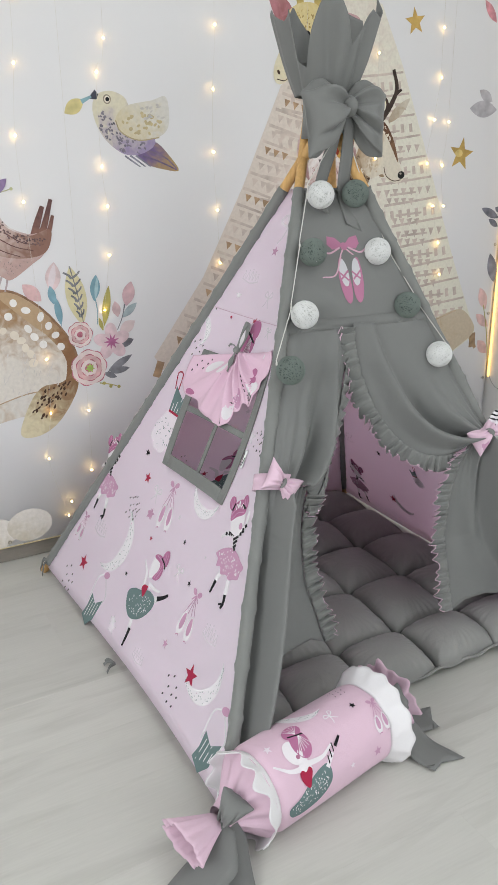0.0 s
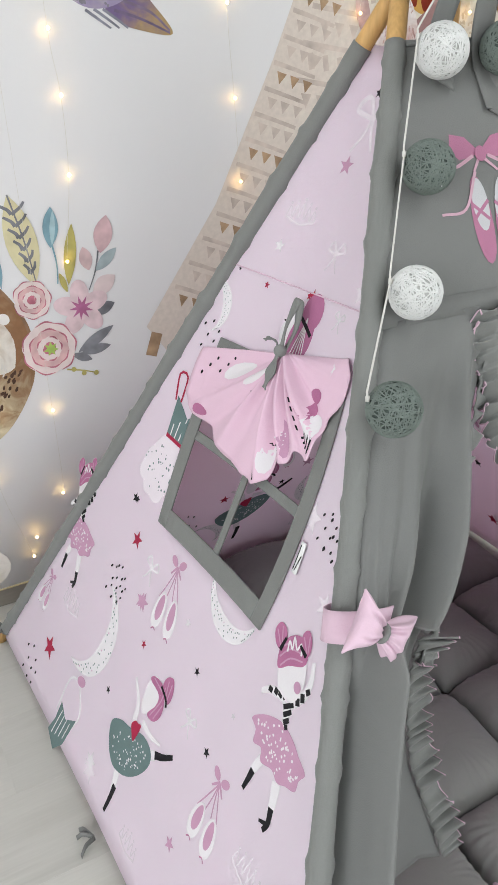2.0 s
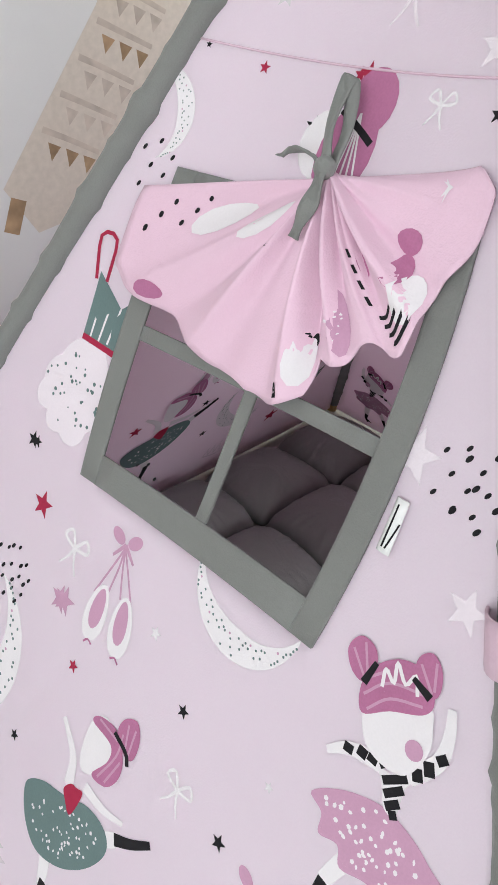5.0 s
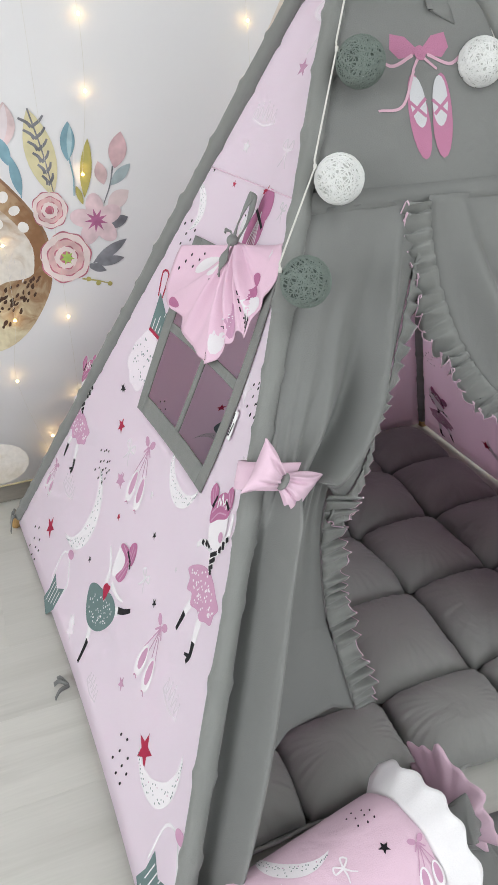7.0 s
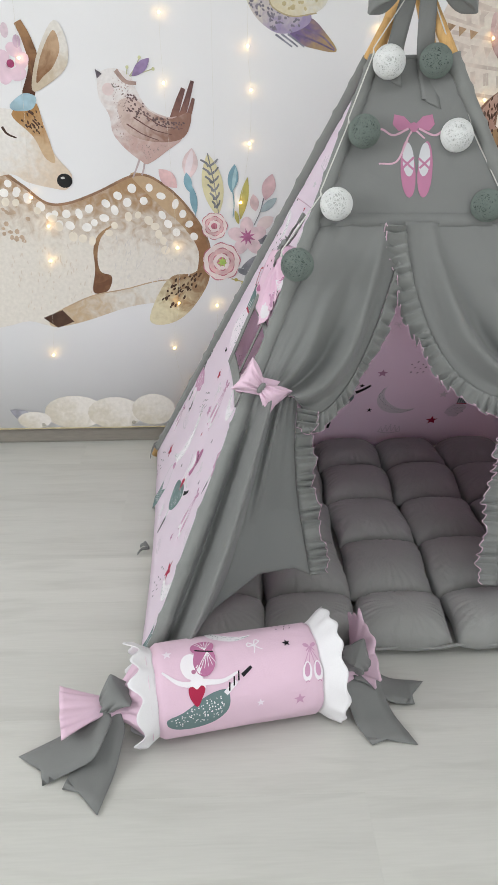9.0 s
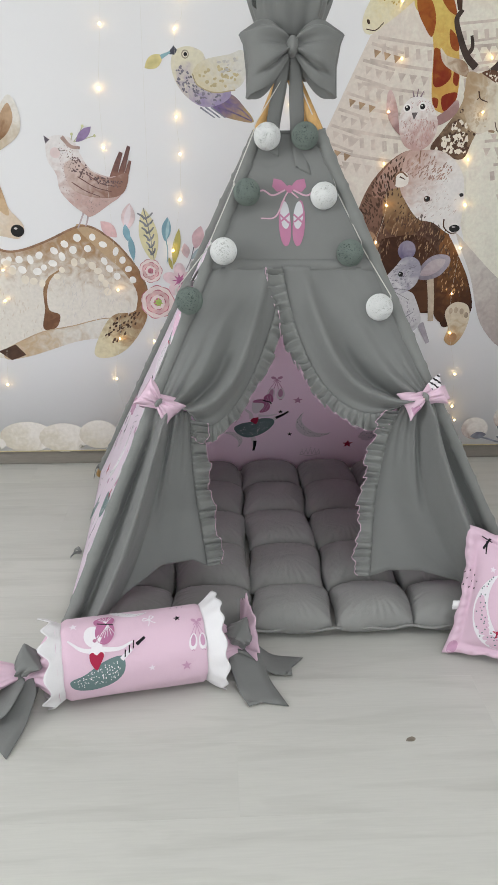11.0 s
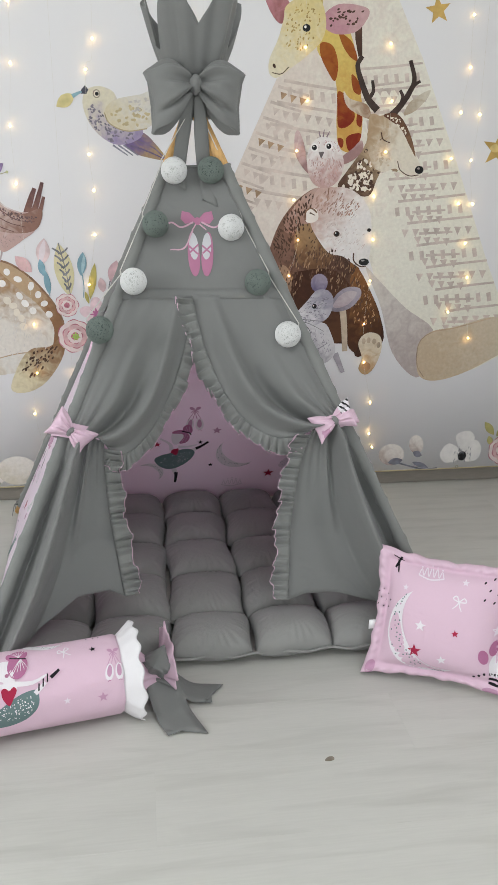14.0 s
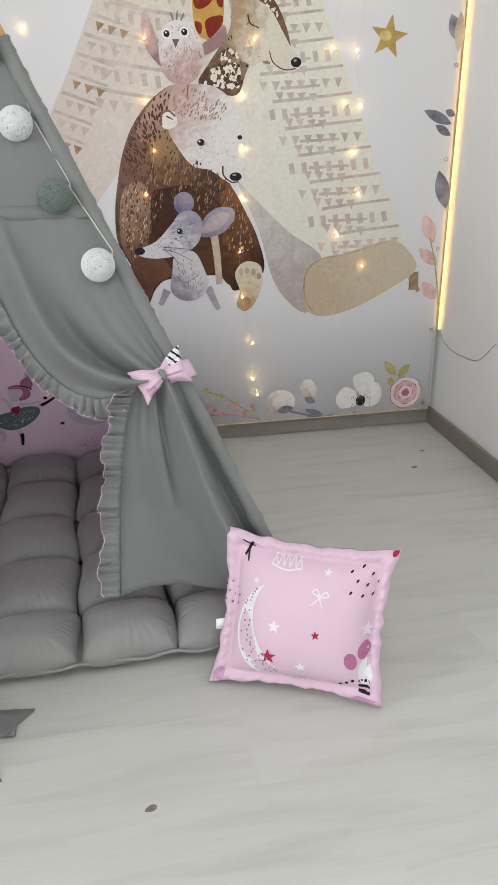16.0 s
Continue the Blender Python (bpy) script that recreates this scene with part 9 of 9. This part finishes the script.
p.stroke([(0.577, 0.667), (0.609, 0.638), (0.619, 0.602)], 0.00229, 0.00152, paint(0.1, 0.09, 0.1))
p.place(0, 0, 1, 0, 2).name = "printed_star"
p.star(1.282, 1.274, 0.06258, -8, paint(0.5, 0.33, 0.1))
p.egg(1.271, 1.278, 0.01956, 0.01369, 0, paint(0.66, 0.5, 0.2), 0)
p.place(0, 0, 1, 0, 2).name = "printed_star"
p.star(1.022, 1.712, 0.04632, 10, paint(0.5, 0.33, 0.1))
p.place(0, 0, 1, 0, 3).name = "printed_border"
p.stroke([(0.683, 0.192), (0.764, 0.159), (0.885, 0.071)], 0.006019, 0.004013, paint(0.4, 0.36, 0.14))
p.stroke([(0.688, 0.102), (0.804, 0.093), (0.885, 0.065)], 0.006004, 0.004002, paint(0.55, 0.24, 0.27))
p.egg(0.696, 0.195, 0.00822, 0.00822, 0, paint(0.4, 0.36, 0.14), 0)
p.egg(0.723, 0.16, 0.00822, 0.00822, 0, paint(0.4, 0.36, 0.14), 0)
p.egg(0.751, 0.166, 0.008026, 0.008026, 0, paint(0.4, 0.36, 0.14), 0)
p.egg(0.778, 0.131, 0.00822, 0.00822, 0, paint(0.4, 0.36, 0.14), 0)
p.egg(0.806, 0.137, 0.00822, 0.00822, 0, paint(0.4, 0.36, 0.14), 0)
p.egg(0.834, 0.101, 0.00822, 0.00822, 0, paint(0.4, 0.36, 0.14), 0)
p.egg(0.862, 0.107, 0.008205, 0.008205, 0, paint(0.4, 0.36, 0.14), 0)
p.egg(0.701, 0.137, 0.008026, 0.008026, 0, paint(0.55, 0.24, 0.27), 0)
p.egg(0.726, 0.118, 0.008205, 0.008205, 0, paint(0.55, 0.24, 0.27), 0)
p.egg(0.752, 0.099, 0.00821, 0.00821, 0, paint(0.55, 0.24, 0.27), 0)
p.egg(0.778, 0.131, 0.00822, 0.00822, 0, paint(0.55, 0.24, 0.27), 0)
p.egg(0.804, 0.112, 0.00822, 0.00822, 0, paint(0.55, 0.24, 0.27), 0)
p.egg(0.83, 0.093, 0.00822, 0.00822, 0, paint(0.55, 0.24, 0.27), 0)
p.egg(0.856, 0.124, 0.008205, 0.008205, 0, paint(0.55, 0.24, 0.27), 0)
p.egg(0.96, 0.129, 0.05343, 0.04521, -10, wash((0.49, 0.41, 0.37), (0.78, 0.74, 0.7), (0.939, 0.084), (0.976, 0.152)), 0)
p.leaf(0.946, 0.096, 1.008, 0.104, 0.02877, paint(0.2, 0.2, 0.24))
p.egg(1.06, 0.168, 0.02947, 0.03999, 15, wash((0.49, 0.41, 0.37), (0.78, 0.74, 0.7), (1.048, 0.128), (1.069, 0.188)), 0)
p.leaf(1.048, 0.137, 1.086, 0.119, 0.02527, paint(0.2, 0.2, 0.24))
p.stroke([(0.991, 0.092), (1.092, 0.063), (1.155, 0.064)], 0.006307, 0.006307, paint(0.2, 0.2, 0.24))
p.leaf(1.049, 0.094, 1.117, 0.067, 0.02106, paint(0.2, 0.2, 0.24))
p.leaf(1.383, 0.197, 1.34, 0.252, 0.03018, paint(0.4, 0.36, 0.14))
p.leaf(1.394, 0.19, 1.434, 0.236, 0.03093, paint(0.4, 0.36, 0.14))
p.leaf(1.362, 0.192, 1.375, 0.155, 0.02527, paint(0.4, 0.36, 0.14))
p.rose(1.427, 0.13, 0.062, ROSE_PALE, ROSE_MID, ROSE_DEEP, 2)
p.blob([(1.253, 0.128), (1.198, 0.168), (1.163, 0.128), (1.183, 0.088), (1.233, 0.093)], paint(0.74, 0.71, 0.68))
p.blob([(1.253, 0.128), (1.223, 0.198), (1.273, 0.218), (1.303, 0.188), (1.283, 0.138)], paint(0.74, 0.71, 0.68))
p.blob([(1.253, 0.128), (1.303, 0.178), (1.333, 0.148), (1.323, 0.098), (1.273, 0.088)], paint(0.74, 0.71, 0.68))
p.egg(1.256, 0.112, 0.018, 0.02, 0, INK)
p.fur([(1.218, 0.088), (1.293, 0.088), (1.293, 0.148), (1.223, 0.148)], 30, 0.02, 80, paint(0.2, 0.2, 0.22), 3, 0.0025)
p.place(0, 0, 1, 0, 3).name = "printed_foliage"
p.leaf(1.512, 1.03, 1.415, 1.071, 0.03251, paint(0.2, 0.2, 0.24))
p.leaf(1.512, 0.996, 1.458, 1.027, 0.02522, paint(0.2, 0.2, 0.24))
p.leaf(1.521, 1.055, 1.488, 1.071, 0.02167, paint(0.2, 0.2, 0.24))
p.leaf(1.515, 1.263, 1.479, 1.339, 0.04437, paint(0.3, 0.29, 0.32))
p.leaf(1.52, 0.769, 1.483, 0.89, 0.05077, paint(0.2, 0.2, 0.24))
p.leaf(1.511, 1.347, 1.513, 1.232, 0.03416, paint(0.56, 0.47, 0.37))
p.leaf(1.486, 0.659, 1.444, 0.752, 0.04693, paint(0.66, 0.45, 0.43))
p.leaf(1.508, 0.583, 1.434, 0.642, 0.04013, paint(0.66, 0.45, 0.43))
p.leaf(1.513, 0.466, 1.457, 0.527, 0.04524, paint(0.66, 0.45, 0.43))
p.stroke([(1.532, 0.405), (1.503, 0.564), (1.472, 0.678)], 0.006318, 0.004212, paint(0.4, 0.36, 0.14))
p.leaf(1.448, 1.435, 1.308, 1.438, 0.06029, paint(0.42, 0.4, 0.42))
p.leaf(1.421, 1.464, 1.352, 1.502, 0.0385, paint(0.42, 0.4, 0.42))
p.leaf(1.408, 1.734, 1.343, 1.803, 0.03312, paint(0.55, 0.24, 0.27))
p.done("printed_shapes", banner)


def eyelet():
    bm = bmesh.new()
    ring = [Vector((0.0052 * math.cos(a), 0, 0.0052 * math.sin(a))) for a in (math.tau * k / 14 for k in range(15))]
    tube(ring, 0.0016, 6, bm, False)
    me = bpy.data.meshes.new("eyelet")
    bm.to_mesh(me)
    bm.free()
    me.materials.append(METAL)
    return me


ring_mesh = eyelet()
for x, z in [(1.503, 0.925), (1.502, 0.64), (1.504, 0.358), (1.509, 1.2), (-0.874, 0.076), (-0.563, 0.079), (1.497, 0.087), (1.236, 0.068)]:
    ob = new("eyelet", ring_mesh)
    ob.parent = banner
    ob.location = Vector((x, banner_y(x) - 0.004, z)) - ORIGIN[banner.name]


# ---- string lights ----
def bulb_mesh(r):
    bm = bmesh.new()
    bmesh.ops.create_icosphere(bm, subdivisions=1, radius=r)
    me = bpy.data.meshes.new("bulb")
    bm.to_mesh(me)
    bm.free()
    me.materials.append(GLOW)
    return me


lights = thing("string_lights", (0.2, 1.0, 2.2), "warm white string lights hanging in strands over the banner", "string lights")
bulb = bulb_mesh(0.0034)
BULBS = [(0.228, 1.649), (0.217, 1.469), (0.214, 1.283), (0.223, 1.104), (0.229, 0.933), (-0.132, 1.592), (-0.159, 1.502), (-0.162, 1.243), (-0.153, 1.128), (-0.411, 1.328), (-0.395, 1.515), (-0.386, 0.676), (-0.389, 0.5), (-0.265, 0.49), (-0.272, 0.281), (-0.349, 0.183), (-0.186, 0.812), (1.145, 1.699), (1.147, 1.537), (1.126, 1.393), (1.104, 1.242), (1.145, 1.088), (-0.363, 0.134), (-0.41, 0.348), (-0.387, 1.691), (-0.407, 1.148), (-0.158, 0.982), (0.567, 1.585), (0.577, 1.421), (0.544, 1.261), (0.539, 1.099), (0.557, 0.962), (0.526, 0.836), (0.862, 1.261), (0.875, 1.426), (0.86, 1.603), (0.828, 1.112), (0.833, 0.963), (0.83, 0.816), (0.816, 0.656), (0.823, 0.51), (0.856, 0.352), (0.858, 0.225), (-0.787, 0.64), (-0.782, 0.747), (-0.811, 0.33), (-0.825, 0.832), (-0.815, 1.214), (0.873, 0.168), (1.196, 1.388), (1.178, 1.236), (1.199, 1.087), (1.184, 0.949), (1.203, 0.825), (1.14, 0.697), (1.23, 0.595)]
for x, z in BULBS:
    ob = new("bulb", bulb)
    ob.parent = lights
    ob.location = Vector((x, banner_y(x) - 0.0135, z)) - ORIGIN[lights.name]
WIRE = material("clear_wire", (0.6, 0.57, 0.5), 0.3, 900, 0.1, 0.05, 60)
strands = []
for b in sorted(BULBS, key=lambda q: -q[1]):
    for strand in strands:
        if abs(strand[-1][0] - b[0]) < 0.055 and strand[-1][1] - b[1] > 0.03:
            strand.append(b)
            break
    else:
        strands.append([b])
for strand in strands:
    if len(strand) > 1:
        pts = [Vector((strand[0][0], 1.0, 2.2))] + [Vector((a, banner_y(a) - 0.0095, b)) for a, b in strand]
        part("wire", tube(spline(pts, 10 * len(pts)), 0.00035, 4), WIRE, lights, "thin clear wire")
edge = thing("rope_light", (1.531, 1.005, 0.3), "warm glowing rope light running up the corner behind the banner edge", "rope light")
tube_bm = tube([Vector((1.532, 1.008, 0.36 + 1.75 * k / 40)) for k in range(41)], 0.0045, 8)
part("light_tube", tube_bm, glowing("warm_rope", (1.0, 0.62, 0.2), 2.4), edge, "warm glowing light tube")
part("cable", tube(spline([(1.532, 1.0, 0.36), (1.536, 0.97, 0.325), (1.537, 0.9, 0.31), (1.537, 0.827, 0.312), (1.537, 0.72, 0.33), (1.537, 0.623, 0.41)], 40), 0.0011, 6), material("grey_cable", (0.3, 0.3, 0.3), 0.5), edge, "thin grey cable")


# ---- print on the side panel ----
p = Print(canvas("FL", "BL"), 0.001, 0.00004)
m_figure(p, 0.296, 0.475, 0.227, 0, 0)
m_figure(p, 0.010, 0.220, 0.260, 0, 1)
m_dress(p, -0.185, 0.68, 0.2227, 4)
m_slippers(p, -0.055, 0.456, 0.16, 8)
m_moon(p, 0.102, 0.551, 0.067, -95)
m_moon(p, -0.254, 0.279, 0.100, -15, 5)
m_moon(p, -0.192, 0.921, 0.044, 16, 6)
m_dots(p, 0.243, 0.727, 0.05485)
m_dots(p, -0.21, 0.39, 0.0633)
m_dots(p, -0.172, 0.868, 0.06089)
m_bow(p, -0.132, 0.46, 0.04964, P_WHITE, -5)
m_bow(p, 0.109, 0.336, 0.04195, P_WHITE, -5)
m_bow(p, 0.104, 0.968, 0.0302, P_WHITE, -5)
m_star(p, -0.202, 0.483, 0.01723, P_RED)
m_star(p, -0.075, 0.351, 0.008353, P_RED)
m_star(p, 0.016, 0.986, 0.007041, P_RED)
m_star(p, -0.086, 0.979, 0.006266, P_RED)
m_star(p, -0.239, 0.545, 0.007915, P_BLACK)
m_star(p, 0.081, 0.408, 0.007943, P_BLACK)
m_star(p, -0.125, 0.222, 0.007823, P_BLACK)
m_star(p, 0.171, 0.335, 0.008854, P_BLACK)
m_star(p, 0.158, 0.968, 0.007141, P_BLACK)
m_star(p, -0.121, 0.405, 0.01784, P_LILAC)
m_star(p, 0.015, 0.451, 0.008198, P_WHITE)
m_star(p, 0.194, 0.416, 0.005538, P_WHITE)
m_star(p, 0.284, 0.649, 0.01789, P_FAINT)
m_star(p, 0.138, 1.012, 0.01789, P_FAINT)
m_star(p, -0.091, 0.077, 0.02451, P_FAINT)
m_star(p, -0.152, 0.988, 0.003622, P_BLACK)
p.place(0.026, 0.937, 0.1).name = "printed_bun"
p.egg(-0.2, -0.1, 0.28, 0.3, 0, P_WHITE).egg(0.02, -0.12, 0.28, 0.42, -10, P_MAUVE).egg(0.12, 0.3, 0.24, 0.27, 0, P_MAUVE)
for k in range(5):
    p.stroke([(0.05, 0.2), (-0.12 + 0.09 * k, -0.5)], 0.02, 0.02, P_WHITE, 4, False)
p.stroke([(-0.15, 0.2), (0.08, 0.08), (0.25, -0.02)], 0.06, 0.06, P_BLACK, 6)
m_star(p, 0.319, 0.172, 0.02866, P_RED, 10)
m_dots(p, 0.269, 0.1, 0.07835)
m_crown(p, 0.332, 0.281, 0.06798, P_FAINT)
m_corset(p, 0.479, 0.107, 0.1598)
m_slippers(p, 0.223, 0.279, 0.1503, 2)
m_corset(p, -0.225, 0.088, 0.167)
m_crown(p, 0.083, 0.082, 0.06007, P_FAINT)
m_moon(p, 0.359, 0.211, 0.07758, 310, 7)
m_star(p, -0.374, 0.142, 0.02667, P_RED)
m_figure(p, -0.395, 0.416, 0.227, 0, 0)
m_slippers(p, -0.456, 0.229, 0.1092, -10)
m_dots(p, -0.43, 0.061, 0.08604)
m_dots(p, -0.221, 0.381, 0.07504)
m_star(p, 0.173, 0.172, 0.01318, P_LILAC)
m_star(p, -0.098, 0.091, 0.01997, P_WHITE)
m_star(p, -0.128, 0.403, 0.01707, P_LILAC)
m_star(p, -0.246, 0.545, 0.01077, P_BLACK)
m_star(p, 0.024, 0.988, 0.0101, P_RED)
m_star(p, -0.008, 1.167, 0.01431, P_LILAC)
m_star(p, -0.086, 1.039, 0.01086, P_WHITE)
m_star(p, 0.005, 1.265, 0.00792, P_BLACK)
m_star(p, 0.21, 1.154, 0.001202, P_WHITE)
m_star(p, -0.013, 0.94, 0.009916, P_BLACK)
m_crown(p, -0.345, 0.262, 0.07573, P_FAINT)
m_crown(p, -0.062, 1.089, 0.06018, P_FAINT)
m_bow(p, 0.013, 1.224, 0.08378, P_FAINT)
m_bow(p, 0.041, 1.046, 0.0465, P_FAINT)
m_dots(p, 0.267, 0.725, 0.06674)
m_star(p, 0.198, 0.729, 0.02335, P_FAINT)
p.done("cotton_print", side_panel)
bm = sheet(lambda u, v: face("FL", "BL", 0.192 - 0.019 * u - 0.02 * v, 0.587 + 0.04 * v, 0.004 + 0.002 * math.sin(u * 3)), 4, 6)
part("fabric_label", bm, LABEL, tent, "small white woven label", True, 0.001)
for k in range(2):
    bm = sheet(lambda u, v: face("FL", "BL", 0.1845 - 0.005 * k - 0.002 * u - 0.017 * v, 0.591 + 0.032 * v - 0.012 * k * v, 0.0066), 2, 4)
    part("label_mark", bm, P_BLACK, tent, "", True, 0.0006)
# ties at the back foot and at the hem
for at, d in ((on_pole("BL", 0.035), Vector((-1, -0.3, 0))), (Vector((-0.455, 0.3, 0.012)), Vector((-1, 0.1, 0)))):
    for k, (a, b) in enumerate(((0.026, 0.012), (0.03, -0.012), (0.018, 0.02))):
        c = spline([at, at + d * a * 0.6 + Vector((0, b, 0.3 * at.z)), Vector((at.x + d.x * a, at.y + b * 1.6, 0.006))], 10)
        part("tie_string", sheet(lambda u, v: c[round(u * 10)] + Vector((0, 0.6, 0.8)) * 0.008 * (v - 0.5), 10, 2), GREY, tent, "grey cotton tie string", True, 0.0015)


# ---- laminate floor, plank by plank ----
tagged(part("subfloor", box(X0, X1, Y0, Y1, -0.1, -0.0035), BASE, None, "", False), "dark underlay under the laminate planks", "floor", "", "structure")
floor = thing("floor", (0, 0, 0), "pale grey-white oak laminate plank floor", "floor", "", "structure")
PW, PL = 0.193, 1.285
row, y = 0, Y1 - PW
meshes = {}


def plank(x0, x1, y0, y1):
    key = (round(x1 - x0, 3), round(y1 - y0, 3))
    if key not in meshes:
        bm = box(0, x1 - x0, 0, y1 - y0, -0.008, 0.0)
        bmesh.ops.bevel(bm, geom=[e for e in bm.edges if all(v.co.z > -0.001 for v in e.verts)], offset=0.0003, segments=1, affect="EDGES")
        me = bpy.data.meshes.new("plank")
        bm.to_mesh(me)
        bm.free()
        me.materials.append(OAK)
        meshes[key] = me
    ob = new("plank", meshes[key])
    ob.parent = floor
    ob.location = (x0, y0, 0)


while y > Y0 - PW:
    x = X0 - ((row * 0.43) % 1) * PL
    while x < X1:
        a, b = max(x, X0), min(x + PL, X1)
        if b - a > 0.01:
            plank(a, b, max(y, Y0), y + PW)
        x += PL
    y -= PW
    row += 1
knots = Print(lambda x, y: (Vector((x, y, 0)), Vector((0, 0, 1))), 0.0006, 0.0001)
KNOT = material("knot_brown", (0.2, 0.17, 0.135), 0.5, 60, 0.1, 0.2, 60)
for x, y, r in ((0.352, -0.508, 0.011), (1.32, 0.66, 0.012), (0.55, 0.75, 0.006), (1.4, 0.78, 0.01)):
    knots.place(x, y).egg(0, 0, r, r * 0.6, 20, KNOT, 0.3)
knots.done("wood_knot", floor, "small dark wood knots")
